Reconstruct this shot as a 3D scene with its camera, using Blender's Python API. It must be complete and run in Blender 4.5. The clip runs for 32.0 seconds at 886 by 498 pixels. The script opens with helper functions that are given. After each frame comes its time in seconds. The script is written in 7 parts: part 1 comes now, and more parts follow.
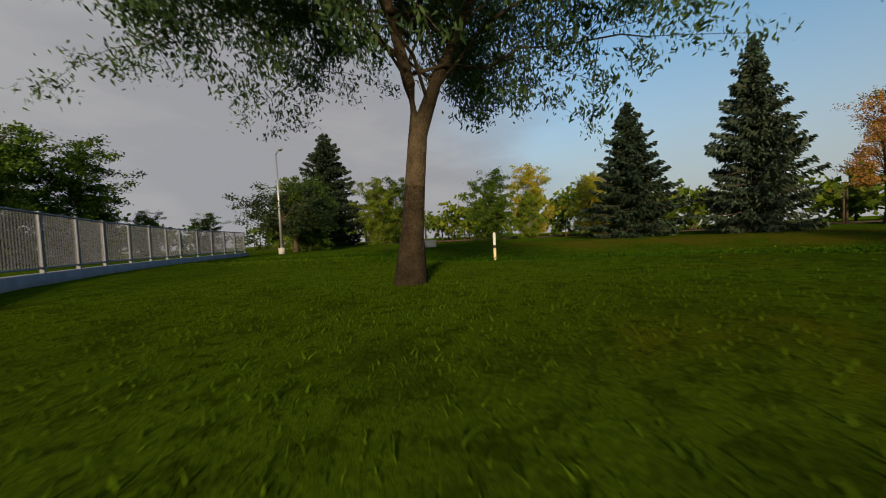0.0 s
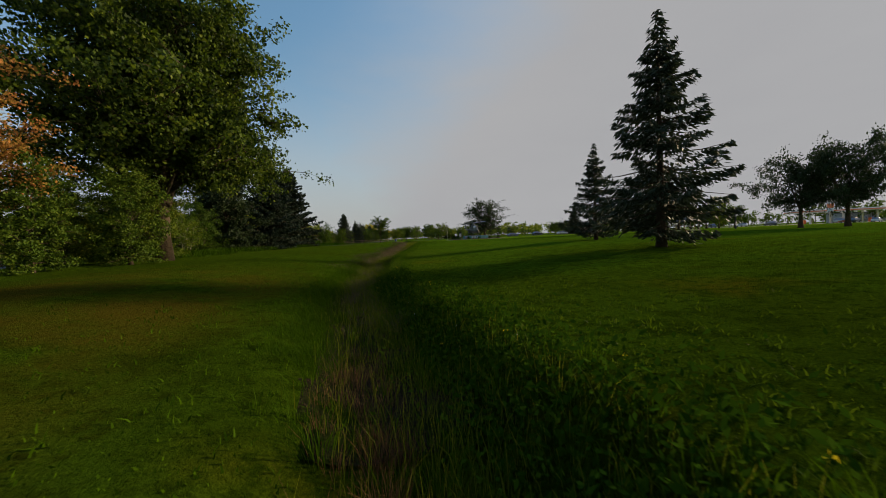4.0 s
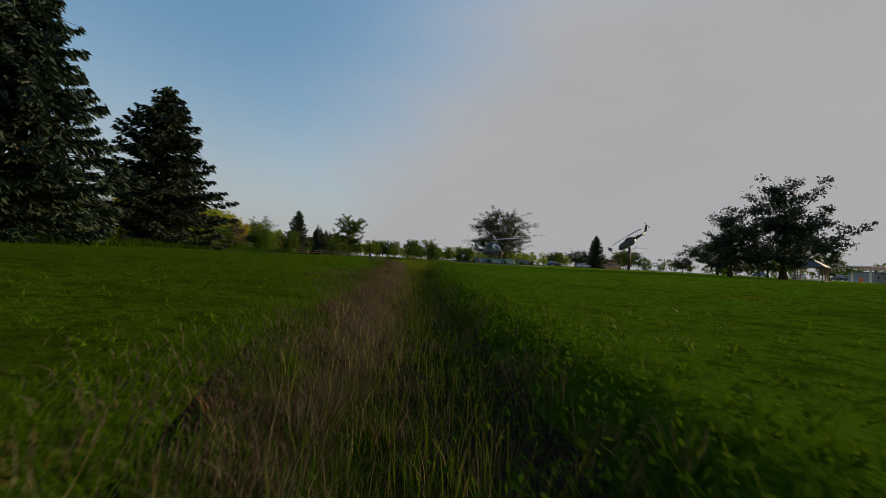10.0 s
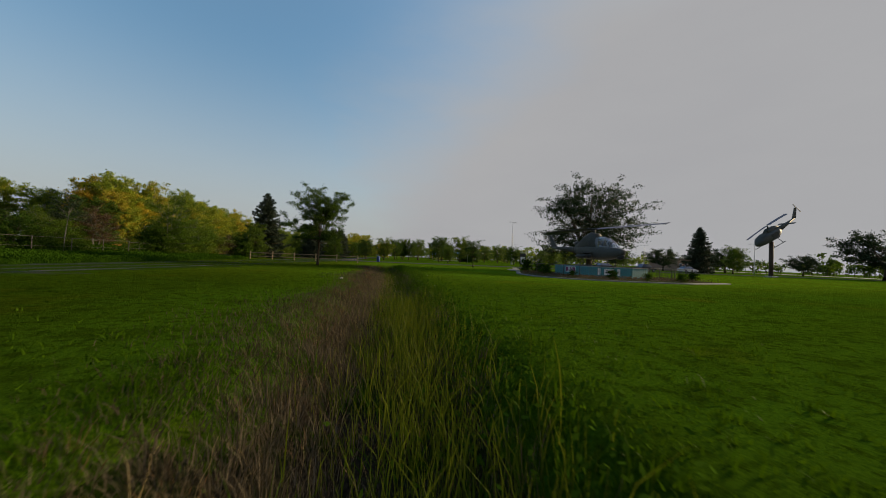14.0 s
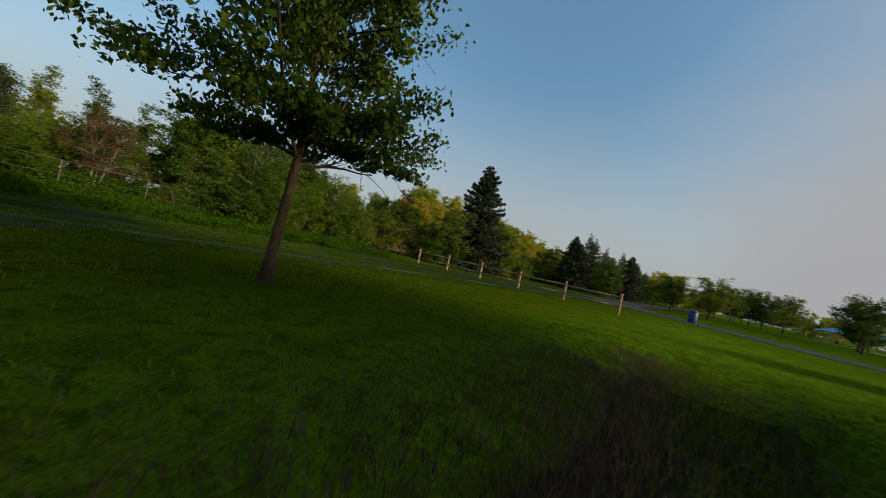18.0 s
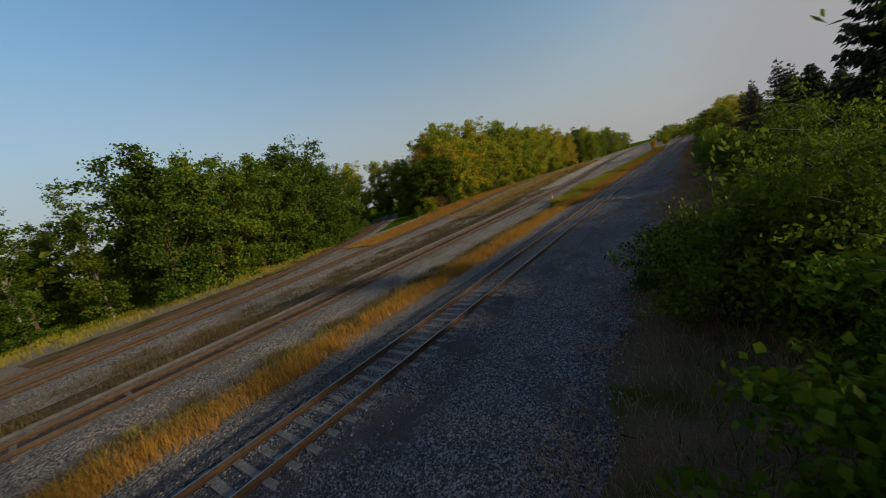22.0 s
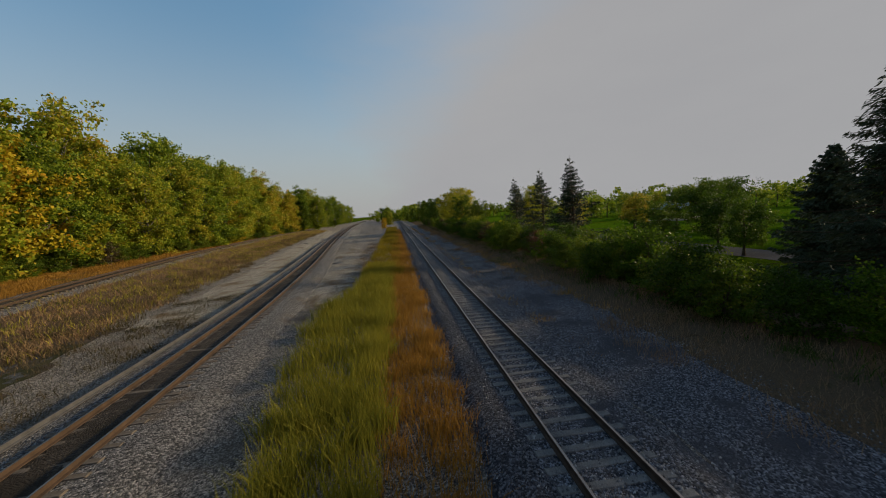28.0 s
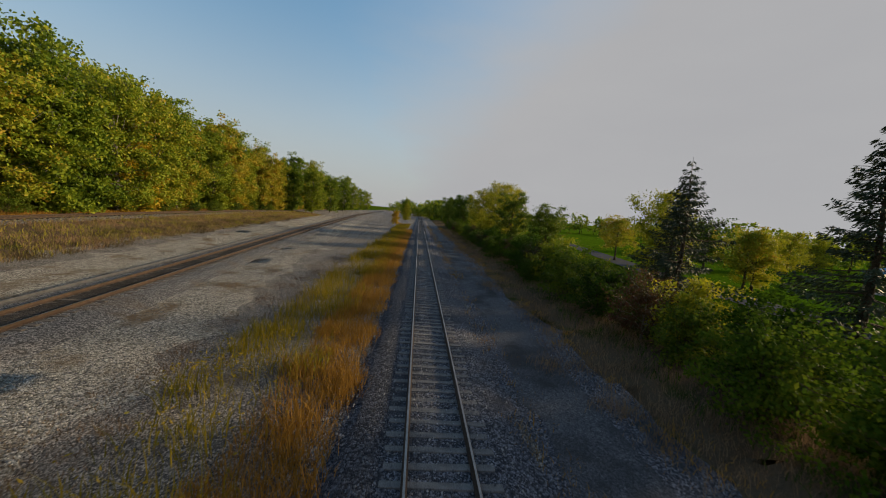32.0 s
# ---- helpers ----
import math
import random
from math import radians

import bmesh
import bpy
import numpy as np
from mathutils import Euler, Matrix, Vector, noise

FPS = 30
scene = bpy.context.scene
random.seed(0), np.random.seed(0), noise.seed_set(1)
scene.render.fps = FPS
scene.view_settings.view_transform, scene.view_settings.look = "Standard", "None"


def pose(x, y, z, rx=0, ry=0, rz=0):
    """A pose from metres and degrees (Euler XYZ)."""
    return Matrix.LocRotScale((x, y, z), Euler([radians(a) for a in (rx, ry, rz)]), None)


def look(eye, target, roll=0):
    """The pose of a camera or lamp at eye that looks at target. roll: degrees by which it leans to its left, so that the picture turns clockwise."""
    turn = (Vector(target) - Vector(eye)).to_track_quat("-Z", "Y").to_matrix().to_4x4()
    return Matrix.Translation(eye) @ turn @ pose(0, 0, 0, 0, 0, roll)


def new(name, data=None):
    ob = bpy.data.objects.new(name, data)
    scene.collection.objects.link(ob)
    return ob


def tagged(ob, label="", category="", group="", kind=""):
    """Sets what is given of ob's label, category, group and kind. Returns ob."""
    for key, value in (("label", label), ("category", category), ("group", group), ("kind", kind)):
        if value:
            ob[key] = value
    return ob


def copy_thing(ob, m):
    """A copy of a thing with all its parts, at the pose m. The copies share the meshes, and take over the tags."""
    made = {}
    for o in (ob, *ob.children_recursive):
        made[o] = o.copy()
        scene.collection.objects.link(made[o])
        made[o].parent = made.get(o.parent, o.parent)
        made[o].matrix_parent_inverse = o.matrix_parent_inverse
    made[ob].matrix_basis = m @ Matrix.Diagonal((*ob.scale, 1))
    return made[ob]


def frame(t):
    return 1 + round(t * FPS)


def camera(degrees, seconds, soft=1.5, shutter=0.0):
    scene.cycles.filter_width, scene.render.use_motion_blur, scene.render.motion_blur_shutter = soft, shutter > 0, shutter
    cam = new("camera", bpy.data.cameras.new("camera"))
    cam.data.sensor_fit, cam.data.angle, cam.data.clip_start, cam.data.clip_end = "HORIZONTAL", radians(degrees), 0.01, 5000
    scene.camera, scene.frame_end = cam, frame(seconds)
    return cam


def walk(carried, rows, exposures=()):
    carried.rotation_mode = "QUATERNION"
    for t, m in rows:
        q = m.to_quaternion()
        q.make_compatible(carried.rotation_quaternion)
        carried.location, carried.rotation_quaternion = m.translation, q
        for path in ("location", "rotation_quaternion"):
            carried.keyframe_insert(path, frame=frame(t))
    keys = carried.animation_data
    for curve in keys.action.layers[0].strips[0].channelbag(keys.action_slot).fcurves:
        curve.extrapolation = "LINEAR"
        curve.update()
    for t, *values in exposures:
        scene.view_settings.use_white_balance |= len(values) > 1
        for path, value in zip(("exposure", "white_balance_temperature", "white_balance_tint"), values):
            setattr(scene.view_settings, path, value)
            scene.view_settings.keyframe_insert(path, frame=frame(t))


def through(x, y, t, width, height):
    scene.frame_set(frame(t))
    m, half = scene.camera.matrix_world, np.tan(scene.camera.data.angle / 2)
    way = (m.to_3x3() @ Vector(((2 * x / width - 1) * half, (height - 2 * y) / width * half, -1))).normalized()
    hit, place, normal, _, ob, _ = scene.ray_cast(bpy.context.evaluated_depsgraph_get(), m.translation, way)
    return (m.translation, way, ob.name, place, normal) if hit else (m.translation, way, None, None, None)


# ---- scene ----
cam = camera(103.3, 32.0, soft=1.0, shutter=0.1)

PATH = [
    (0, (52.417, 4.184, 0.76), (50.551, 3.467, 0.695), -2.8),
    (0.5, (48.637, 1.243, 0.754), (46.666, 0.923, 0.646), -8.1),
    (1, (44.71, -1.153, 0.937), (42.758, -0.774, 0.726), -13.1),
    (1.5, (40.876, -2.258, 1.004), (39.314, -1.04, 0.728), -14.0),
    (2, (37.529, -1.25, 0.944), (36.769, 0.58, 0.674), -12.6),
    (2.5, (35.219, 0.685, 0.995), (34.978, 2.657, 0.762), -11.0),
    (3, (33.748, 3.265, 1.067), (33.753, 5.256, 0.872), -8.9),
    (3.5, (32.907, 6.148, 1.034), (33.11, 8.134, 0.903), -5.3),
    (5.5, (30.747, 16.258, 0.544), (31.119, 18.223, 0.569), 0.5),
    (6, (30.437, 19.671, 0.441), (30.83, 21.631, 0.479), 1.5),
    (6.5, (30.629, 22.899, 0.403), (31.038, 24.856, 0.453), 1.7),
    (7, (30.807, 26.106, 0.241), (31.23, 28.06, 0.3), 2.0),
    (7.5, (30.821, 29.042, 0.134), (31.257, 30.993, 0.2), 2.2),
    (8, (30.761, 31.963, 0.041), (31.213, 33.91, 0.109), 2.5),
    (8.5, (30.888, 34.982, 0.027), (31.35, 36.927, 0.094), 2.7),
    (9, (31.109, 38.313, 0.102), (31.579, 40.256, 0.166), 3.0),
    (9.5, (31.528, 42.138, 0.261), (31.997, 44.081, 0.328), 3.0),
    (10, (31.903, 46.079, 0.341), (32.369, 48.023, 0.401), 3.0),
    (10.5, (32.491, 50.07, 0.487), (32.944, 52.017, 0.543), 3.3),
    (11, (33.56, 54.367, 0.562), (33.996, 56.318, 0.615), 3.6),
    (11.5, (34.615, 58.67, 0.651), (35.031, 60.625, 0.7), 3.8),
    (12, (35.457, 63.028, 0.788), (35.846, 64.989, 0.834), 3.7),
    (12.5, (36.083, 67.253, 0.939), (36.446, 69.22, 0.984), 3.2),
    (13, (36.556, 71.358, 1.14), (36.896, 73.328, 1.19), 3.0),
    (13.5, (36.752, 75.346, 1.291), (37.08, 77.318, 1.342), 2.7),
    (15.5, (36.624, 91.272, 0.958), (36.894, 93.253, 1.006), 1.3),
    (16, (36.672, 95.202, 0.899), (36.898, 97.188, 0.942), 1.8),
    (16.5, (37.075, 99.31, 0.832), (37.198, 101.306, 0.876), 3.1),
    (17, (37.654, 103.607, 0.814), (37.56, 105.604, 0.867), 5.1),
    (17.5, (37.582, 108.5, 1.065), (37.066, 110.431, 1.125), 8.7),
    (18, (36.247, 112.591, 1.177), (35.012, 114.164, 1.202), 12.4),
    (18.5, (33.844, 115.52, 1.2), (32.112, 116.519, 1.167), 13.4),
    (19, (30.524, 117.59, 1.216), (28.599, 118.129, 1.156), 10.1),
    (19.5, (26.616, 119.029, 1.395), (24.629, 119.256, 1.339), 8.5),
    (20, (22.719, 119.25, 1.672), (20.725, 119.391, 1.635), 4.4),
    (20.5, (19.052, 118.622, 2.501), (17.071, 118.893, 2.461), -3.2),
    (21, (15.687, 117.627, 3.395), (13.773, 118.203, 3.324), -7.3),
    (21.5, (12.231, 117.835, 4.32), (10.59, 118.959, 4.112), -12.8),
    (22, (9.095, 119.086, 5.228), (7.883, 120.644, 4.904), -13.9),
    (22.5, (6.392, 121.174, 5.901), (5.465, 122.906, 5.53), -12.6),
    (23, (4.087, 123.962, 6.312), (3.294, 125.76, 5.937), -11.7),
    (23.5, (1.999, 127.489, 6.34), (1.318, 129.335, 5.983), -10.5),
    (24, (0.144, 131.545, 6.219), (-0.431, 133.432, 5.891), -9.6),
    (24.5, (-1.655, 135.761, 5.789), (-2.104, 137.688, 5.501), -8.6),
    (25, (-3.173, 140.103, 5.405), (-3.476, 142.064, 5.156), -7.6),
    (25.5, (-4.283, 144.582, 5.109), (-4.442, 146.564, 4.895), -6.7),
    (27.5, (-4.459, 162.286, 5.438), (-4.245, 164.264, 5.24), -5.1),
    (28, (-3.996, 166.639, 5.598), (-3.738, 168.611, 5.387), -3.8),
    (28.5, (-3.296, 170.952, 5.7), (-3.017, 172.919, 5.473), -2.4),
    (29, (-2.517, 175.292, 5.803), (-2.236, 177.257, 5.561), -0.9),
    (29.5, (-1.834, 179.616, 5.877), (-1.567, 181.583, 5.628), 0.6),
    (30, (-1.298, 184.061, 5.756), (-1.051, 186.031, 5.509), 2.0),
    (30.5, (-0.956, 188.844, 5.661), (-0.728, 190.816, 5.42), 3.1),
    (31, (-0.827, 193.893, 5.558), (-0.616, 195.868, 5.327), 3.8),
    (31.5, (-0.862, 199.22, 5.587), (-0.673, 201.198, 5.363), 4.6),
    (32, (-0.899, 204.563, 5.586), (-0.747, 206.546, 5.375), 5.2),
]
walk(cam, [(t, look(eye, target, roll)) for t, eye, target, roll in PATH], [(0.0, 0.0), (3.0, 0.05), (6.0, 0.14), (9.0, 0.1), (13.0, 0.06), (16.0, 0.06), (18.0, 0.05), (20.0, -0.06), (22.0, -0.08), (25.0, -0.13), (28.0, -0.04), (30.0, 0.1), (32.0, 0.16)])

# ---- world, sun, exposure ----
SUN_AZ = (0.957, 0.29)
SUN_EL = radians(15.6)
world = bpy.data.worlds.new("sky")
scene.world = world
world.use_nodes = True
wn, wl = world.node_tree.nodes, world.node_tree.links
wn.clear()
sky = wn.new("ShaderNodeTexSky")
sky.sky_type, sky.sun_disc = "NISHITA", False
sky.sun_elevation, sky.sun_rotation = SUN_EL, math.atan2(SUN_AZ[0], SUN_AZ[1])
sky.air_density, sky.dust_density, sky.ozone_density = 1.0, 0.6, 2.0
coord = wn.new("ShaderNodeTexCoord")
blue_way = wn.new("ShaderNodeVectorMath")
blue_way.operation = "DOT_PRODUCT"
wl.new(coord.outputs["Generated"], blue_way.inputs[0])
blue_way.inputs[1].default_value = Vector((-0.52, 0.44, 0.74)).normalized()
hz = wn.new("ShaderNodeMapRange")
hz.interpolation_type = "SMOOTHSTEP"
hz.inputs["From Min"].default_value, hz.inputs["From Max"].default_value = 0.44, 0.87
hz.inputs["To Min"].default_value, hz.inputs["To Max"].default_value = 1.0, 0.0
cloud = wn.new("ShaderNodeTexNoise")
cloud.inputs["Scale"].default_value, cloud.inputs["Detail"].default_value, cloud.inputs["Roughness"].default_value = 2.2, 6.0, 0.55
stretch = wn.new("ShaderNodeMapping")
stretch.inputs["Scale"].default_value = (1.0, 1.0, 3.0)
wl.new(coord.outputs["Generated"], stretch.inputs["Vector"])
wl.new(stretch.outputs["Vector"], cloud.inputs["Vector"])
shift = wn.new("ShaderNodeMath")
shift.operation = "MULTIPLY_ADD"
wl.new(cloud.outputs["Fac"], shift.inputs[0])
shift.inputs[1].default_value, shift.inputs[2].default_value = -0.22, 0.11
add_c = wn.new("ShaderNodeMath")
add_c.operation = "ADD"
wl.new(blue_way.outputs["Value"], add_c.inputs[0])
wl.new(shift.outputs[0], add_c.inputs[1])
wl.new(add_c.outputs[0], hz.inputs["Value"])
sep = wn.new("ShaderNodeSeparateXYZ")
wl.new(coord.outputs["Generated"], sep.inputs[0])
low = wn.new("ShaderNodeMapRange")
low.interpolation_type = "SMOOTHSTEP"
low.inputs["From Min"].default_value, low.inputs["From Max"].default_value = 0.0, 0.50
low.inputs["To Min"].default_value, low.inputs["To Max"].default_value = 0.95, 0.0
wl.new(sep.outputs["Z"], low.inputs["Value"])
most = wn.new("ShaderNodeMath")
most.operation = "MAXIMUM"
wl.new(hz.outputs[0], most.inputs[0])
wl.new(low.outputs[0], most.inputs[1])
haze = wn.new("ShaderNodeMixRGB")
haze.inputs[1].default_value, haze.inputs[2].default_value = (3.55, 3.55, 3.7, 1), (4.05, 4.05, 4.1, 1)
wl.new(cloud.outputs["Fac"], haze.inputs[0])
mix = wn.new("ShaderNodeMixRGB")
high = wn.new("ShaderNodeMapRange")
high.interpolation_type = "SMOOTHSTEP"
high.inputs["From Min"].default_value, high.inputs["From Max"].default_value = 0.52, 0.88
high.inputs["To Min"].default_value, high.inputs["To Max"].default_value = 1.0, 0.0
wl.new(sep.outputs["Z"], high.inputs["Value"])
veil = wn.new("ShaderNodeMath")
veil.operation = "MULTIPLY"
wl.new(most.outputs[0], veil.inputs[0])
wl.new(high.outputs[0], veil.inputs[1])
wl.new(veil.outputs[0], mix.inputs[0])
bright = wn.new("ShaderNodeVectorMath")
bright.operation = "MULTIPLY"
bright.inputs[1].default_value = (1.53, 1.76, 1.65)
dome = wn.new("ShaderNodeMapRange")
dome.interpolation_type = "SMOOTHSTEP"
dome.inputs["From Min"].default_value, dome.inputs["From Max"].default_value = 0.25, 0.9
dome.inputs["To Min"].default_value, dome.inputs["To Max"].default_value = 1.0, 1.35
wl.new(sep.outputs["Z"], dome.inputs["Value"])
lifted = wn.new("ShaderNodeVectorMath")
lifted.operation = "SCALE"
wl.new(sky.outputs[0], lifted.inputs[0])
wl.new(dome.outputs[0], lifted.inputs["Scale"])
wl.new(lifted.outputs[0], bright.inputs[0])
wl.new(bright.outputs[0], mix.inputs[1])
# broken cloud away from the sun
away = wn.new("ShaderNodeVectorMath")
away.operation = "DOT_PRODUCT"
wl.new(coord.outputs["Generated"], away.inputs[0])
away.inputs[1].default_value = Vector((-0.5, -0.85, 0.1)).normalized()
side_k = wn.new("ShaderNodeMapRange")
side_k.interpolation_type = "SMOOTHSTEP"
side_k.inputs["From Min"].default_value, side_k.inputs["From Max"].default_value = 0.15, 0.6
wl.new(away.outputs["Value"], side_k.inputs["Value"])
grey_k = wn.new("ShaderNodeMapRange")
grey_k.interpolation_type = "SMOOTHSTEP"
grey_k.inputs["From Min"].default_value, grey_k.inputs["From Max"].default_value = 0.42, 0.6
wl.new(cloud.outputs["Fac"], grey_k.inputs["Value"])
grey_m = wn.new("ShaderNodeMath")
grey_m.operation = "MULTIPLY"
wl.new(side_k.outputs[0], grey_m.inputs[0])
wl.new(grey_k.outputs[0], grey_m.inputs[1])
greyer = wn.new("ShaderNodeMixRGB")
greyer.inputs[2].default_value = (3.3, 3.32, 3.55, 1)
wl.new(grey_m.outputs[0], greyer.inputs[0])
wl.new(haze.outputs[0], greyer.inputs[1])
wl.new(greyer.outputs[0], mix.inputs[2])
back = wn.new("ShaderNodeBackground")
back.inputs["Strength"].default_value = 0.1
wl.new(mix.outputs[0], back.inputs["Color"])
wo = wn.new("ShaderNodeOutputWorld")
wl.new(back.outputs[0], wo.inputs["Surface"])

sun_data = bpy.data.lights.new("sun", "SUN")
sun_data.energy, sun_data.angle, sun_data.color = 6.0, radians(6.0), (1.0, 0.78, 0.48)
sun = new("sun", sun_data)
sun.matrix_basis = look((SUN_AZ[0] * math.cos(SUN_EL) * 90, SUN_AZ[1] * math.cos(SUN_EL) * 90, math.sin(SUN_EL) * 90), (0, 0, 0))
scene.view_settings.exposure = 0.0


# ---- materials ----
def material(name):
    m = bpy.data.materials.new(name)
    m.use_nodes = True
    n = m.node_tree.nodes
    return m, n, m.node_tree.links, n["Principled BSDF"]


def ramp_node(n, stops):
    r = n.new("ShaderNodeValToRGB")
    e = r.color_ramp.elements
    e[0].position, e[0].color = stops[0][0], (*stops[0][1], 1)
    e[1].position, e[1].color = stops[-1][0], (*stops[-1][1], 1)
    for p, c in stops[1:-1]:
        k = e.new(p)
        k.color = (*c, 1)
    return r


def noise_node(n, l, scale, detail=4, rough=0.55, space="Object", vec=None):
    t = n.new("ShaderNodeTexNoise")
    t.inputs["Scale"].default_value, t.inputs["Detail"].default_value, t.inputs["Roughness"].default_value = scale, detail, rough
    if vec is None:
        c = n.new("ShaderNodeTexCoord")
        vec = c.outputs[space]
    l.new(vec, t.inputs["Vector"])
    return t


def rough_mat(name, dark, light, scale=6.0, fine=60.0, rough=0.85, bump=0.25, metal=0.0, spec=0.3, mid=None, dist=0.02):
    """A surface mottled at two scales, with a fine relief."""
    m, n, l, p = material(name)
    a, b = noise_node(n, l, scale), noise_node(n, l, fine, 3)
    mixv = n.new("ShaderNodeMath")
    mixv.operation = "MULTIPLY_ADD"
    l.new(b.outputs["Fac"], mixv.inputs[0])
    mixv.inputs[1].default_value = 0.5
    half = n.new("ShaderNodeMath")
    half.operation = "MULTIPLY"
    half.inputs[1].default_value = 0.5
    l.new(a.outputs["Fac"], half.inputs[0])
    l.new(half.outputs[0], mixv.inputs[2])
    stops = [(0.32, dark), (0.68, light)] if mid is None else [(0.32, dark), (0.5, mid), (0.68, light)]
    r = ramp_node(n, stops)
    l.new(mixv.outputs[0], r.inputs["Fac"])
    l.new(r.outputs["Color"], p.inputs["Base Color"])
    p.inputs["Roughness"].default_value, p.inputs["Metallic"].default_value = rough, metal
    p.inputs["Specular IOR Level"].default_value = spec
    bp = n.new("ShaderNodeBump")
    bp.inputs["Strength"].default_value, bp.inputs["Distance"].default_value = bump, dist
    l.new(b.outputs["Fac"], bp.inputs["Height"])
    l.new(bp.outputs["Normal"], p.inputs["Normal"])
    return m


def leaf_mat(name, colours, through=0.35, rough=0.6, spec=0.15):
    """Leaves: each island of its own tint, some light shining through."""
    m, n, l, p = material(name)
    g = n.new("ShaderNodeNewGeometry")
    k = len(colours)
    r = ramp_node(n, [(i / max(1, k - 1), c) for i, c in enumerate(colours)])
    oi = n.new("ShaderNodeObjectInfo")
    patch = noise_node(n, l, 0.5, 2)
    s = n.new("ShaderNodeMath")
    s.operation = "MULTIPLY_ADD"
    l.new(g.outputs["Random Per Island"], s.inputs[0])
    s.inputs[1].default_value = 0.5
    s2 = n.new("ShaderNodeMath")
    s2.operation = "MULTIPLY_ADD"
    l.new(patch.outputs["Fac"], s2.inputs[0])
    s2.inputs[1].default_value = 0.7
    s3 = n.new("ShaderNodeMath")
    s3.operation = "MULTIPLY_ADD"
    l.new(oi.outputs["Random"], s3.inputs[0])
    s3.inputs[1].default_value, s3.inputs[2].default_value = 0.6, -0.4
    l.new(s3.outputs[0], s2.inputs[2])
    l.new(s2.outputs[0], s.inputs[2])
    l.new(s.outputs[0], r.inputs["Fac"])
    l.new(r.outputs["Color"], p.inputs["Base Color"])
    p.inputs["Roughness"].default_value = rough
    p.inputs["Specular IOR Level"].default_value = spec
    tr = n.new("ShaderNodeBsdfTranslucent")
    l.new(r.outputs["Color"], tr.inputs["Color"])
    mx = n.new("ShaderNodeMixShader")
    mx.inputs[0].default_value = through
    l.new(p.outputs[0], mx.inputs[1])
    l.new(tr.outputs[0], mx.inputs[2])
    l.new(mx.outputs[0], n["Material Output"].inputs["Surface"])
    return m


def ground_mat(name, layers, fine=40.0, bump=0.5, rough=0.95, dist=0.05):
    """Ground: a base ramp on broad noise, patches laid over it, fine grain and relief."""
    m, n, l, p = material(name)
    c = n.new("ShaderNodeTexCoord")
    vec = c.outputs["Object"]
    col = None
    for (dark, light, scale, lo, hi) in layers:
        t = noise_node(n, l, fine, 4, 0.7, vec=vec)
        r = ramp_node(n, [(0.3, dark), (0.7, light)])
        l.new(t.outputs["Fac"], r.inputs["Fac"])
        if col is None:
            col = r.outputs["Color"]
            continue
        b = noise_node(n, l, scale, 5, 0.6, vec=vec)
        k = n.new("ShaderNodeMapRange")
        k.inputs["From Min"].default_value, k.inputs["From Max"].default_value = lo, hi
        l.new(b.outputs["Fac"], k.inputs["Value"])
        x = n.new("ShaderNodeMixRGB")
        l.new(k.outputs[0], x.inputs[0])
        l.new(col, x.inputs[1])
        l.new(r.outputs["Color"], x.inputs[2])
        col = x.outputs["Color"]
    l.new(col, p.inputs["Base Color"])
    p.inputs["Roughness"].default_value = rough
    p.inputs["Specular IOR Level"].default_value = 0.0
    f = noise_node(n, l, fine * 0.6, 5, 0.75, vec=vec)
    bp = n.new("ShaderNodeBump")
    bp.inputs["Strength"].default_value, bp.inputs["Distance"].default_value = bump, dist
    l.new(f.outputs["Fac"], bp.inputs["Height"])
    l.new(bp.outputs["Normal"], p.inputs["Normal"])
    return m


def stone_mat(name, dark, light, warm, cell=22.0, dirt=(0.10, 0.075, 0.05), lo=0.52, hi=0.72):
    """Crushed stone: cells of their own grey, joints in relief, earthy patches."""
    m, n, l, p = material(name)
    c = n.new("ShaderNodeTexCoord")
    v = n.new("ShaderNodeTexVoronoi")
    v.inputs["Scale"].default_value = cell
    l.new(c.outputs["Object"], v.inputs["Vector"])
    sp = n.new("ShaderNodeSeparateColor")
    l.new(v.outputs["Color"], sp.inputs[0])
    r = ramp_node(n, [(0.0, dark), (0.55, warm), (1.0, light)])
    l.new(sp.outputs[0], r.inputs["Fac"])
    b = noise_node(n, l, 0.35, 6, 0.65, vec=c.outputs["Object"])
    k = n.new("ShaderNodeMapRange")
    k.inputs["From Min"].default_value, k.inputs["From Max"].default_value = lo, hi
    l.new(b.outputs["Fac"], k.inputs["Value"])
    x = n.new("ShaderNodeMixRGB")
    x.inputs[2].default_value = (*dirt, 1)
    l.new(k.outputs[0], x.inputs[0])
    l.new(r.outputs["Color"], x.inputs[1])
    l.new(x.outputs["Color"], p.inputs["Base Color"])
    p.inputs["Roughness"].default_value = 0.9
    p.inputs["Specular IOR Level"].default_value = 0.2
    bp = n.new("ShaderNodeBump")
    bp.inputs["Strength"].default_value, bp.inputs["Distance"].default_value = 1.0, 1.6 / cell
    l.new(v.outputs["Distance"], bp.inputs["Height"])
    bp.invert = True
    l.new(bp.outputs["Normal"], p.inputs["Normal"])
    return m


def plain_mat(name, colour, rough=0.5, metal=0.0, wear=0.12, scale=9.0):
    d = tuple(max(0.0, v * (1 - wear * 2)) for v in colour)
    u = tuple(min(1.0, v * (1 + wear)) for v in colour)
    return rough_mat(name, d, u, scale, scale * 9, rough, 0.08, metal, 0.4, dist=0.004)


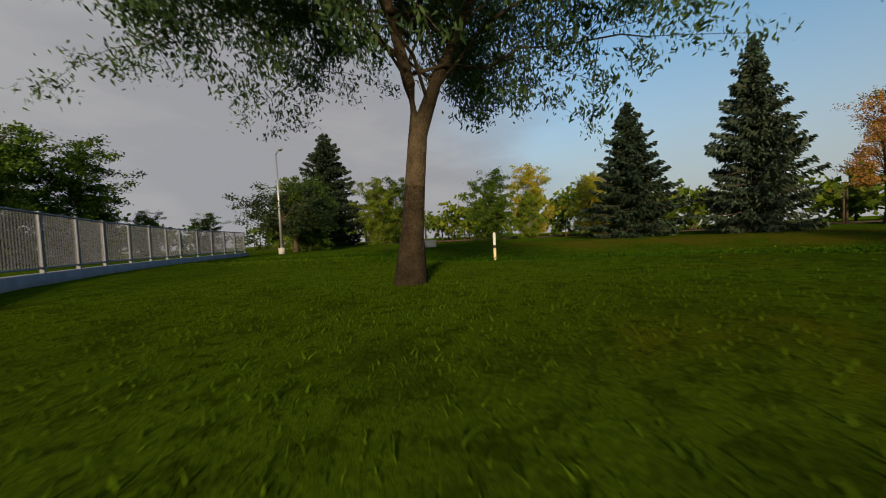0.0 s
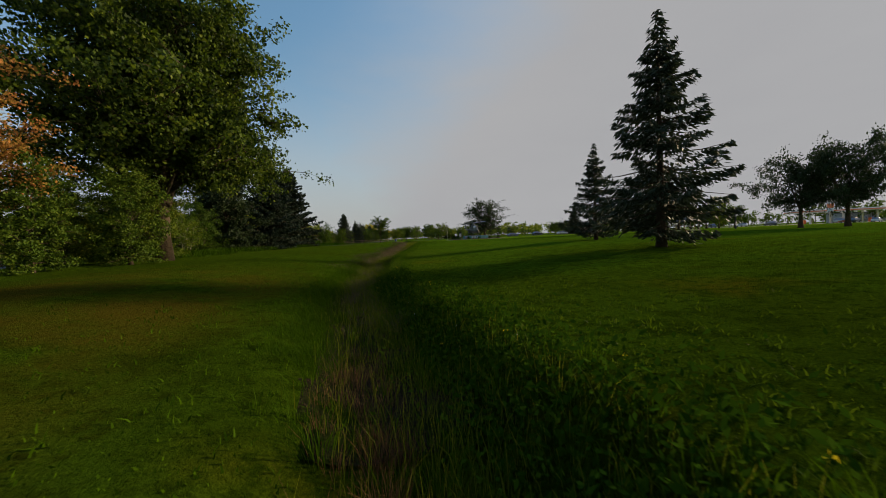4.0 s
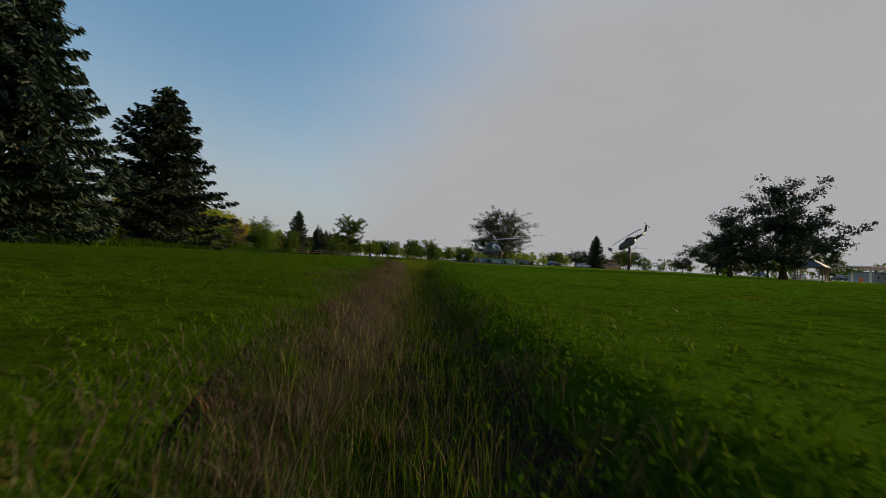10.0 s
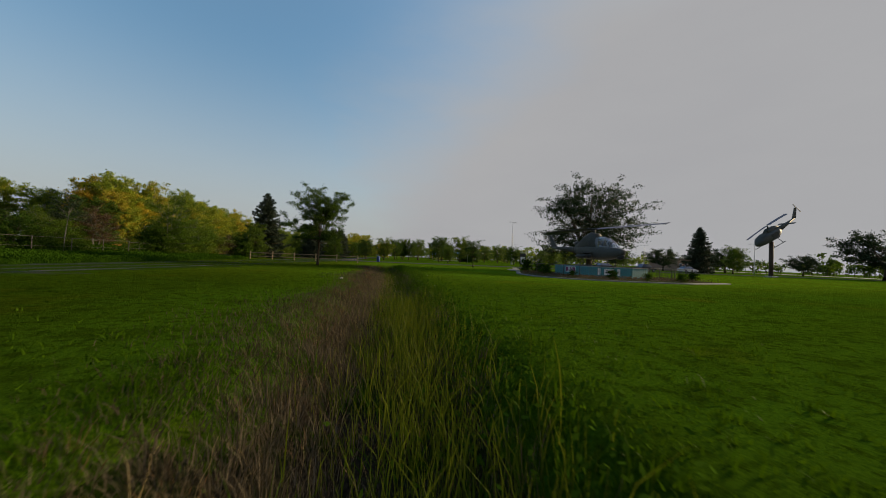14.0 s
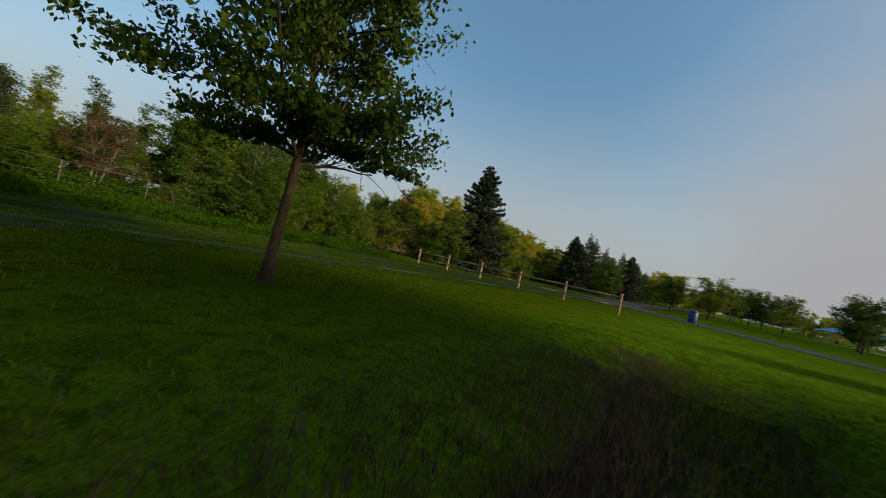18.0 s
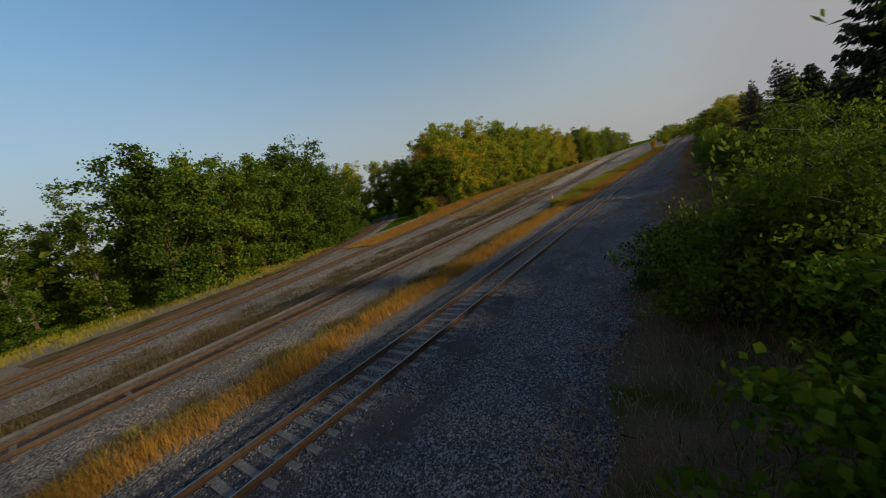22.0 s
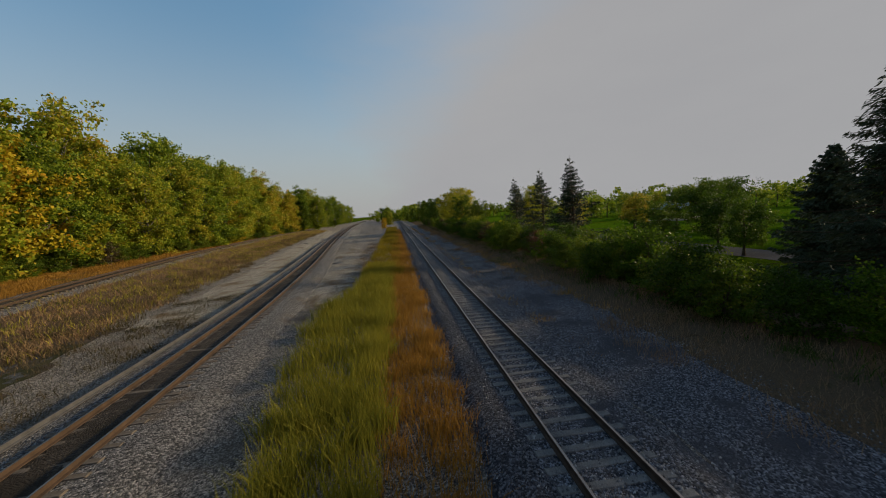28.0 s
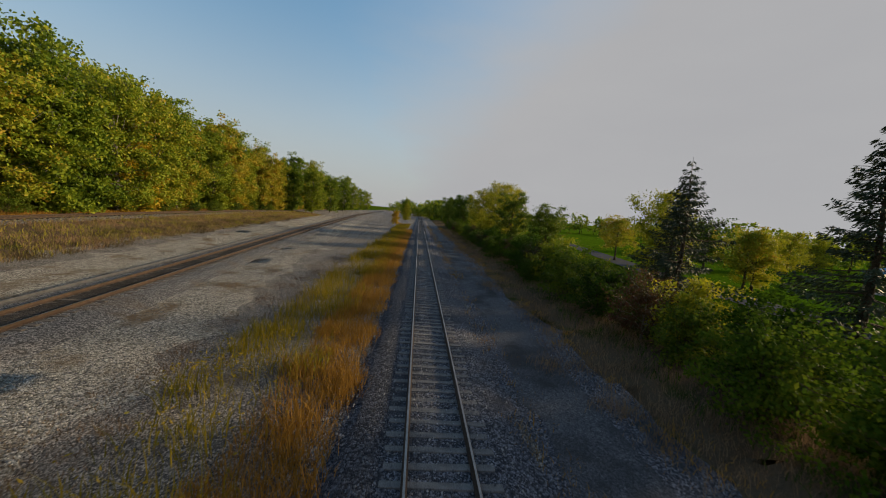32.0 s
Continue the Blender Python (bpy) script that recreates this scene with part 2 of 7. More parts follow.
M = {}
M["lawn"] = ground_mat("lawn", [((0.02, 0.046, 0.002), (0.072, 0.14, 0.006), 1, 0, 1), ((0.024, 0.066, 0.003), (0.078, 0.172, 0.008), 0.12, 0.4, 0.6), ((0.055, 0.058, 0.003), (0.12, 0.11, 0.007), 0.21, 0.58, 0.78), ((0.009, 0.022, 0.001), (0.036, 0.072, 0.003), 1.1, 0.5, 0.7), ((0.008, 0.021, 0.001), (0.04, 0.082, 0.003), 4.5, 0.5, 0.62)], 30.0, 0.9, dist=0.08)
# light and shade put into the tint: brighter by the displays, dimmer elsewhere
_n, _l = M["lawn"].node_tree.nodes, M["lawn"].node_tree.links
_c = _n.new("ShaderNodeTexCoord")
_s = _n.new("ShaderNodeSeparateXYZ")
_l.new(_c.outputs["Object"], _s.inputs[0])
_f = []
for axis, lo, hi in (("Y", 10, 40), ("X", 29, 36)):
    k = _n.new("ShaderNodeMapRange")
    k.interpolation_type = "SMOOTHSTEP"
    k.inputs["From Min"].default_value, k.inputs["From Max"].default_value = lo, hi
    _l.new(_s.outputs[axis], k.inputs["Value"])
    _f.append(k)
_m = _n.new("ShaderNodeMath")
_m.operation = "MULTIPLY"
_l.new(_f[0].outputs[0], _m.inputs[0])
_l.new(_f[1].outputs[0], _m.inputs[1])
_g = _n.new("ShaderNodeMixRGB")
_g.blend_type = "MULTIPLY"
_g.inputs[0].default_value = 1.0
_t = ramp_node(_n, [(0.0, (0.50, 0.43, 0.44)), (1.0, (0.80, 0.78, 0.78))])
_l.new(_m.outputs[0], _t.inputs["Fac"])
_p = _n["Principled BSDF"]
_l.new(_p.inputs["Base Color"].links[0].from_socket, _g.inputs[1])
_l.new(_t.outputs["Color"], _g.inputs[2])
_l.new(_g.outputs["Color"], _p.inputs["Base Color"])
def region(n, l, spans):
    """A soft-edged stretch of the plan: the product of rises and falls along x and y."""
    c = n.new("ShaderNodeTexCoord")
    sp = n.new("ShaderNodeSeparateXYZ")
    l.new(c.outputs["Object"], sp.inputs[0])
    out = None
    for axis, lo, hi in spans:
        k = n.new("ShaderNodeMapRange")
        k.interpolation_type = "SMOOTHSTEP"
        k.inputs["From Min"].default_value, k.inputs["From Max"].default_value = lo, hi
        l.new(sp.outputs[axis], k.inputs["Value"])
        if out is None:
            out = k.outputs[0]
            continue
        m_ = n.new("ShaderNodeMath")
        m_.operation = "MULTIPLY"
        l.new(out, m_.inputs[0])
        l.new(k.outputs[0], m_.inputs[1])
        out = m_.outputs[0]
    return out


_dry = region(_n, _l, (("Y", -6, 4), ("Y", 32, 17), ("X", 18, 22), ("X", 30.5, 27)))
_dn = noise_node(_n, _l, 0.33, 5, 0.6)
_dk = _n.new("ShaderNodeMapRange")
_dk.inputs["From Min"].default_value, _dk.inputs["From Max"].default_value, _dk.inputs["To Max"].default_value = 0.36, 0.6, 0.85
_l.new(_dn.outputs["Fac"], _dk.inputs["Value"])
_dm = _n.new("ShaderNodeMath")
_dm.operation = "MULTIPLY"
_l.new(_dry, _dm.inputs[0])
_l.new(_dk.outputs[0], _dm.inputs[1])
_df = noise_node(_n, _l, 30.0, 4, 0.7)
_dr = ramp_node(_n, [(0.3, (0.026, 0.019, 0.002)), (0.7, (0.095, 0.062, 0.008))])
_l.new(_df.outputs["Fac"], _dr.inputs["Fac"])
_dx = _n.new("ShaderNodeMixRGB")
_l.new(_dm.outputs[0], _dx.inputs[0])
_l.new(_g.outputs["Color"], _dx.inputs[1])
_l.new(_dr.outputs["Color"], _dx.inputs[2])
# light put into the turf's colour by the railing and oak, against tree shade
_tint_lift = _n.new("ShaderNodeMath")
_tint_lift.operation = "ADD"
_l.new(region(_n, _l, (("Y", 13, 3), ("X", 38, 46))), _tint_lift.inputs[0])
_l.new(region(_n, _l, (("Y", 92, 108), ("Y", 150, 128))), _tint_lift.inputs[1])
_wr = ramp_node(_n, [(0.0, (1.0, 1.0, 1.0)), (1.0, (2.0, 1.7, 1.6))])
_l.new(_tint_lift.outputs[0], _wr.inputs["Fac"])
_wx = _n.new("ShaderNodeMixRGB")
_wx.blend_type = "MULTIPLY"
_wx.inputs[0].default_value = 1.0
_l.new(_dx.outputs["Color"], _wx.inputs[1])
_l.new(_wr.outputs["Color"], _wx.inputs[2])
_l.new(_wx.outputs["Color"], _p.inputs["Base Color"])
_p.inputs["Sheen Weight"].default_value, _p.inputs["Sheen Roughness"].default_value = 0.06, 0.4
_p.inputs["Sheen Tint"].default_value = (0.30, 0.52, 0.04, 1)
M["soil"] = ground_mat("soil", [((0.04, 0.034, 0.024), (0.11, 0.09, 0.06), 1, 0, 1), ((0.02, 0.035, 0.008), (0.06, 0.08, 0.02), 0.5, 0.45, 0.62)], 20.0, 0.8)
M["thatch"] = ground_mat("thatch", [((0.012, 0.01, 0.006), (0.05, 0.039, 0.026), 1, 0, 1), ((0.006, 0.014, 0.001), (0.026, 0.046, 0.004), 0.8, 0.45, 0.6)], 24.0, 1.0, dist=0.08)
M["ballast"] = stone_mat("ballast", (0.02, 0.021, 0.024), (0.33, 0.315, 0.31), (0.08, 0.078, 0.079), 26.0)
M["dark_ballast"] = stone_mat("dark_ballast", (0.016, 0.018, 0.024), (0.27, 0.27, 0.30), (0.066, 0.067, 0.080), 26.0, (0.058, 0.057, 0.066), 0.52, 0.62)
M["shoulder"] = stone_mat("shoulder", (0.008, 0.009, 0.013), (0.16, 0.16, 0.18), (0.040, 0.041, 0.050), 24.0, (0.05, 0.05, 0.056), 0.6, 0.75)
M["yard"] = stone_mat("yard", (0.02, 0.019, 0.018), (0.44, 0.395, 0.345), (0.122, 0.110, 0.097), 30.0, (0.11, 0.08, 0.054), 0.52, 0.72)
M["pale_gravel"] = stone_mat("pale_gravel", (0.03, 0.028, 0.025), (0.6, 0.55, 0.47), (0.24, 0.22, 0.18), 22.0, (0.13, 0.09, 0.05), 0.5, 0.64)
M["asphalt"] = ground_mat("asphalt", [((0.045, 0.046, 0.052), (0.085, 0.086, 0.095), 1, 0, 1), ((0.08, 0.078, 0.075), (0.14, 0.135, 0.13), 0.4, 0.55, 0.75)], 60.0, 0.35, dist=0.01)
M["fines"] = stone_mat("fines", (0.03, 0.032, 0.038), (0.20, 0.20, 0.21), (0.085, 0.086, 0.094), 34.0, (0.045, 0.045, 0.048), 0.46, 0.6)
M["tie_grey"] = rough_mat("tie_grey", (0.05, 0.048, 0.047), (0.19, 0.182, 0.176), 3, 30, 0.92, 0.5, dist=0.03)
M["track_dirt"] = ground_mat("track_dirt", [((0.022, 0.024, 0.018), (0.07, 0.07, 0.058), 1, 0, 1), ((0.012, 0.028, 0.001), (0.042, 0.075, 0.003), 0.6, 0.3, 0.48)], 26.0, 0.8)
M["rut"] = stone_mat("rut", (0.025, 0.025, 0.025), (0.17, 0.165, 0.16), (0.07, 0.068, 0.064), 30.0, (0.014, 0.03, 0.002), 0.36, 0.52)
M["rut_dark"] = stone_mat("rut_dark", (0.012, 0.013, 0.012), (0.085, 0.085, 0.08), (0.03, 0.03, 0.029), 30.0, (0.012, 0.026, 0.002), 0.34, 0.5)
M["fouled"] = stone_mat("fouled", (0.01, 0.009, 0.008), (0.12, 0.10, 0.085), (0.04, 0.033, 0.027), 24.0, (0.02, 0.015, 0.01), 0.4, 0.6)
M["verge"] = ground_mat("verge", [((0.05, 0.036, 0.022), (0.145, 0.102, 0.066), 1, 0, 1), ((0.018, 0.026, 0.005), (0.055, 0.066, 0.014), 0.35, 0.52, 0.66)], 26.0, 0.9)
M["earth"] = ground_mat("earth", [((0.04, 0.031, 0.025), (0.105, 0.082, 0.066), 1, 0, 1), ((0.02, 0.024, 0.012), (0.06, 0.056, 0.03), 0.5, 0.42, 0.58), ((0.03, 0.03, 0.032), (0.12, 0.12, 0.125), 1.3, 0.56, 0.66)], 24.0, 0.7)
M["paving"] = rough_mat("paving", (0.09, 0.09, 0.088), (0.18, 0.18, 0.175), 2, 40, 0.9, 0.3)
M["fence_steel"] = rough_mat("fence_steel", (0.06, 0.055, 0.05), (0.155, 0.14, 0.13), 4, 40, 0.8, 0.2, 0.1)
M["wire"] = rough_mat("wire", (0.05, 0.045, 0.04), (0.13, 0.12, 0.11), 4, 40, 0.7, 0.2, 0.4)
M["rust"] = rough_mat("rust", (0.026, 0.017, 0.012), (0.08, 0.05, 0.033), 3, 40, 0.75, 0.2, 0.35)
M["steel"] = rough_mat("steel", (0.16, 0.13, 0.11), (0.34, 0.31, 0.29), 4, 50, 0.35, 0.05, 0.9)
M["spare"] = rough_mat("spare", (0.025, 0.025, 0.028), (0.085, 0.085, 0.092), 3, 40, 0.8, 0.15, 0.1)
M["tie"] = rough_mat("tie", (0.035, 0.028, 0.022), (0.15, 0.125, 0.10), 3, 30, 0.92, 0.5, dist=0.03)
M["bark"] = rough_mat("bark", (0.020, 0.0145, 0.009), (0.092, 0.068, 0.04), 5, 28, 0.95, 0.9, dist=0.04)
M["pale_bark"] = rough_mat("pale_bark", (0.08, 0.072, 0.058), (0.26, 0.24, 0.20), 4, 25, 0.9, 0.6, dist=0.02)
M["timber"] = rough_mat("timber", (0.16, 0.115, 0.07), (0.38, 0.29, 0.19), 4, 40, 0.85, 0.4)
M["galv"] = plain_mat("galv", (0.33, 0.34, 0.35), 0.45, 0.7)
M["white"] = plain_mat("white", (0.72, 0.72, 0.70), 0.55)
M["yellow"] = plain_mat("yellow", (0.60, 0.53, 0.28), 0.5)
M["black"] = plain_mat("black", (0.03, 0.03, 0.032), 0.5)
M["olive"] = plain_mat("olive", (0.055, 0.057, 0.05), 0.6, wear=0.2)
M["olive_dark"] = plain_mat("olive_dark", (0.028, 0.03, 0.028), 0.6, wear=0.2)
M["teal"] = plain_mat("teal", (0.06, 0.23, 0.25), 0.55)
M["purple"] = plain_mat("purple", (0.22, 0.04, 0.12), 0.5)
M["concrete"] = rough_mat("concrete", (0.22, 0.22, 0.21), (0.42, 0.41, 0.39), 2, 40, 0.9, 0.3)
M["bluewall"] = rough_mat("bluewall", (0.10, 0.115, 0.14), (0.22, 0.235, 0.27), 2, 40, 0.85, 0.3)
M["blue"] = plain_mat("blue", (0.015, 0.05, 0.2), 0.45)
M["blueroof"] = plain_mat("blueroof", (0.05, 0.22, 0.42), 0.5)
M["orange"] = plain_mat("orange", (0.75, 0.16, 0.03), 0.5)
M["red"] = plain_mat("red", (0.42, 0.09, 0.04), 0.5)
M["brick"] = plain_mat("brick", (0.30, 0.20, 0.15), 0.85)
M["roof"] = plain_mat("roof", (0.10, 0.10, 0.11), 0.85)
M["car_white"] = plain_mat("car_white", (0.66, 0.66, 0.66), 0.25)
M["car_dark"] = plain_mat("car_dark", (0.05, 0.055, 0.065), 0.25)
M["rubber"] = plain_mat("rubber", (0.02, 0.02, 0.02), 0.8)
M["glass"], _n, _l, _p = material("glass")
_p.inputs["Base Color"].default_value = (0.16, 0.18, 0.24, 1)
_p.inputs["Roughness"].default_value, _p.inputs["Metallic"].default_value = 0.06, 0.55

L = {}
L["green"] = leaf_mat("leaf_green", [(0.018, 0.04, 0.003), (0.045, 0.085, 0.006), (0.09, 0.135, 0.01), (0.16, 0.18, 0.014)], 0.45, 0.6, 0.15)
L["wood"] = leaf_mat("leaf_wood", [(0.042, 0.082, 0.007), (0.12, 0.18, 0.013), (0.21, 0.26, 0.017), (0.31, 0.30, 0.022), (0.38, 0.23, 0.024)], 0.4, 0.6, 0.15)
L["gold"] = leaf_mat("leaf_gold", [(0.09, 0.12, 0.01), (0.26, 0.25, 0.014), (0.44, 0.32, 0.018), (0.46, 0.2, 0.018)], 0.4, 0.6, 0.15)
L["cotton"] = leaf_mat("leaf_cotton", [(0.018, 0.038, 0.004), (0.075, 0.12, 0.009), (0.19, 0.22, 0.015), (0.42, 0.38, 0.024)], 0.42, 0.6, 0.15)
L["yellow"] = leaf_mat("leaf_yellow", [(0.12, 0.17, 0.01), (0.26, 0.27, 0.012), (0.44, 0.36, 0.02)], 0.4, 0.6, 0.15)
L["orange"] = leaf_mat("leaf_orange", [(0.09, 0.11, 0.015), (0.26, 0.17, 0.03), (0.40, 0.17, 0.045), (0.46, 0.2, 0.08)], 0.4, 0.6, 0.15)
L["red"] = leaf_mat("leaf_red", [(0.03, 0.045, 0.008), (0.07, 0.045, 0.018), (0.14, 0.045, 0.035)], 0.35, 0.6, 0.15)
L["locust"] = leaf_mat("leaf_locust", [(0.022, 0.046, 0.02), (0.044, 0.085, 0.03), (0.075, 0.125, 0.036)], 0.45)
L["dark"] = leaf_mat("leaf_dark", [(0.012, 0.022, 0.008), (0.024, 0.042, 0.012), (0.04, 0.065, 0.016)], 0.25)
L["spruce"] = leaf_mat("needle_blue", [(0.014, 0.026, 0.014), (0.028, 0.046, 0.026), (0.05, 0.07, 0.042)], 0.15)
L["spruce_dark"] = leaf_mat("needle_dark", [(0.014, 0.023, 0.012), (0.027, 0.042, 0.021), (0.052, 0.068, 0.036)], 0.15)
L["grass"] = leaf_mat("grass_green", [(0.012, 0.03, 0.0006), (0.03, 0.066, 0.0012), (0.06, 0.12, 0.002)], 0.35, 0.6, 0.02)
# copy of the grass above with light put into its colour
L["mown"] = leaf_mat("grass_brightened", [(0.022, 0.042, 0.002), (0.05, 0.09, 0.003), (0.10, 0.15, 0.008)], 0.35, 0.6, 0.02)
L["ditch"] = leaf_mat("grass_ditch", [(0.03, 0.026, 0.01), (0.05, 0.044, 0.014), (0.09, 0.068, 0.036), (0.13, 0.1, 0.062)], 0.25, 0.6, 0.03)
L["reed"] = leaf_mat("grass_reed", [(0.026, 0.021, 0.012), (0.054, 0.043, 0.026), (0.096, 0.078, 0.05), (0.17, 0.14, 0.095)], 0.25, 0.7, 0.02)
L["rust_weed"] = leaf_mat("weed_rust", [(0.05, 0.028, 0.012), (0.11, 0.06, 0.028), (0.17, 0.10, 0.05)], 0.25, 0.7, 0.02)
L["weed"] = leaf_mat("weed_dark", [(0.012, 0.034, 0.002), (0.026, 0.064, 0.004), (0.058, 0.112, 0.008)], 0.25, 0.85, 0.0)
L["hedge"] = leaf_mat("leaf_hedge", [(0.02, 0.045, 0.004), (0.042, 0.085, 0.006), (0.085, 0.14, 0.011), (0.13, 0.16, 0.014)], 0.4, 0.7, 0.05)
L["vine"] = leaf_mat("leaf_vine", [(0.03, 0.06, 0.004), (0.06, 0.11, 0.006), (0.12, 0.18, 0.01)], 0.4, 0.6, 0.1)
L["straw"] = leaf_mat("grass_straw", [(0.13, 0.075, 0.02), (0.28, 0.15, 0.03), (0.42, 0.24, 0.05)], 0.35, 0.6, 0.03)
L["rod"] = leaf_mat("goldenrod", [(0.085, 0.094, 0.014), (0.2, 0.19, 0.024), (0.36, 0.30, 0.045)], 0.35, 0.6, 0.03)
L["blade_bright"] = leaf_mat("grass_bright", [(0.03, 0.055, 0.003), (0.08, 0.11, 0.006), (0.16, 0.17, 0.014)], 0.4, 0.6, 0.05)
L["goldrod"] = leaf_mat("weed_gold", [(0.10, 0.10, 0.01), (0.24, 0.18, 0.018), (0.36, 0.23, 0.03)], 0.4, 0.6, 0.03)
L["brown"] = leaf_mat("grass_brown", [(0.09, 0.058, 0.03), (0.19, 0.12, 0.065), (0.30, 0.205, 0.12)], 0.3, 0.6, 0.03)
L["pale"] = leaf_mat("grass_pale", [(0.05, 0.05, 0.012), (0.13, 0.1, 0.04), (0.24, 0.18, 0.08), (0.32, 0.25, 0.13)], 0.3, 0.8, 0.0)
L["park"] = leaf_mat("leaf_park", [(0.018, 0.042, 0.004), (0.045, 0.088, 0.007), (0.09, 0.14, 0.011), (0.16, 0.18, 0.015)], 0.35, 0.6, 0.12)
L["bloom_yellow"] = leaf_mat("bloom_yellow", [(0.5, 0.36, 0.01), (0.65, 0.5, 0.02)], 0.3, 0.8, 0.0)
L["bloom"] = leaf_mat("bloom", [(0.7, 0.7, 0.68), (0.8, 0.8, 0.8)], 0.2)


# ---- mesh tools ----
class Shape:
    """Collects vertices and faces of one mesh."""

    def __init__(self):
        self.v, self.f = [], []

    def ring(self, pts):
        i = len(self.v)
        self.v += [tuple(p) for p in pts]
        return list(range(i, i + len(pts)))

    def bridge(self, a, b):
        k = len(a)
        self.f += [(a[i], a[(i + 1) % k], b[(i + 1) % k], b[i]) for i in range(k)]

    def loft(self, rings, caps=True):
        ids = [self.ring(r) for r in rings]
        for a, b in zip(ids, ids[1:]):
            self.bridge(a, b)
        if caps:
            self.f += [tuple(reversed(ids[0])), tuple(ids[-1])]
        return self

    def tube(self, pts, radii, sides=6, caps=True):
        pts = [Vector(p) for p in pts]
        rings = []
        for i, p in enumerate(pts):
            d = (pts[min(i + 1, len(pts) - 1)] - pts[max(i - 1, 0)]).normalized()
            a = d.orthogonal().normalized() if abs(d.z) > 0.99 else d.cross(Vector((0, 0, 1))).normalized()
            b = d.cross(a)
            r = radii[i] if not isinstance(radii, (int, float)) else radii
            rings.append([p + (a * math.cos(t) + b * math.sin(t)) * r for t in [2 * math.pi * k / sides for k in range(sides)]])
        return self.loft(rings, caps)

    def box(self, c, s, rz=0.0, bevel=0.0):
        x, y, z = s[0] / 2, s[1] / 2, s[2] / 2
        e = min(bevel, x * 0.9, y * 0.9)
        ca, sa = math.cos(rz), math.sin(rz)

        def at(px, py, pz):
            return (c[0] + px * ca - py * sa, c[1] + px * sa + py * ca, c[2] + pz)

        if e <= 0:
            o = [(-x, -y), (x, -y), (x, y), (-x, y)]
            return self.loft([[at(*q, -z) for q in o], [at(*q, z) for q in o]])
        o = [(-x + e, -y), (x - e, -y), (x, -y + e), (x, y - e), (x - e, y), (-x + e, y), (-x, y - e), (-x, -y + e)]
        k = [(q[0] * (1 - e / x), q[1] * (1 - e / y)) for q in o]
        return self.loft([[at(*q, -z) for q in k], [at(*q, -z + e) for q in o], [at(*q, z - e) for q in o], [at(*q, z) for q in k]])

    def mesh(self, name, mat, smooth=False):
        me = bpy.data.meshes.new(name)
        me.from_pydata(self.v, [], self.f)
        me.materials.append(mat)
        if smooth:
            me.polygons.foreach_set("use_smooth", [True] * len(me.polygons))
        me.update()
        return me


def quads_mesh(name, verts, mat, corners=4):
    """A mesh of loose faces with the given number of corners each, from an array of their vertices."""
    n = len(verts)
    me = bpy.data.meshes.new(name)
    me.vertices.add(n)
    me.vertices.foreach_set("co", verts.astype(np.float32).ravel())
    me.loops.add(n)
    me.loops.foreach_set("vertex_index", np.arange(n, dtype=np.int32))
    me.polygons.add(n // corners)
    me.polygons.foreach_set("loop_start", np.arange(0, n, corners, dtype=np.int32))
    me.materials.append(mat)
    me.update(calc_edges=True)
    return me


def part(name, data, parent, label=""):
    ob = new(name, data)
    ob.parent = parent
    if label:
        ob["label"] = label
    return ob


def thing(name, m, label, category, group="", kind=""):
    e = new(name)
    e.empty_display_size = 0.2
    e.matrix_basis = m
    return tagged(e, label, category, group, kind)


def sstep(a, b, x):
    t = np.clip((np.asarray(x, float) - a) / (b - a), 0, 1)
    return t * t * (3 - 2 * t)


# ---- the lie of the land ----
DITCH_Y = [-14, -4, 8, 23, 41, 58, 70, 80, 96, 106, 118, 124]
DITCH_X = [38.2, 35.5, 33.1, 31.1, 31.6, 33.9, 35.75, 36.85, 37.1, 37.2, 36.6, 36.2]


def ditch_x(y):
    return np.interp(y, DITCH_Y, DITCH_X)


def ground_z(x, y):
    """Height of the ground: a flat park with a ditch, the railway's bed a little lower, the wood a little higher."""
    x, y = np.asarray(x, float), np.asarray(y, float)
    z = np.zeros(np.broadcast(x, y).shape)
    d = np.abs(x - ditch_x(y))
    along = sstep(-8, 0, y) * (1 - sstep(117, 124, y))
    swale = -0.62 * sstep(-6, 4, y) * (1 - sstep(50, 74, y))
    far = 9.0 + 12.0 * sstep(8, 18, y) * (x > ditch_x(y))
    u = np.clip((d - 1.2) / (far - 1.2), 0, 1)
    z = z + swale * (1 - u * u * (3 - 2 * u))
    east = x > ditch_x(y)
    z = z - 0.58 * along * np.where(east, 1 - sstep(0.5, 1.7, d), 1 - sstep(0.45, 2.2, d))
    z = z - 0.3 * (1 - sstep(8.0, 12.5, x)) * sstep(-95, -60, x) * 1.0
    z = z + 1.35 * (1 - sstep(-46, -20, x)) * sstep(165, 205, y)
    z = z + 0.25 * sstep(5, 12.5, x) * (1 - sstep(12.5, 17, x))
    return z


def gz(x, y):
    return float(ground_z(x, y))


# ---- ground ----
def steps(*spans):
    out = []
    for a, b, s in spans:
        out += list(np.arange(a, b, s))
    return np.array(out + [spans[-1][1]])


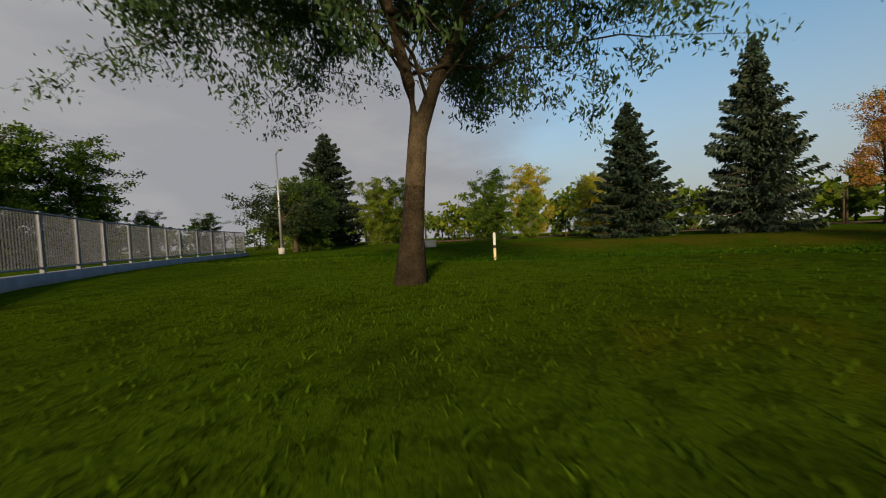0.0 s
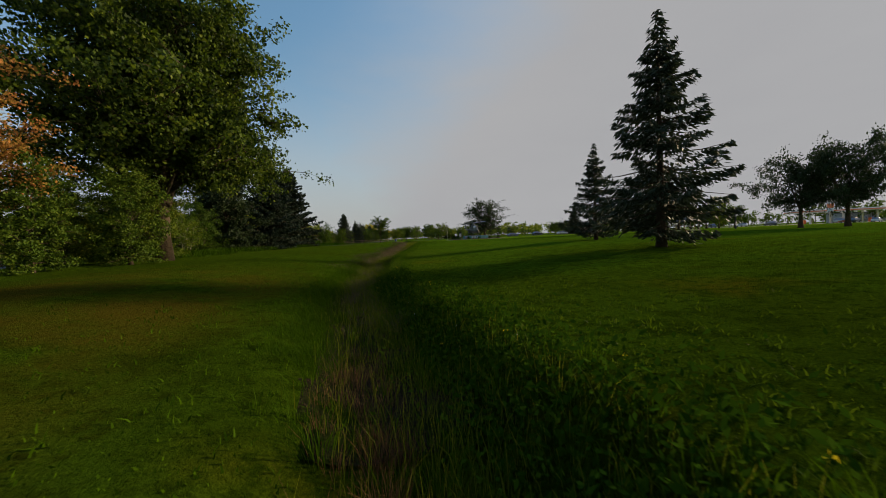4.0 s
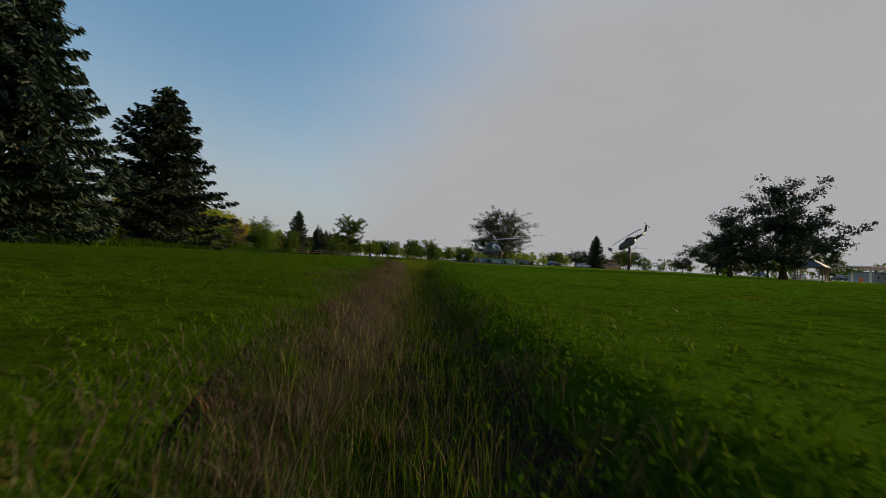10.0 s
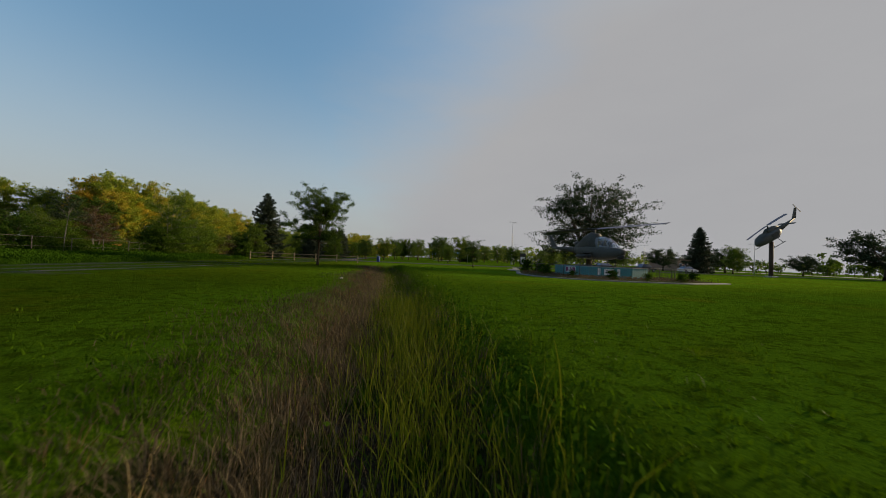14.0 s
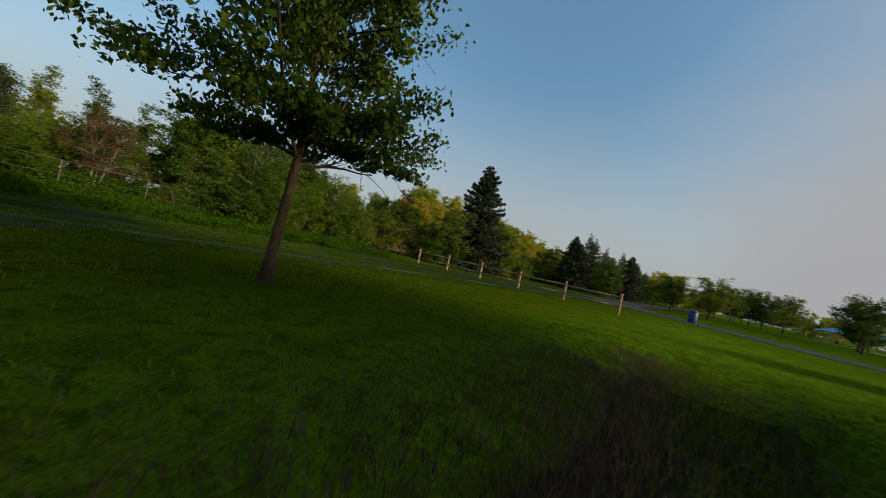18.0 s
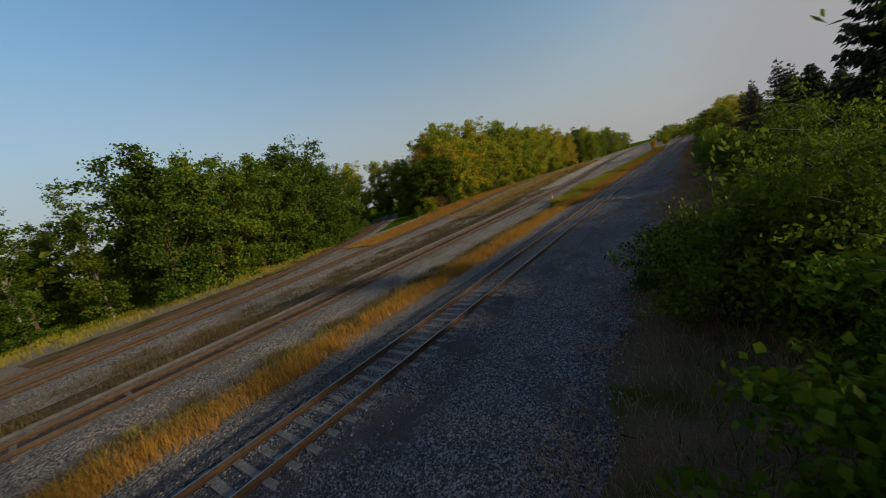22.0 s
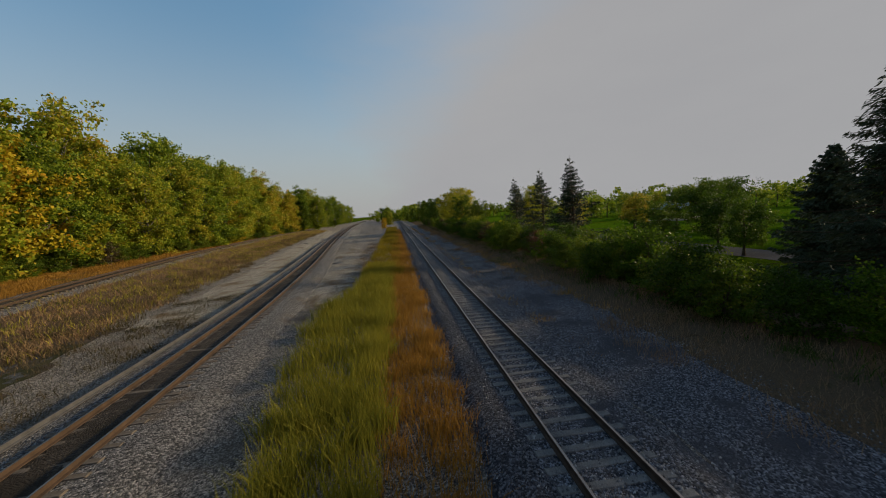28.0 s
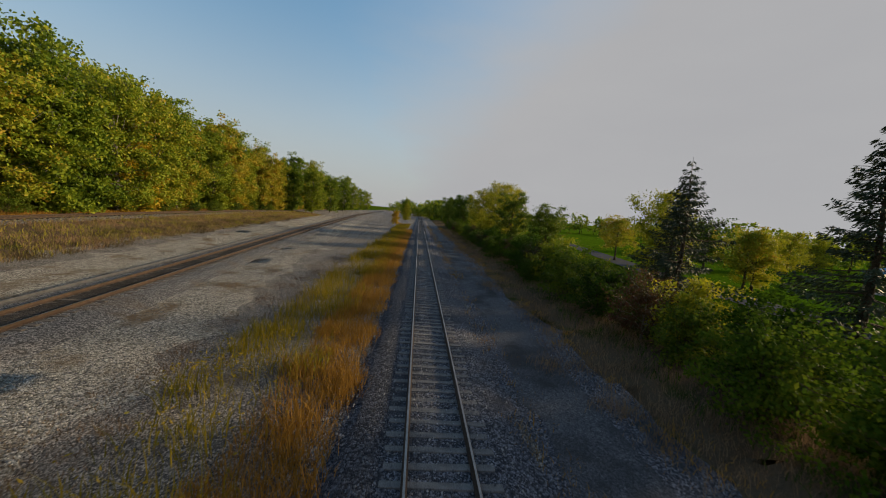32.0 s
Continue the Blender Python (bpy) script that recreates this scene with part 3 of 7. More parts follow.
def sheet(name, xs, ys, mat, lift=0.0, label="", category="ground"):
    gx, gy = np.meshgrid(xs, ys, indexing="ij")
    far = np.hypot(gx - 10, gy - 120)
    gzv = ground_z(gx, gy) + lift - 0.9 * sstep(400, 1500, far)
    v = np.stack([gx, gy, gzv], -1).reshape(-1, 3)
    nx, ny = len(xs), len(ys)
    i = np.arange(nx * ny).reshape(nx, ny)
    q = np.stack([i[:-1, :-1], i[1:, :-1], i[1:, 1:], i[:-1, 1:]], -1).reshape(-1, 4)
    me = bpy.data.meshes.new(name)
    me.from_pydata(v.tolist(), [], q.tolist())
    me.materials.append(mat)
    me.polygons.foreach_set("use_smooth", [True] * len(me.polygons))
    return tagged(new(name, me), label, category, kind="structure")


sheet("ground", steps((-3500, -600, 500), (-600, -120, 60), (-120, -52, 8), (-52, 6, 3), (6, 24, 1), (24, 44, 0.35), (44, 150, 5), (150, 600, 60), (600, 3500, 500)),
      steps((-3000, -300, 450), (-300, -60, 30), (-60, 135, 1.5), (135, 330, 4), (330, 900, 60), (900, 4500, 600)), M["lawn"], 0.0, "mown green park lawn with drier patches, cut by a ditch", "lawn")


def ribbon(name, pts, profile, mat, label, category, wob=0.0, step=3.0, seed=1, follow=True):
    """A strip along a line. profile: offsets to the right and heights above the ground; wob: how far its edges wander."""
    rng = np.random.default_rng(seed)
    pts = np.array(pts, float)
    seg = np.r_[0, np.cumsum(np.hypot(*np.diff(pts, axis=0).T))]
    k = max(2, int(seg[-1] / step))
    s = np.linspace(0, seg[-1], k)
    px, py = np.interp(s, seg, pts[:, 0]), np.interp(s, seg, pts[:, 1])
    tx, ty = np.gradient(px), np.gradient(py)
    ln = np.hypot(tx, ty)
    nx, ny = ty / ln, -tx / ln
    sh = Shape()
    rows = []
    for j in range(k):
        row = []
        for m_, (o, h) in enumerate(profile):
            e = wob * rng.normal() if m_ in (0, len(profile) - 1) else 0.0
            x, y = px[j] + nx[j] * (o + e), py[j] + ny[j] * (o + e)
            base = gz(x, y) if follow else 0.0
            row.append((x, y, base + h))
        rows.append(sh.ring(row))
    for a, b in zip(rows, rows[1:]):
        sh.f += [(a[i], a[i + 1], b[i + 1], b[i]) for i in range(len(a) - 1)]
    return tagged(new(name, sh.mesh(name, mat, True)), label, category, kind="structure")


YARD_Y = (-60, 1100)
ribbon("rail_yard", [(-17, YARD_Y[0]), (-17, YARD_Y[1])], [(-29, 0.01), (-26, 0.03), (-22, 0.03), (-19, 0.03), (-16, 0.03), (-13, 0.03), (-10, 0.03), (-7, 0.03), (-3.5, 0.03), (0, 0.03), (14, 0.03), (20, 0.03), (21.6, 0.03), (23.0, 0.012)], M["yard"], "grey gravel rail yard with brown earthy patches and dead weeds", "gravel", 0.35, 2.0, 3)
ribbon("gravel_apron", [(5.4, 60), (5.4, 300)], [(-3.1, 0.035), (-1.5, 0.05), (-0.3, 0.065), (0.3, 0.075), (0.9, 0.055), (1.7, 0.03), (2.6, 0.012)], M["dark_ballast"], "dark grey gravel apron beside the track", "gravel", 0.25, 1.5, 4)
ribbon("service_road", [(5.3, 194), (4.8, 202), (4.7, 420)], [(-1.7, 0.052), (-1.4, 0.06), (1.4, 0.06), (1.75, 0.052)], M["fines"], "grey packed stone service road beside the railway", "road", 0.16, 1.0, 5)
TRACK_LINE = [(18.5, 90), (20.6, 104), (21.6, 112), (22.0, 120), (22.6, 128), (24.0, 138), (26.5, 150), (27, 160)]
ribbon("park_track", TRACK_LINE, [(-4.4, 0.004), (-1.4, 0.015), (1.4, 0.015), (4.6, 0.004)], M["track_dirt"], "grassy gravel track beside the wire fence", "path", 0.35, 0.8, 6)
for o, w, sd, mt in ((-2.1, 0.8, 61, "rut_dark"), (0.9, 0.3, 63, "rut_dark"), (2.9, 0.36, 62, "rut")):
    ribbon("wheel_rut", TRACK_LINE, [(o - w, 0.018), (o - w * 0.6, 0.024), (o + w * 0.6, 0.024), (o + w, 0.018)], M[mt], "worn gravel wheel rut in the grassy track", "path", 0.09, 0.6, sd)
ribbon("verge", [(9.6 + 0.7 * math.sin(y * 0.21) + 0.5 * math.sin(y * 0.57) + 0.35 * math.sin(y * 1.31), y) for y in range(40, 420)], [(-3.6, 0.0), (-3.0, 0.05), (-1.7, 0.07), (2.0, 0.03), (2.8, 0.01)], M["verge"], "brown earthy verge between the gravel and the hedge", "verge", 0.7, 1.0, 65)
ribbon("park_road", [(27, 156), (31, 149.5), (40, 146.5), (57, 146), (95, 150), (225, 152)], [(-3.0, 0.02), (-2.6, 0.03), (2.6, 0.03), (3.0, 0.02)], M["asphalt"], "grey asphalt park road behind the rail fence", "road", 0.05, 2.0, 7)
ribbon("park_drive", [(27.2, 160), (28, 190), (28, 215), (31, 250), (40, 300)], [(-2.3, 0.02), (-2.1, 0.03), (2.1, 0.03), (2.3, 0.02)], M["asphalt"], "grey asphalt park drive beside the hedge", "road", 0.05, 3.0, 8)
ribbon("street", [(240, -150), (215, 40), (215, 110), (225, 300)], [(-7, 0.02), (-6.6, 0.04), (6.6, 0.04), (7, 0.02)], M["concrete"], "pale concrete street beyond the park", "road", 0.0, 10.0, 9)

# ---- railway ----
A_LINE = [(0, -60), (0, 620)]
B_LINE = [(-10.6, -60), (-10.9, 118), (-11.2, 130), (-11.7, 142), (-12.2, 155), (-12.7, 168), (-13.1, 184), (-14.7, 206), (-16.1, 220), (-18.7, 242), (-22.0, 275), (-25.2, 312), (-29.5, 370), (-33, 450), (-36, 560)]
C_LINE = [(-20.5, -60), (-22.2, 95), (-23.0, 120), (-24.2, 132), (-26.1, 144), (-28.9, 160), (-31.8, 174), (-33.6, 192), (-36.6, 212), (-40.2, 236), (-42.6, 265), (-45, 310), (-46.5, 400)]
D_LINE = [(-25.5, 60), (-27.6, 118), (-29.2, 131), (-32.0, 140), (-38.5, 152), (-46, 164), (-54, 177), (-63, 191), (-76, 205)]


def dense(line, step):
    p = np.array(line, float)
    s = np.r_[0, np.cumsum(np.hypot(*np.diff(p, axis=0).T))]
    # rounded by averaging a fine polyline
    fine = np.linspace(0, s[-1], int(s[-1] / 1.0))
    q = np.stack([np.interp(fine, s, p[:, 0]), np.interp(fine, s, p[:, 1])], 1)
    k = 13
    pad = np.pad(q, ((k, k), (0, 0)), "reflect", reflect_type="odd")
    q = np.stack([np.convolve(pad[:, i], np.ones(2 * k + 1) / (2 * k + 1), "valid") for i in (0, 1)], 1)
    s = np.r_[0, np.cumsum(np.hypot(*np.diff(q, axis=0).T))]
    t = np.arange(0, s[-1], step)
    x, y = np.interp(t, s, q[:, 0]), np.interp(t, s, q[:, 1])
    dx, dy = np.gradient(x), np.gradient(y)
    ln = np.hypot(dx, dy)
    return x, y, dx / ln, dy / ln


RAIL_PROFILE = [(-0.07, 0.0), (0.07, 0.0), (0.07, 0.02), (0.012, 0.045), (0.012, 0.13), (0.036, 0.14), (0.036, 0.17), (0.026, 0.178), (-0.026, 0.178), (-0.036, 0.17), (-0.036, 0.14), (-0.012, 0.13), (-0.012, 0.045), (-0.07, 0.02)]
tie_meshes, grey_ties = [], []
rng = np.random.default_rng(11)
for i in range(4):
    sh = Shape()
    w, ln, h = 0.22 + rng.normal() * 0.012, 2.5 + rng.normal() * 0.05, 0.17
    sh.box((0, 0, -h / 2), (ln, w, h), 0.0, 0.018)
    sh.v = [(x + rng.normal() * 0.008, y + rng.normal() * 0.008, z + rng.normal() * 0.006) for x, y, z in sh.v]
    tie_meshes.append(sh.mesh("sleeper", M["tie"]))
    grey_ties.append(sh.mesh("sleeper", M["tie_grey"]))


def track(name, line, pieces_from, pieces_to, lift, rail_mat, tie_step, label, bed_mat, bed_half, bed_label, seed, ties):
    x, y, dx, dy = dense(line, 1.0)
    base = np.array([gz(a, b) for a, b in zip(x, y)]) + 0.3
    t = thing(name, pose(0, 0, 0), label, "railway track", kind="structure")
    for side in (-1, 1):
        sh = Shape()
        rows = []
        for j in range(0, len(x), 2):
            nx, ny = dy[j], -dx[j]
            cx, cy = x[j] + nx * side * 0.753, y[j] + ny * side * 0.753
            rows.append(sh.ring([(cx + nx * o, cy + ny * o, base[j] + lift + h) for o, h in RAIL_PROFILE]))
        for a, b in zip(rows, rows[1:]):
            sh.bridge(a, b)
        me = sh.mesh("rail", rail_mat)
        me.materials.append(M["steel"])
        k = len(RAIL_PROFILE)
        idx = np.zeros(len(me.polygons), np.int32)
        idx[[i for i in range(len(idx)) if i % k == 7]] = 1
        me.polygons.foreach_set("material_index", idx)
        part("rail", me, t)
    x, y, dx, dy = dense(line, tie_step)
    r = np.random.default_rng(seed)
    rest = Shape()
    for j in range(len(x)):
        z = gz(x[j], y[j]) + 0.3 + lift + r.normal() * 0.008
        a = math.atan2(dy[j], dx[j]) - math.pi / 2 + r.normal() * 0.012
        off = r.normal() * 0.03
        if pieces_from < y[j] < pieces_to:
            o = part("sleeper", ties[r.integers(4)], t)
            o.matrix_basis = Matrix.Translation((x[j] + off, y[j], z)) @ Matrix.Rotation(a, 4, "Z")
        elif y[j] > 60 and y[j] < 430:
            rest.box((x[j] + off, y[j], z - 0.085), (2.5, 0.22, 0.17), a)
    if rest.v:
        o = part("far_sleepers", rest.mesh("far_sleepers", ties[0].materials[0]), t)
        o["kind"] = "stuff"
    top = lift - 0.03
    h = bed_half
    ribbon("ballast_bed", line, [(-h - 0.75, 0.03), (-h - 0.1, 0.3 + top - 0.02), (-h + 0.3, 0.3 + top + 0.0), (-0.7, 0.3 + top + 0.008), (0.7, 0.3 + top + 0.008), (h - 0.3, 0.3 + top + 0.0), (h + 0.1, 0.3 + top - 0.02), (h + 0.75, 0.03)], bed_mat, bed_label, "ballast", 0.07, 1.0, seed)
    return t


track("railway_track_straight", A_LINE, 121, 268, 0.0, M["rust"], 0.55, "straight railway track of weathered wooden sleepers in grey ballast", M["dark_ballast"], 1.75, "bed of dark grey crushed stone under the straight track", 21, grey_ties)
track("railway_track_main", B_LINE, 112, 262, 0.02, M["rust"], 0.55, "rusty railway track bending away, in pale ballast", M["ballast"], 2.1, "bed of pale grey crushed stone under the rusty track", 22, tie_meshes)
track("railway_siding", C_LINE, 118, 236, -0.03, M["rust"], 0.62, "rusty siding half sunk in gravel along the wood", M["ballast"], 1.6, "low bed of gravel under the siding", 23, tie_meshes)
track("railway_spur", D_LINE, 118, 196, -0.06, M["rust"], 0.62, "rusty spur track curving off between the trees", M["ballast"], 1.6, "low bed of gravel under the curving spur", 24, tie_meshes)

ribbon("bare_bank", [(float(ditch_x(y)) - 1.6 + 0.25 * math.sin(y * 0.7), y) for y in range(46, 84, 2)], [(-0.6, -0.08), (-0.25, 0.006), (0.0, 0.015), (0.4, 0.01), (0.7, -0.06)], M["thatch"], "bare brown soil on the ditch's bank", "soil", 0.4, 0.35, 83)
ribbon("ditch_bed", [(float(ditch_x(y)) - 0.1, y) for y in range(12, 121, 3)], [(-1.25, -0.05), (-1.05, 0.03), (-0.8, 0.045), (-0.5, 0.045), (0.0, 0.045), (0.5, 0.045), (0.8, 0.045), (1.0, 0.02), (1.2, -0.05)], M["thatch"], "brown thatch and bare earth lining the ditch", "ditch", 0.3, 0.6, 82)
ribbon("fouled_ballast", B_LINE, [(-0.70, 0.312), (-0.35, 0.33), (0.35, 0.33), (0.70, 0.312)], M["fouled"], "dark oily ballast between the rails of the rusty track", "ballast", 0.03, 1.0, 83)
ribbon("fouled_ballast", C_LINE, [(-0.70, 0.262), (-0.3, 0.282), (0.3, 0.282), (0.70, 0.262)], M["fouled"], "dark oily ballast between the siding's rails", "ballast", 0.03, 1.0, 84)
ribbon("fouled_ballast", D_LINE, [(-0.70, 0.232), (-0.3, 0.252), (0.3, 0.252), (0.70, 0.232)], M["fouled"], "dark oily ballast between the spur's rails", "ballast", 0.03, 1.0, 90)

ribbon("track_shoulder", [(-1.75, 100), (-1.7, 180), (-1.75, 330)], [(-0.62, 0.14), (-0.35, 0.262), (0.1, 0.292), (0.5, 0.296)], M["shoulder"], "dark crushed stone heaped along the sleeper ends", "ballast", 0.06, 0.8, 88)
x, y, dx, dy = dense(B_LINE, 1.0)
sh, rows = Shape(), []
for a, b, u, v in zip(x, y, dx, dy):
    if 96 < b < 262:
        ox, oy = a - v * 1.98 + 0.03 * math.sin(b * 0.11), b + u * 1.98
        rows.append(sh.ring([(ox + v * o, oy - u * o, gz(ox, oy) + 0.288 + h) for o, h in RAIL_PROFILE]))
for a, b in zip(rows, rows[1:]):
    sh.bridge(a, b)
t = thing("spare_rail", pose(0, 0, 0), "spare steel rail laid on the ballast beside the rusty track", "rail")
part("rail", sh.mesh("rail", M["spare"]), t)
band = []
for y in range(178, 336, 6):
    xb, xc = np.interp(y, [p[1] for p in B_LINE], [p[0] for p in B_LINE]), np.interp(y, [p[1] for p in C_LINE], [p[0] for p in C_LINE])
    band.append((xb + (xc - xb) * 0.7, y))
ribbon("bare_earth", [(float(np.interp(y, [p[1] for p in B_LINE], [p[0] for p in B_LINE])) - 4.6 - 5.0 * float(sstep(168, 190, y)), y) for y in range(118, 194, 4)], [(-2.0, 0.02), (-1.4, 0.045), (0.0, 0.05), (1.2, 0.045), (1.7, 0.02)], M["earth"], "bare pinkish-brown earth beside the rusty track", "ground", 0.5, 1.2, 89)
ribbon("wood_margin", [(float(np.interp(y, [p[1] for p in C_LINE], [p[0] for p in C_LINE])) - 6.4, y) for y in range(157, 330, 4)], [(-4.6, 0.02), (-3.8, 0.05), (0.0, 0.06), (3.8, 0.05), (4.6, 0.02)], M["verge"], "brown grassy earth between the siding and the wood", "verge", 0.6, 1.2, 90)
ribbon("spur_margin", [(x - 5.2, y + 1.5) for x, y in D_LINE[1:]], [(-3.4, 0.02), (-2.6, 0.05), (0.0, 0.06), (2.4, 0.05), (3.2, 0.02)], M["verge"], "brown grassy earth beside the spur", "verge", 0.5, 1.2, 91)
ribbon("weedy_band", band, [(-5.2, 0.02), (-4.2, 0.06), (-2.0, 0.075), (0.0, 0.075), (2.0, 0.075), (4.2, 0.06), (5.2, 0.02)], M["verge"], "weedy brown earth between the two curving tracks", "verge", 0.7, 1.5, 85)
# gravel paler than the yard's; part of that is sunlight put into the colour
for o, w, sd in ((4.4, 2.3, 86), (-5.0, 2.6, 87)):
    ribbon("pale_gravel", [(float(np.interp(y, [p[1] for p in B_LINE], [p[0] for p in B_LINE])) + o, y) for y in range(190, 336, 6)], [(-w, 0.03), (-w + 0.6, 0.05), (0.0, 0.055), (w - 0.6, 0.05), (w, 0.03)], M["pale_gravel"], "pale gravel with earthy blotches and sunlight put into its colour, beside the rusty track", "gravel", 0.6, 1.2, sd)


# ---- plants ----
def leaf_quads(rng, centres, length, width, droop=0.0, spread=1.0, direct=None):
    n = len(centres)
    a = rng.normal(size=(n, 3)) if direct is None else direct + rng.normal(size=(n, 3)) * spread
    a[:, 2] -= droop
    a /= np.linalg.norm(a, axis=1, keepdims=True)
    b = np.cross(a, rng.normal(size=(n, 3)))
    b /= np.linalg.norm(b, axis=1, keepdims=True) + 1e-9
    k = rng.uniform(0.65, 1.3, (n, 1))
    l, w = a * length * k / 2, b * width * k / 2
    return np.stack([centres - l, centres + w - l * 0.2, centres + l, centres - w - l * 0.2], 1).reshape(-1, 3)


def bough(sh, rng, a, b, r0, r1, sag=0.12, sides=5, n=5):
    a, b = np.array(a, float), np.array(b, float)
    ln = np.linalg.norm(b - a)
    mid = (a + b) / 2 + rng.normal(size=3) * ln * 0.09 + np.array([0, 0, sag * ln])
    t = np.linspace(0, 1, n)[:, None]
    p = (1 - t) ** 2 * a + 2 * t * (1 - t) * mid + t * t * b
    sh.tube([tuple(q) for q in p], list(np.linspace(r0, r1, n)), sides, False)
    return p


def broad_tree(seed, h, r, fork, trunk_r, limbs, leaves, leaf, leaf_w, clump, bark, foliage, top=0.35, droop=0.15, lean=(0, 0), twigs=5, low=0.0, open_=0.0, stems=1, leaders=1, rise=0.7, floor=0.12, limb=1.0, fork_way=None):
    """Trunk with rising limbs, side branches and a crown of leaf clumps, as two meshes; base at the origin."""
    rng = np.random.default_rng(seed)
    sh = Shape()
    lines = []
    for s_ in range(stems):
        ang = s_ * 2.4 + seed
        off = 0.0 if stems == 1 else trunk_r * 1.4
        sx, sy = math.cos(ang) * off, math.sin(ang) * off
        reach = 0.0 if stems == 1 else r * 0.32
        for q in range(leaders):
            la = (ang if fork_way is None else fork_way) + q * 6.283 / leaders + rng.normal() * 0.3
            ll = 0.0 if leaders == 1 else r * rng.uniform(0.34, 0.5) * (1.0 if fork_way is None else 0.62)
            path, rad = [], []
            for t in np.linspace(0, 1, 11):
                z = h * 0.88 * t
                w = max(0.0, (z - fork) / max(0.1, h * 0.88 - fork))
                k = 1 - (1 - w) ** 1.5
                bend = 0.016 * h * t
                path.append((sx + (lean[0] + math.cos(ang) * reach) * t + math.cos(la) * ll * k + math.sin(t * 7 + seed) * bend,
                             sy + (lean[1] + math.sin(ang) * reach) * t + math.sin(la) * ll * k + math.cos(t * 6 + seed * 2) * bend, z))
                flare = 1 + 0.6 * math.exp(-z / (trunk_r * 2.0))
                below = trunk_r * flare * (1 - 0.22 * min(1, z / max(fork, 0.1)))
                rad.append(max(0.012, below if z <= fork else below * (1.0 if leaders == 1 else 0.72) * (1 - w) ** 0.8))
            path[0] = (path[0][0], path[0][1], -0.15)
            sh.tube(path, rad, 9)
            lines.append(np.array(path))
    ts = np.linspace(0, 1, 11)
    centres, weights = [], []
    for i in range(limbs):
        line = lines[i % len(lines)]
        u = (i + rng.uniform(0.1, 0.9)) / limbs
        az = i * 2.39996 + rng.normal() * 0.35
        z = fork + (h - fork) * (-low + (1 + low) * (0.05 + 0.95 * u))
        uu = np.clip(u * (1 - top) + top * 0.55 + 0.06, 0, 1)
        rr = r * math.sin(math.pi * uu) ** 0.7 * rng.uniform(0.4, 1.1)
        zs = np.clip(fork + (z - fork) * rng.uniform(0.15, 0.75) if z > fork else z * 0.8, fork * 0.8 * (1 - max(low, 0)), h * 0.84)
        start = np.array([np.interp(zs / (h * 0.88), ts, line[:, j]) for j in range(3)])
        end = np.array([math.cos(az) * rr + lean[0] * u, math.sin(az) * rr + lean[1] * u, z])
        ctrl = start + (end - start) * 0.42
        ctrl[2] = start[2] + (end[2] - start[2]) * rise + rr * 0.12
        ctrl += rng.normal(size=3) * 0.07 * rr
        t = np.linspace(0, 1, 7)[:, None]
        pts = (1 - t) ** 2 * start + 2 * t * (1 - t) * ctrl + t * t * end
        pts[1:-1] += rng.normal(size=(5, 3)) * 0.025 * rr
        lr = max(0.016, trunk_r * (0.40 - 0.28 * u) * limb)
        full = rng.lognormal(0, 0.3)
        sh.tube([tuple(p) for p in pts], list(np.linspace(lr, 0.012, 7)), 5, False)
        for j in range(twigs):
            f = rng.uniform(0.28, 1.0)
            p0 = np.array([np.interp(f, np.linspace(0, 1, 7), pts[:, q]) for q in range(3)])
            d = (end - start) / (np.linalg.norm(end - start) + 1e-6) * 0.55 + rng.normal(size=3) * np.array([0.6, 0.6, 0.42])
            d[2] += 0.1 - droop * 0.9 * f
            p1 = p0 + d * r * rng.uniform(0.16, 0.34)
            c = bough(sh, rng, p0, p1, max(0.008, lr * 0.3), 0.005, 0.08, 3, 4)
            if rng.random() < open_:
                continue
            centres += [c[1], c[2], c[3], c[3] + (c[3] - c[2]) * 0.5]
            weights += [0.5 * full, 1.0 * full, 1.2 * full, 0.8 * full]
    c = np.array(centres)
    w = np.array(weights)
    which = rng.choice(len(c), leaves, p=w / w.sum())
    pos = c[which] + rng.normal(size=(leaves, 3)) * np.array([clump, clump, clump * 0.6])
    pos[:, 2] -= droop * clump * np.abs(rng.normal(size=leaves))
    lowest = pos[:, 2] < floor
    pos[lowest, 2] = floor + rng.random(lowest.sum()) * clump
    crown = quads_mesh("crown", leaf_quads(rng, pos, leaf, leaf_w, droop * 2.5), foliage)
    return sh.mesh("trunk", bark, True), crown


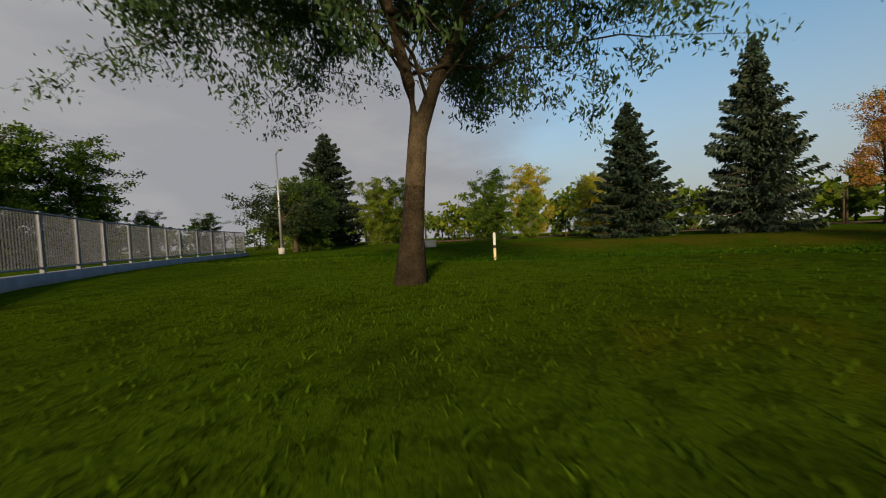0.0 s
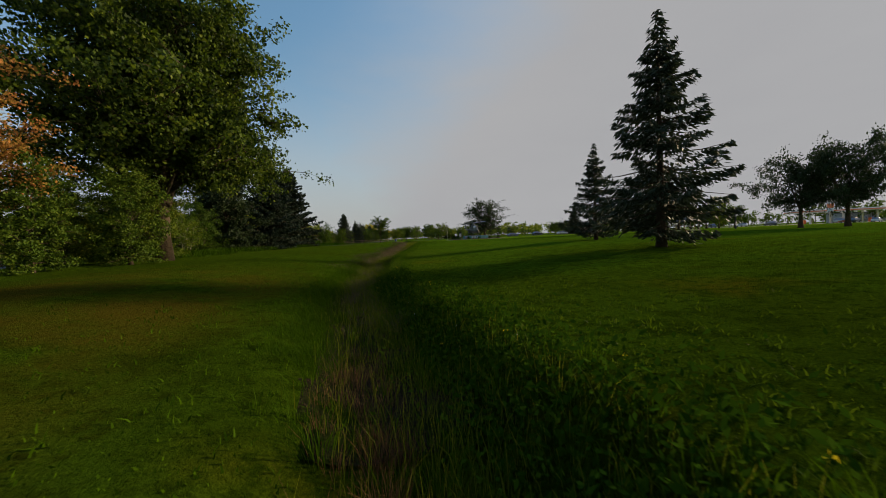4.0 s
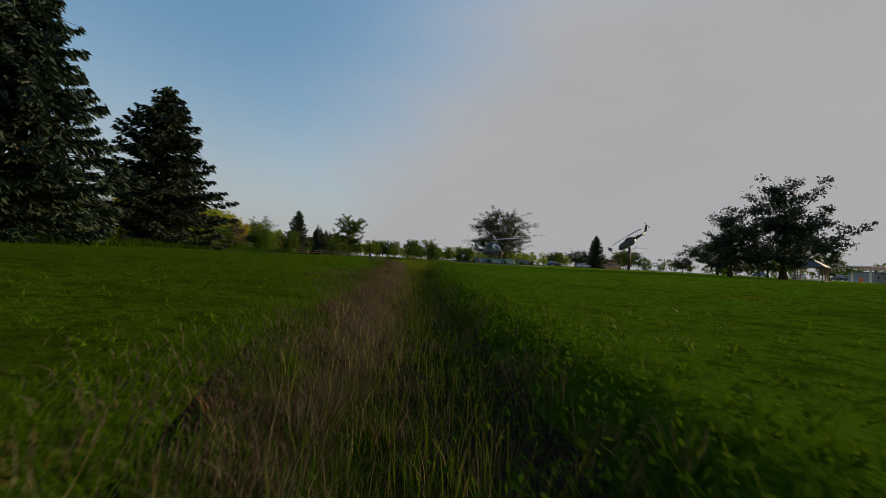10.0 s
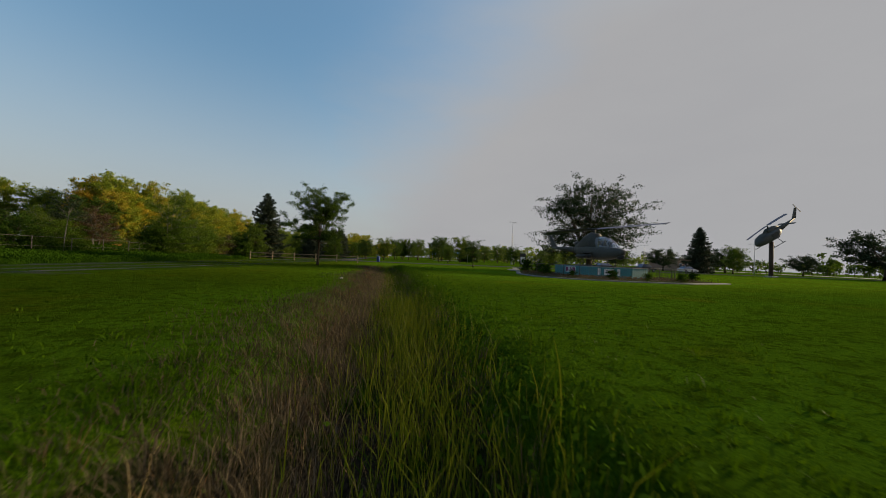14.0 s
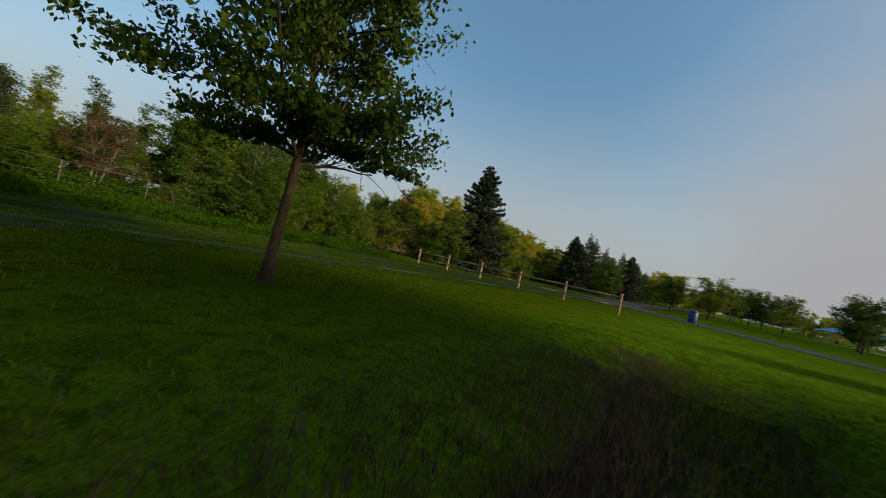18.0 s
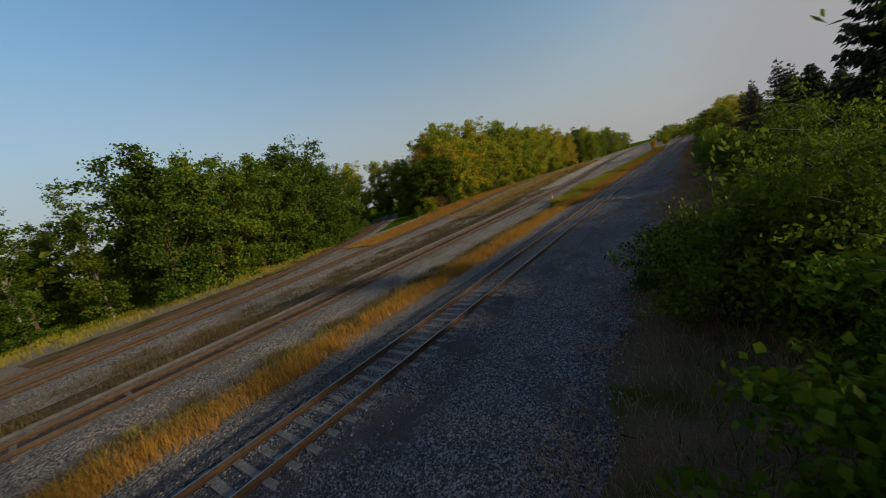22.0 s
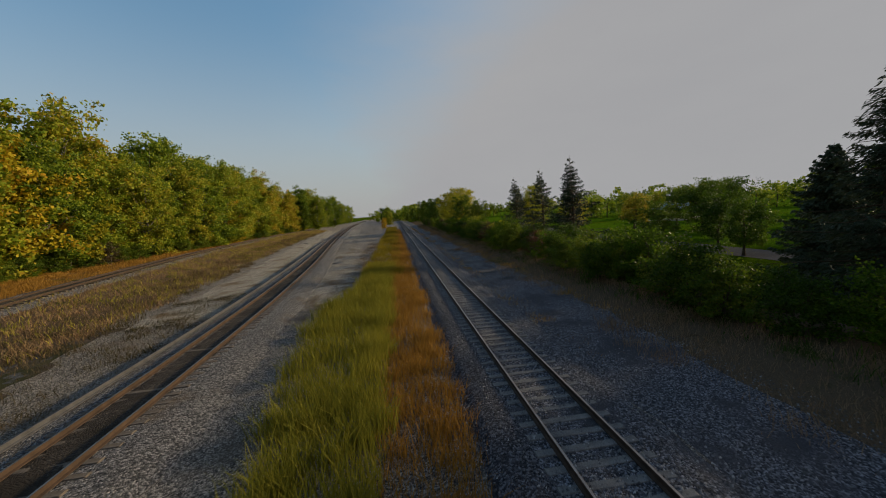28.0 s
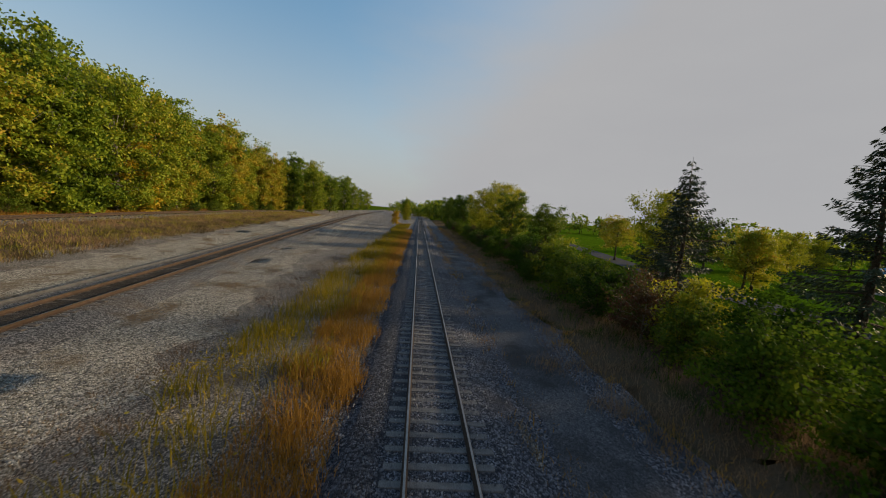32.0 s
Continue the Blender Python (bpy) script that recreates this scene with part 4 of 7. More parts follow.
def spruce_tree(seed, h, r, bare, foliage, dense_=1.0, power=0.85, droop=0.32, gappy=0.1, crooked=0.0, tier=1.0, rag=0.28, needle=(0.34, 0.13)):
    """A conifer: straight trunk, tiers of drooping boughs with upturned tips, set with needle sprays."""
    rng = np.random.default_rng(seed)
    sh = Shape()
    ts = np.linspace(0.05, 1, 8)
    path = [(0, 0, -0.15)] + [(math.sin(t * 5 + seed) * crooked * t, math.cos(t * 4) * crooked * t, h * t) for t in ts]
    sh.tube(path, [h * 0.021 + 0.03] + [max(0.01, (h * 0.019 + 0.02) * (1 - t)) for t in ts], 8)
    cs, ds = [], []
    z = bare
    while z < h - 0.10:
        u = (z - bare) / (h - bare)
        rad = r * (1 - u) ** power * (0.55 + 0.45 * min(1, u * 5 + 0.25)) + 0.12
        n = int(rng.integers(7, 11)) if u < 0.85 else 5
        a0 = rng.uniform(0, 6.28)
        ax, ay = math.sin(z / h * 5 + seed) * crooked * z / h, math.cos(z / h * 4) * crooked * z / h
        for i in range(n):
            if rng.random() < gappy * (0.4 if u > 0.8 else 1.0):
                continue
            az = a0 + i * 6.283 / n + rng.normal() * 0.2
            ln = rad * rng.uniform(0.9 - rag, 0.9 + rag)
            rise = 0.3 - droop * (1.25 - u) + rng.normal() * 0.05
            zb = z + rng.uniform(-0.5, 0.5) * 0.42 * tier * (1 - 0.6 * u)
            s = np.array([ax, ay, zb])
            e = s + np.array([math.cos(az) * ln, math.sin(az) * ln, ln * rise * 0.9])
            if ln > 0.5:
                bough(sh, rng, s, e, 0.010 + ln * 0.012, 0.006, -0.07, 3, 3)
            m = max(6, int(ln * 34 * dense_))
            f = rng.uniform(0.03, 1.0, m) ** 0.75
            side = rng.normal(size=m) * (0.05 + 0.15 * ln * (1 - f) + 0.06)
            along = np.array([math.cos(az), math.sin(az), 0])
            perp = np.array([-math.sin(az), math.cos(az), 0])
            p = s + (e - s) * f[:, None] + perp * side[:, None]
            p[:, 2] += -0.28 * ln * f * (1 - f) - np.abs(rng.normal(size=m)) * (0.09 + 0.05 * ln * (1 - f)) - np.abs(side) * 0.45 + 0.10 * ln * np.clip(f - 0.75, 0, 1) * rng.random(m)
            cs.append(p)
            d = along * 1.0 + perp * np.sign(side)[:, None] * 0.7
            d[:, 2] -= 0.55
            ds.append(d)
        z += (0.22 + 0.16 * (1 - u)) * (1.25 if h > 8 else 1.0) * tier
    c, d = np.concatenate(cs), np.concatenate(ds)
    q = leaf_quads(rng, c, needle[0], needle[1], 0.2, 0.38, d)
    return sh.mesh("trunk", M["bark"], True), quads_mesh("crown", q, foliage)


class Planter:
    """Sets a plant once with its parts, then copies."""

    def __init__(self, name, label, category, meshes, names=("trunk", "crown"), group=""):
        self.args, self.meshes, self.names, self.first = (name, label, category, group), meshes, names, None

    def at(self, x, y, scale=1.0, turn=None, squash=1.0, z=None, label="", sink=0.0):
        k = math.sin(x * 12.9898 + y * 78.233) * 43758.5453
        k -= math.floor(k)
        m = Matrix.Translation((x, y, (gz(x, y) if z is None else z) - sink)) @ Matrix.Rotation(k * 6.283 if turn is None else turn, 4, "Z") @ Matrix.Diagonal((scale, scale, scale * squash, 1))
        if self.first is None:
            n, l, c, g = self.args
            self.first = thing(n, m, l, c, g)
            for nm, me in zip(self.names, self.meshes):
                part(nm, me, self.first)
            self.first.matrix_basis = m
            ob = self.first
        else:
            ob = copy_thing(self.first, m)
            ob.scale = m.to_scale()
        if label:
            ob["label"] = label
        return ob


def blades(name, seed, xs, ys, height, width, mat, lean=0.35, label="", category="grass", sway=(0, 0), head=None):
    """Grass as one mesh of narrow bent blades."""
    rng = np.random.default_rng(seed)
    n = len(xs)
    z = ground_z(xs, ys) - 0.02
    hgt = height * rng.uniform(0.45, 1.25, n) if np.isscalar(height) else height * rng.uniform(0.6, 1.25, n)
    az = rng.uniform(0, 6.283, n)
    wd = width * rng.uniform(0.6, 1.4, n)
    bx, by = np.cos(az) * wd / 2, np.sin(az) * wd / 2
    lx = rng.normal(size=n) * lean * hgt + sway[0] * hgt
    ly = rng.normal(size=n) * lean * hgt + sway[1] * hgt
    base = np.stack([xs, ys, z], 1)
    side = np.stack([bx, by, np.zeros(n)], 1)
    mid = base + np.stack([lx * 0.35, ly * 0.35, hgt * 0.6], 1)
    tip = base + np.stack([lx, ly, hgt], 1)
    q1 = np.stack([base - side, base + side, mid + side * 0.8, mid - side * 0.8], 1)
    q2 = np.stack([mid - side * 0.8, mid + side * 0.8, tip + side * 0.1, tip - side * 0.1], 1)
    v = np.stack([q1, q2], 1)
    # one island a blade: shared vertices between its two faces
    vv = np.concatenate([q1[:, :4], q2[:, 2:]], 1).reshape(-1, 3)
    k = np.arange(n) * 6
    loops = np.stack([k, k + 1, k + 2, k + 3, k + 3, k + 2, k + 4, k + 5], 1).ravel()
    me = bpy.data.meshes.new(name)
    me.vertices.add(len(vv))
    me.vertices.foreach_set("co", vv.astype(np.float32).ravel())
    me.loops.add(len(loops))
    me.loops.foreach_set("vertex_index", loops.astype(np.int32))
    me.polygons.add(2 * n)
    me.polygons.foreach_set("loop_start", np.arange(0, 8 * n, 4, dtype=np.int32))
    me.materials.append(mat)
    me.update(calc_edges=True)
    return tagged(new(name, me), label, category, kind="stuff")


def clumped(rng, n, x0, x1, y0, y1, size=1.2, share=0.7):
    """Places strewn in tufts."""
    k = max(4, int((x1 - x0) * (y1 - y0) / (size * size) * 0.6))
    cx, cy = rng.uniform(x0, x1, k), rng.uniform(y0, y1, k)
    w = rng.integers(0, k, n)
    x, y = cx[w] + rng.normal(size=n) * size * 0.4, cy[w] + rng.normal(size=n) * size * 0.4
    far = rng.random(n) > share
    x[far], y[far] = rng.uniform(x0, x1, far.sum()), rng.uniform(y0, y1, far.sum())
    return np.clip(x, x0 - 0.3, x1 + 0.3), np.clip(y, y0, y1)


B, P = broad_tree, Planter
# the near trees of the park
P("honey_locust", "honey locust with a forked brown trunk and feathery hanging foliage", "tree", B(5, 9.4, 5.5, 2.75, 0.2, 46, 120000, 0.13, 0.042, 0.18, M["bark"], L["locust"], 0.5, 0.55, (-0.4, 0.7), 15, low=-0.16, leaders=2, floor=2.9, limb=0.42, rise=0.9, fork_way=2.2)).at(47.07, 1.5, 1.0, 0.0)
P("cottonwood", "large cottonwood with heavy dark green leafy boughs", "tree", B(8, 20.5, 8.8, 4.0, 0.55, 92, 150000, 0.24, 0.19, 0.36, M["bark"], L["cotton"], 0.42, 0.3, (0.8, 1.2), 14, low=-0.12, leaders=3, floor=4.4)).at(15.4, 37.9, 1.0, 0.0)
P("autumn_maple", "maple turning orange at its crown", "tree", B(9, 13.5, 3.4, 4.0, 0.2, 28, 11000, 0.18, 0.13, 0.36, M["bark"], L["orange"], 0.45, 0.15, open_=0.1)).at(14.4, 26.8, 0.76)
P("pin_oak", "young oak with a slim trunk and dark green leaves", "tree", B(12, 7.9, 3.5, 2.0, 0.105, 28, 36000, 0.12, 0.075, 0.17, M["bark"], L["green"], 0.35, 0.1, (0.1, 0.0), 8, open_=0.04, rise=0.6, floor=2.7)).at(30.0, 115.7, 0.97, 0.9)
P("elm_tree", "spreading elm with sparse dark leaves behind the helicopter", "tree", B(14, 12.4, 7.5, 2.0, 0.45, 54, 36000, 0.21, 0.13, 0.28, M["bark"], L["dark"], 0.45, 0.18, (0.3, 0.2), 10, leaders=3, open_=0.02, rise=0.6)).at(65.0, 125.0, 1.0, 1.2)
round_tree = P("shade_tree", "round leafy green shade tree on the park lawn", "tree", B(15, 7.2, 3.5, 1.5, 0.16, 26, 9000, 0.21, 0.14, 0.28, M["bark"], L["park"], 0.4, 0.1, low=0.05), group="park trees")
flat_tree = P("spreading_tree", "flat-topped spreading tree, dark against the sky", "tree", B(16, 6.6, 5.4, 1.6, 0.24, 30, 15000, 0.22, 0.14, 0.3, M["bark"], L["dark"], 0.5, 0.15, leaders=3), group="park trees")
red_maple = P("young_maple", "young maple turning reddish, mown grass round its foot", "tree", B(17, 6.6, 2.6, 1.6, 0.12, 24, 7000, 0.18, 0.12, 0.26, M["bark"], L["wood"], 0.35, 0.1), group="park trees")
yellow_tree = P("golden_tree", "yellow-green tree lit by the low sun", "tree", B(18, 13.0, 5.2, 2.0, 0.26, 34, 13000, 0.27, 0.19, 0.42, M["bark"], L["yellow"], 0.4, 0.2, low=0.1), group="golden trees")
wood_a = P("woodland_tree", "tall woodland tree in full leaf, green with autumn tints", "tree", B(21, 17.5, 5.2, 2.6, 0.22, 44, 17000, 0.36, 0.25, 0.42, M["pale_bark"], L["wood"], 0.35, 0.1, low=0.15), group="woodland")
wood_b = P("woodland_maple", "slim woodland maple with upright leafy shoots", "tree", B(22, 15.5, 4.2, 2.0, 0.17, 42, 16000, 0.36, 0.24, 0.40, M["pale_bark"], L["wood"], 0.25, 0.02, low=0.2), group="woodland")
wood_c = P("woodland_ash", "woodland tree in gold and orange leaf", "tree", B(23, 14.0, 4.4, 1.8, 0.16, 40, 15000, 0.36, 0.24, 0.40, M["pale_bark"], L["gold"], 0.4, 0.08, low=0.2), group="woodland")
wood_d = P("dark_wood_tree", "dense dark green tree at the edge of the wood", "tree", B(24, 15.0, 5.6, 2.0, 0.24, 44, 18000, 0.31, 0.22, 0.38, M["bark"], L["park"], 0.4, 0.12, low=0.2), group="woodland")
poplar = P("poplar", "slender poplar standing above the scrub", "tree", B(25, 15.5, 2.2, 3.0, 0.14, 30, 7000, 0.28, 0.2, 0.34, M["pale_bark"], L["green"], 0.4, 0.0, low=0.3), group="poplars")
bush_a = P("shrub", "dense green shrub of the hedge", "bush", B(31, 3.2, 2.0, 0.3, 0.05, 24, 5200, 0.15, 0.10, 0.22, M["bark"], L["green"], 0.35, 0.1, low=0.1, stems=3), group="hedge")
bush_b = P("dark_shrub", "dark leafy shrub of the hedge", "bush", B(32, 3.8, 2.3, 0.35, 0.06, 24, 5200, 0.16, 0.10, 0.24, M["bark"], L["hedge"], 0.4, 0.15, low=0.1, stems=3), group="hedge")
bush_c = P("yellow_shrub", "bright yellow-green shrub catching the sun", "bush", B(33, 3.6, 2.0, 0.3, 0.05, 24, 5000, 0.16, 0.10, 0.22, M["bark"], L["yellow"], 0.4, 0.05, low=0.1, stems=3), group="hedge")
bush_r = P("red_shrub", "shrub with dull red autumn leaves", "bush", B(34, 3.4, 1.7, 0.4, 0.05, 22, 4600, 0.13, 0.08, 0.22, M["pale_bark"], L["red"], 0.4, 0.05, stems=2), group="hedge")
scrub = P("scrub_tree", "thin young scrub tree growing through the hedge", "tree", B(35, 6.2, 2.4, 1.2, 0.06, 20, 4200, 0.16, 0.09, 0.2, M["pale_bark"], L["hedge"], 0.5, 0.1, stems=2, open_=0.1), group="hedge")
spruce_a = P("blue_spruce", "tall blue-grey spruce, branches down to the grass", "spruce", spruce_tree(41, 12.4, 4.6, 0.3, L["spruce"], 1.7, 0.85, 0.34, 0.1, 0.0, 1.0, 0.3), group="spruces")
spruce_b = P("norway_spruce", "dark green spruce with drooping boughs", "spruce", spruce_tree(42, 11.5, 4.4, 0.4, L["spruce_dark"], 1.5, 0.74, 0.36, 0.1, 0.0, 1.0, 0.32), group="spruces")
spruce_c = P("lawn_spruce", "dark spruce with a bare lower trunk on the lawn", "spruce", spruce_tree(43, 10.4, 3.5, 1.1, L["spruce_dark"], 2.0, 1.1, 0.36, 0.14, 0.0, 1.3, 0.4, (0.28, 0.09)), group="spruces")
spruce_t = P("thin_spruce", "ragged thin-topped spruce behind the hedge", "spruce", spruce_tree(44, 10.5, 3.9, 0.4, L["spruce_dark"], 1.7, 1.1, 0.36, 0.3, 0.25, 1.35, 0.5, (0.24, 0.065)), group="spruces")
pine = P("pine_tree", "rounded dark pine with a bare trunk", "pine", B(45, 11.0, 5.0, 1.8, 0.3, 30, 13000, 0.36, 0.17, 0.36, M["bark"], L["spruce_dark"], 0.38, 0.05, open_=0.05, rise=0.3, low=0.1), group="pines")

# first stretch: the lawn's edge
spruce_a.at(17.6, 8.6, 1.02, squash=0.94)
spruce_a.at(18.2, 17.2, 0.96, squash=1.27)
spruce_c.at(47.4, 26.2, 1.25, label="dark spruce with a thick trunk on the open lawn")
spruce_c.at(53.9, 42.7, 0.97)
spruce_a.at(13.0, 70.5, 1.2, squash=1.16)
spruce_b.at(11.2, 89.2, 1.72, squash=0.87, label="dense dark spruce with a dead leader at its top")
spruce_b.at(16.3, 143.0, 0.9, squash=1.08, label="single dark spruce behind the rail fence")
spruce_b.at(117.2, 159.0, 1.06)
for x, y, s in ((23.5, 185.5, 0.72), (67, 214, 0.72), (110, 226, 0.55)):
    spruce_b.at(x, y, s)
pine.at(94.5, 93.5, 1.05, 0.4)
pine.at(100.5, 89.5, 1.36, 2.2, squash=1.12)
flat_tree.at(163, 150, 1.8)
flat_tree.at(104.0, 53.5, 1.25, squash=1.55)
flat_tree.at(102.0, 58.5, 1.2, squash=1.5)
round_tree.at(150, 118, 1.5)
wood_d.at(3.6, 73.6, 1.05)
for x, y, s in ((14, -4.5, 0.5), (6, -21, 0.66), (22, -23, 0.52), (9, -22.5, 0.62), (15, -31, 0.62)):
    wood_d.at(x, y, s)
flat_tree.at(24.5, -22.5, 0.95)
spruce_b.at(10.5, -29.5, 1.45)
for x, y, s in ((2, -2, 0.6), (-6, 7, 0.56), (6.5, -1.5, 0.36)):
    wood_a.at(x, y, s)
yellow_tree.at(3.5, 5.8, 0.6)
for x, y, s in ((30, -48, 0.9), (35, -51, 0.95), (38, -46, 0.9), (45, -42, 0.8), (27, -54, 0.6), (53, -40, 0.6), (7, -60, 0.5), (19, -56, 0.45), (62, -36, 0.6)):
    wood_d.at(x, y, s)
for x, y, s in ((16.2, 33.5, 0.42), (14.6, 38.6, 0.44), (12.5, 41.0, 0.4), (13.0, 33.0, 0.36)):
    wood_d.at(x, y, s)
P("dark_maple", "dense dark green maple behind the scrub", "tree", B(26, 11.6, 4.4, 1.4, 0.22, 46, 34000, 0.25, 0.19, 0.34, M["bark"], L["dark"], 0.4, 0.15, low=0.2), group="woodland").at(10.2, 61.5, 1.0)
for x, y, s in ((9.2, 56.0, 0.42), (8.0, 54.0, 0.36), (7.0, 49.0, 0.34)):
    wood_d.at(x, y, s)
wood_d.at(15.6, 28.0, 0.36)
# behind the ditch's end: the far park
round_tree.at(49.8, 131.5, 0.55)
for x, y, s in ((53, 172, 0.6), (45, 214, 1.0), (49, 219, 1.1), (41, 228, 0.9), (68, 206, 0.75), (75, 214, 0.9), (83, 222, 1.0), (91, 232, 1.0), (65, 236, 0.9), (98, 212, 0.8), (105, 206, 0.8), (73, 176, 0.7), (80, 168, 0.8)):
    round_tree.at(x, y, s)
yellow_tree.at(27, 243, 0.8)
for x, y, s in ((36, 240, 0.5), (65, 262, 0.6), (80, 270, 0.55), (100, 262, 0.5), (120, 250, 0.5)):
    yellow_tree.at(x, y, s)
for i, (x, y) in enumerate([(125, 180), (140, 170), (155, 186), (133, 210), (145, 232), (165, 205), (180, 180), (170, 150), (155, 128), (145, 108)]):
    (round_tree if i % 2 else flat_tree).at(x, y, 1.0 + 0.1 * (i % 3))
# third stretch: the park east of the hedge
for x, y, s in ((37, 222, 1.0), (43, 215, 1.05), (39.6, 206.8, 0.98), (35, 240, 1.1), (50, 228, 1.0), (52, 182, 1.0), (56, 202, 1.1), (60, 190, 1.1), (33, 262, 1.2), (44, 256, 1.1)):
    (red_maple if int(x + y) % 2 else round_tree).at(x, y, s)
for x, y, s in ((28.9, 198.6, 0.8), (26.1, 193.4, 0.7), (26.0, 204.0, 0.72), (31, 181, 0.75), (36, 175, 0.8)):
    round_tree.at(x, y, s)
for x, y, s in ((15.0, 150, 0.3), (16.2, 163, 0.34)):
    wood_d.at(x, y, s)
for x, y, s in ((18.0, 169.0, 0.74), (20.4, 164.2, 0.6)):
    spruce_b.at(x, y, s, label="broad dark spruce behind the hedge")
for x, y, s in ((22.5, 171.5, 0.4), (24.5, 166.5, 0.36), (16.8, 172.8, 0.38)):
    wood_d.at(x, y, s)
# trees added behind the hedge only to shade the gravel by the tracks
for x, y, s in ((15.8, 139.6, 0.36), (16.5, 149.0, 0.38)):
    wood_d.at(x, y, s, label="dark young tree added behind the hedge to shade the tracks")
# spruces along the line
spruce_t.at(17.75, 207.6, 1.08)
spruce_t.at(18.1, 208.9, 0.9)
spruce_t.at(18.5, 218.1, 1.06)
spruce_t.at(18.0, 228.4, 1.04)
spruce_t.at(19.6, 231.5, 0.86)
spruce_t.at(17.4, 179.4, 1.04, label="big ragged spruce with open boughs behind the hedge")
spruce_t.at(18.5, 179.2, 0.96)
spruce_t.at(19.8, 180.6, 0.84)
for x, y, s in ((18, 285, 1.05), (21.2, 290, 1.0), (15.5, 276, 0.8), (17, 305, 1.0)):
    yellow_tree.at(x, y, s)
for x, y, s in ((14.5, 262, 0.62), (16, 250, 0.5), (14, 322, 0.75), (15, 345, 0.8), (13, 370, 0.8), (15, 400, 0.85), (12, 440, 0.8), (12, 500, 0.8)):
    wood_d.at(x, y, s)
# the hedge
rng = np.random.default_rng(77)
y = 38.0
while y < 345:
    gap = 109.5 < y < 128.5
    in_spruce = 64 < y < 96
    x = 9.4 + rng.normal() * 0.5 if y < 120 else (12.2 if y < 135 else 13.2 if y < 165 else 10.9) + rng.normal() * 0.6
    if gap:
        y += 1.4
        continue
    s = rng.uniform(0.8, 1.25) * (0.7 if in_spruce else 1.0)
    k = rng.random()
    k = 0.2 if 0.8 < k and 92 < y < 112 else 0.5 if 0.92 < k and 168 < y < 204 else k
    if y < 135:
        (bush_b if k < 0.4 else bush_a if k < 0.72 or 100 < y < 150 else bush_r if k < 0.8 else scrub if k < 0.87 else bush_c).at(x, y, s * (0.8 if y < 92 else 0.52 if y < 115 else 0.95) * (0.9 if in_spruce else 1.0))
        if k < 0.6:
            (scrub if k < 0.12 and y < 90 else bush_a).at(x - 2.6 + rng.normal() * 0.4, y + 0.9, s * 0.85)
    else:
        (bush_b if k < 0.2 else bush_a if k < 0.74 else bush_r if k < 0.92 else bush_c).at(x, y, s * (0.92 if y < 165 else 0.84 if y < 215 else 0.8))
        if rng.random() < 0.75:
            (bush_a if k < 0.5 else bush_b).at(x + 2.6 + rng.normal() * 0.5, y + 1.0, s * (0.85 if y < 165 else 0.8) * rng.uniform(0.6, 0.9))
    y += rng.uniform(1.7, 2.7)
bush_c.at(11.9, 219.5, 0.9)
bush_c.at(11.5, 234, 1.1)
# round the gap in the wire fence: finer leaves
near_bush = P("fence_shrub", "leafy green shrub leaning over the wire fence", "bush", B(51, 3.4, 2.0, 0.4, 0.035, 24, 11000, 0.11, 0.065, 0.15, M["bark"], L["hedge"], 0.4, 0.12, low=0.1, stems=3, twigs=7), group="fence scrub")
near_tree = P("fence_tree", "young tree with airy light foliage above the fence", "tree", B(52, 8.4, 3.6, 1.5, 0.07, 30, 17000, 0.13, 0.06, 0.2, M["pale_bark"], L["hedge"], 0.45, 0.1, (0.3, 0.5), 8, low=0.2, stems=2, open_=0.05), group="fence scrub")
near_slim = P("slim_tree", "slim pale-stemmed sapling with a small dark crown", "tree", B(53, 6.4, 1.5, 3.6, 0.045, 16, 3600, 0.12, 0.07, 0.16, M["pale_bark"], L["dark"], 0.4, 0.05, (0.2, 0.2), 7), group="fence scrub")
near_red = P("red_thorn", "pale-stemmed shrub with dull red leaves at its crown", "bush", B(54, 5.3, 2.2, 1.6, 0.045, 24, 9000, 0.11, 0.06, 0.16, M["pale_bark"], L["red"], 0.45, 0.05, (0.1, 0.4), 7, stems=3, open_=0.08), group="fence scrub")
vine = P("vine_bush", "bright green vine heaped over the fence", "vine", B(55, 2.6, 1.7, 0.3, 0.03, 22, 7000, 0.13, 0.11, 0.16, M["bark"], L["vine"], 0.4, 0.25, low=0.1, stems=3, twigs=6), group="fence scrub")
near_tree.at(13.0, 122.3, 0.78, 0.4)
near_bush.at(12.4, 122.6, 1.15)
near_bush.at(12.8, 124.2, 0.95)
near_tree.at(12.0, 129.0, 0.6, 2.0)
near_slim.at(11.2, 111.8, 0.76, 0.2)
near_slim.at(9.6, 108.6, 0.55, 2.2)
near_red.at(10.8, 115.5, 0.8, 1.0)
near_bush.at(9.4, 113.8, 0.95)
near_tree.at(8.6, 116.2, 0.55, 1.4)
near_tree.at(8.8, 112.6, 0.5, 5.0)
near_tree.at(8.4, 114.2, 0.5, 3.0)
for x, y, s in ((10.4, 112.6, 0.7), (10.6, 110.4, 0.66), (8.0, 110.6, 0.62), (12.2, 126.2, 1.0), (12.4, 128.4, 0.85), (12.0, 130.8, 1.0), (11.8, 123.4, 0.7), (13.4, 122.6, 0.75), (10.6, 108.4, 0.9)):
    near_bush.at(x, y, s)
for x, y, s in ((11.7, 121.9, 0.95), (12.0, 123.4, 0.9), (11.2, 122.9, 1.15), (11.9, 120.4, 0.55), (11.3, 113.4, 0.5), (11.6, 109.0, 0.6)):
    vine.at(x, y, s)
near_bush.at(11.4, 118.6, 0.42)
near_bush.at(10.2, 117.0, 0.5)
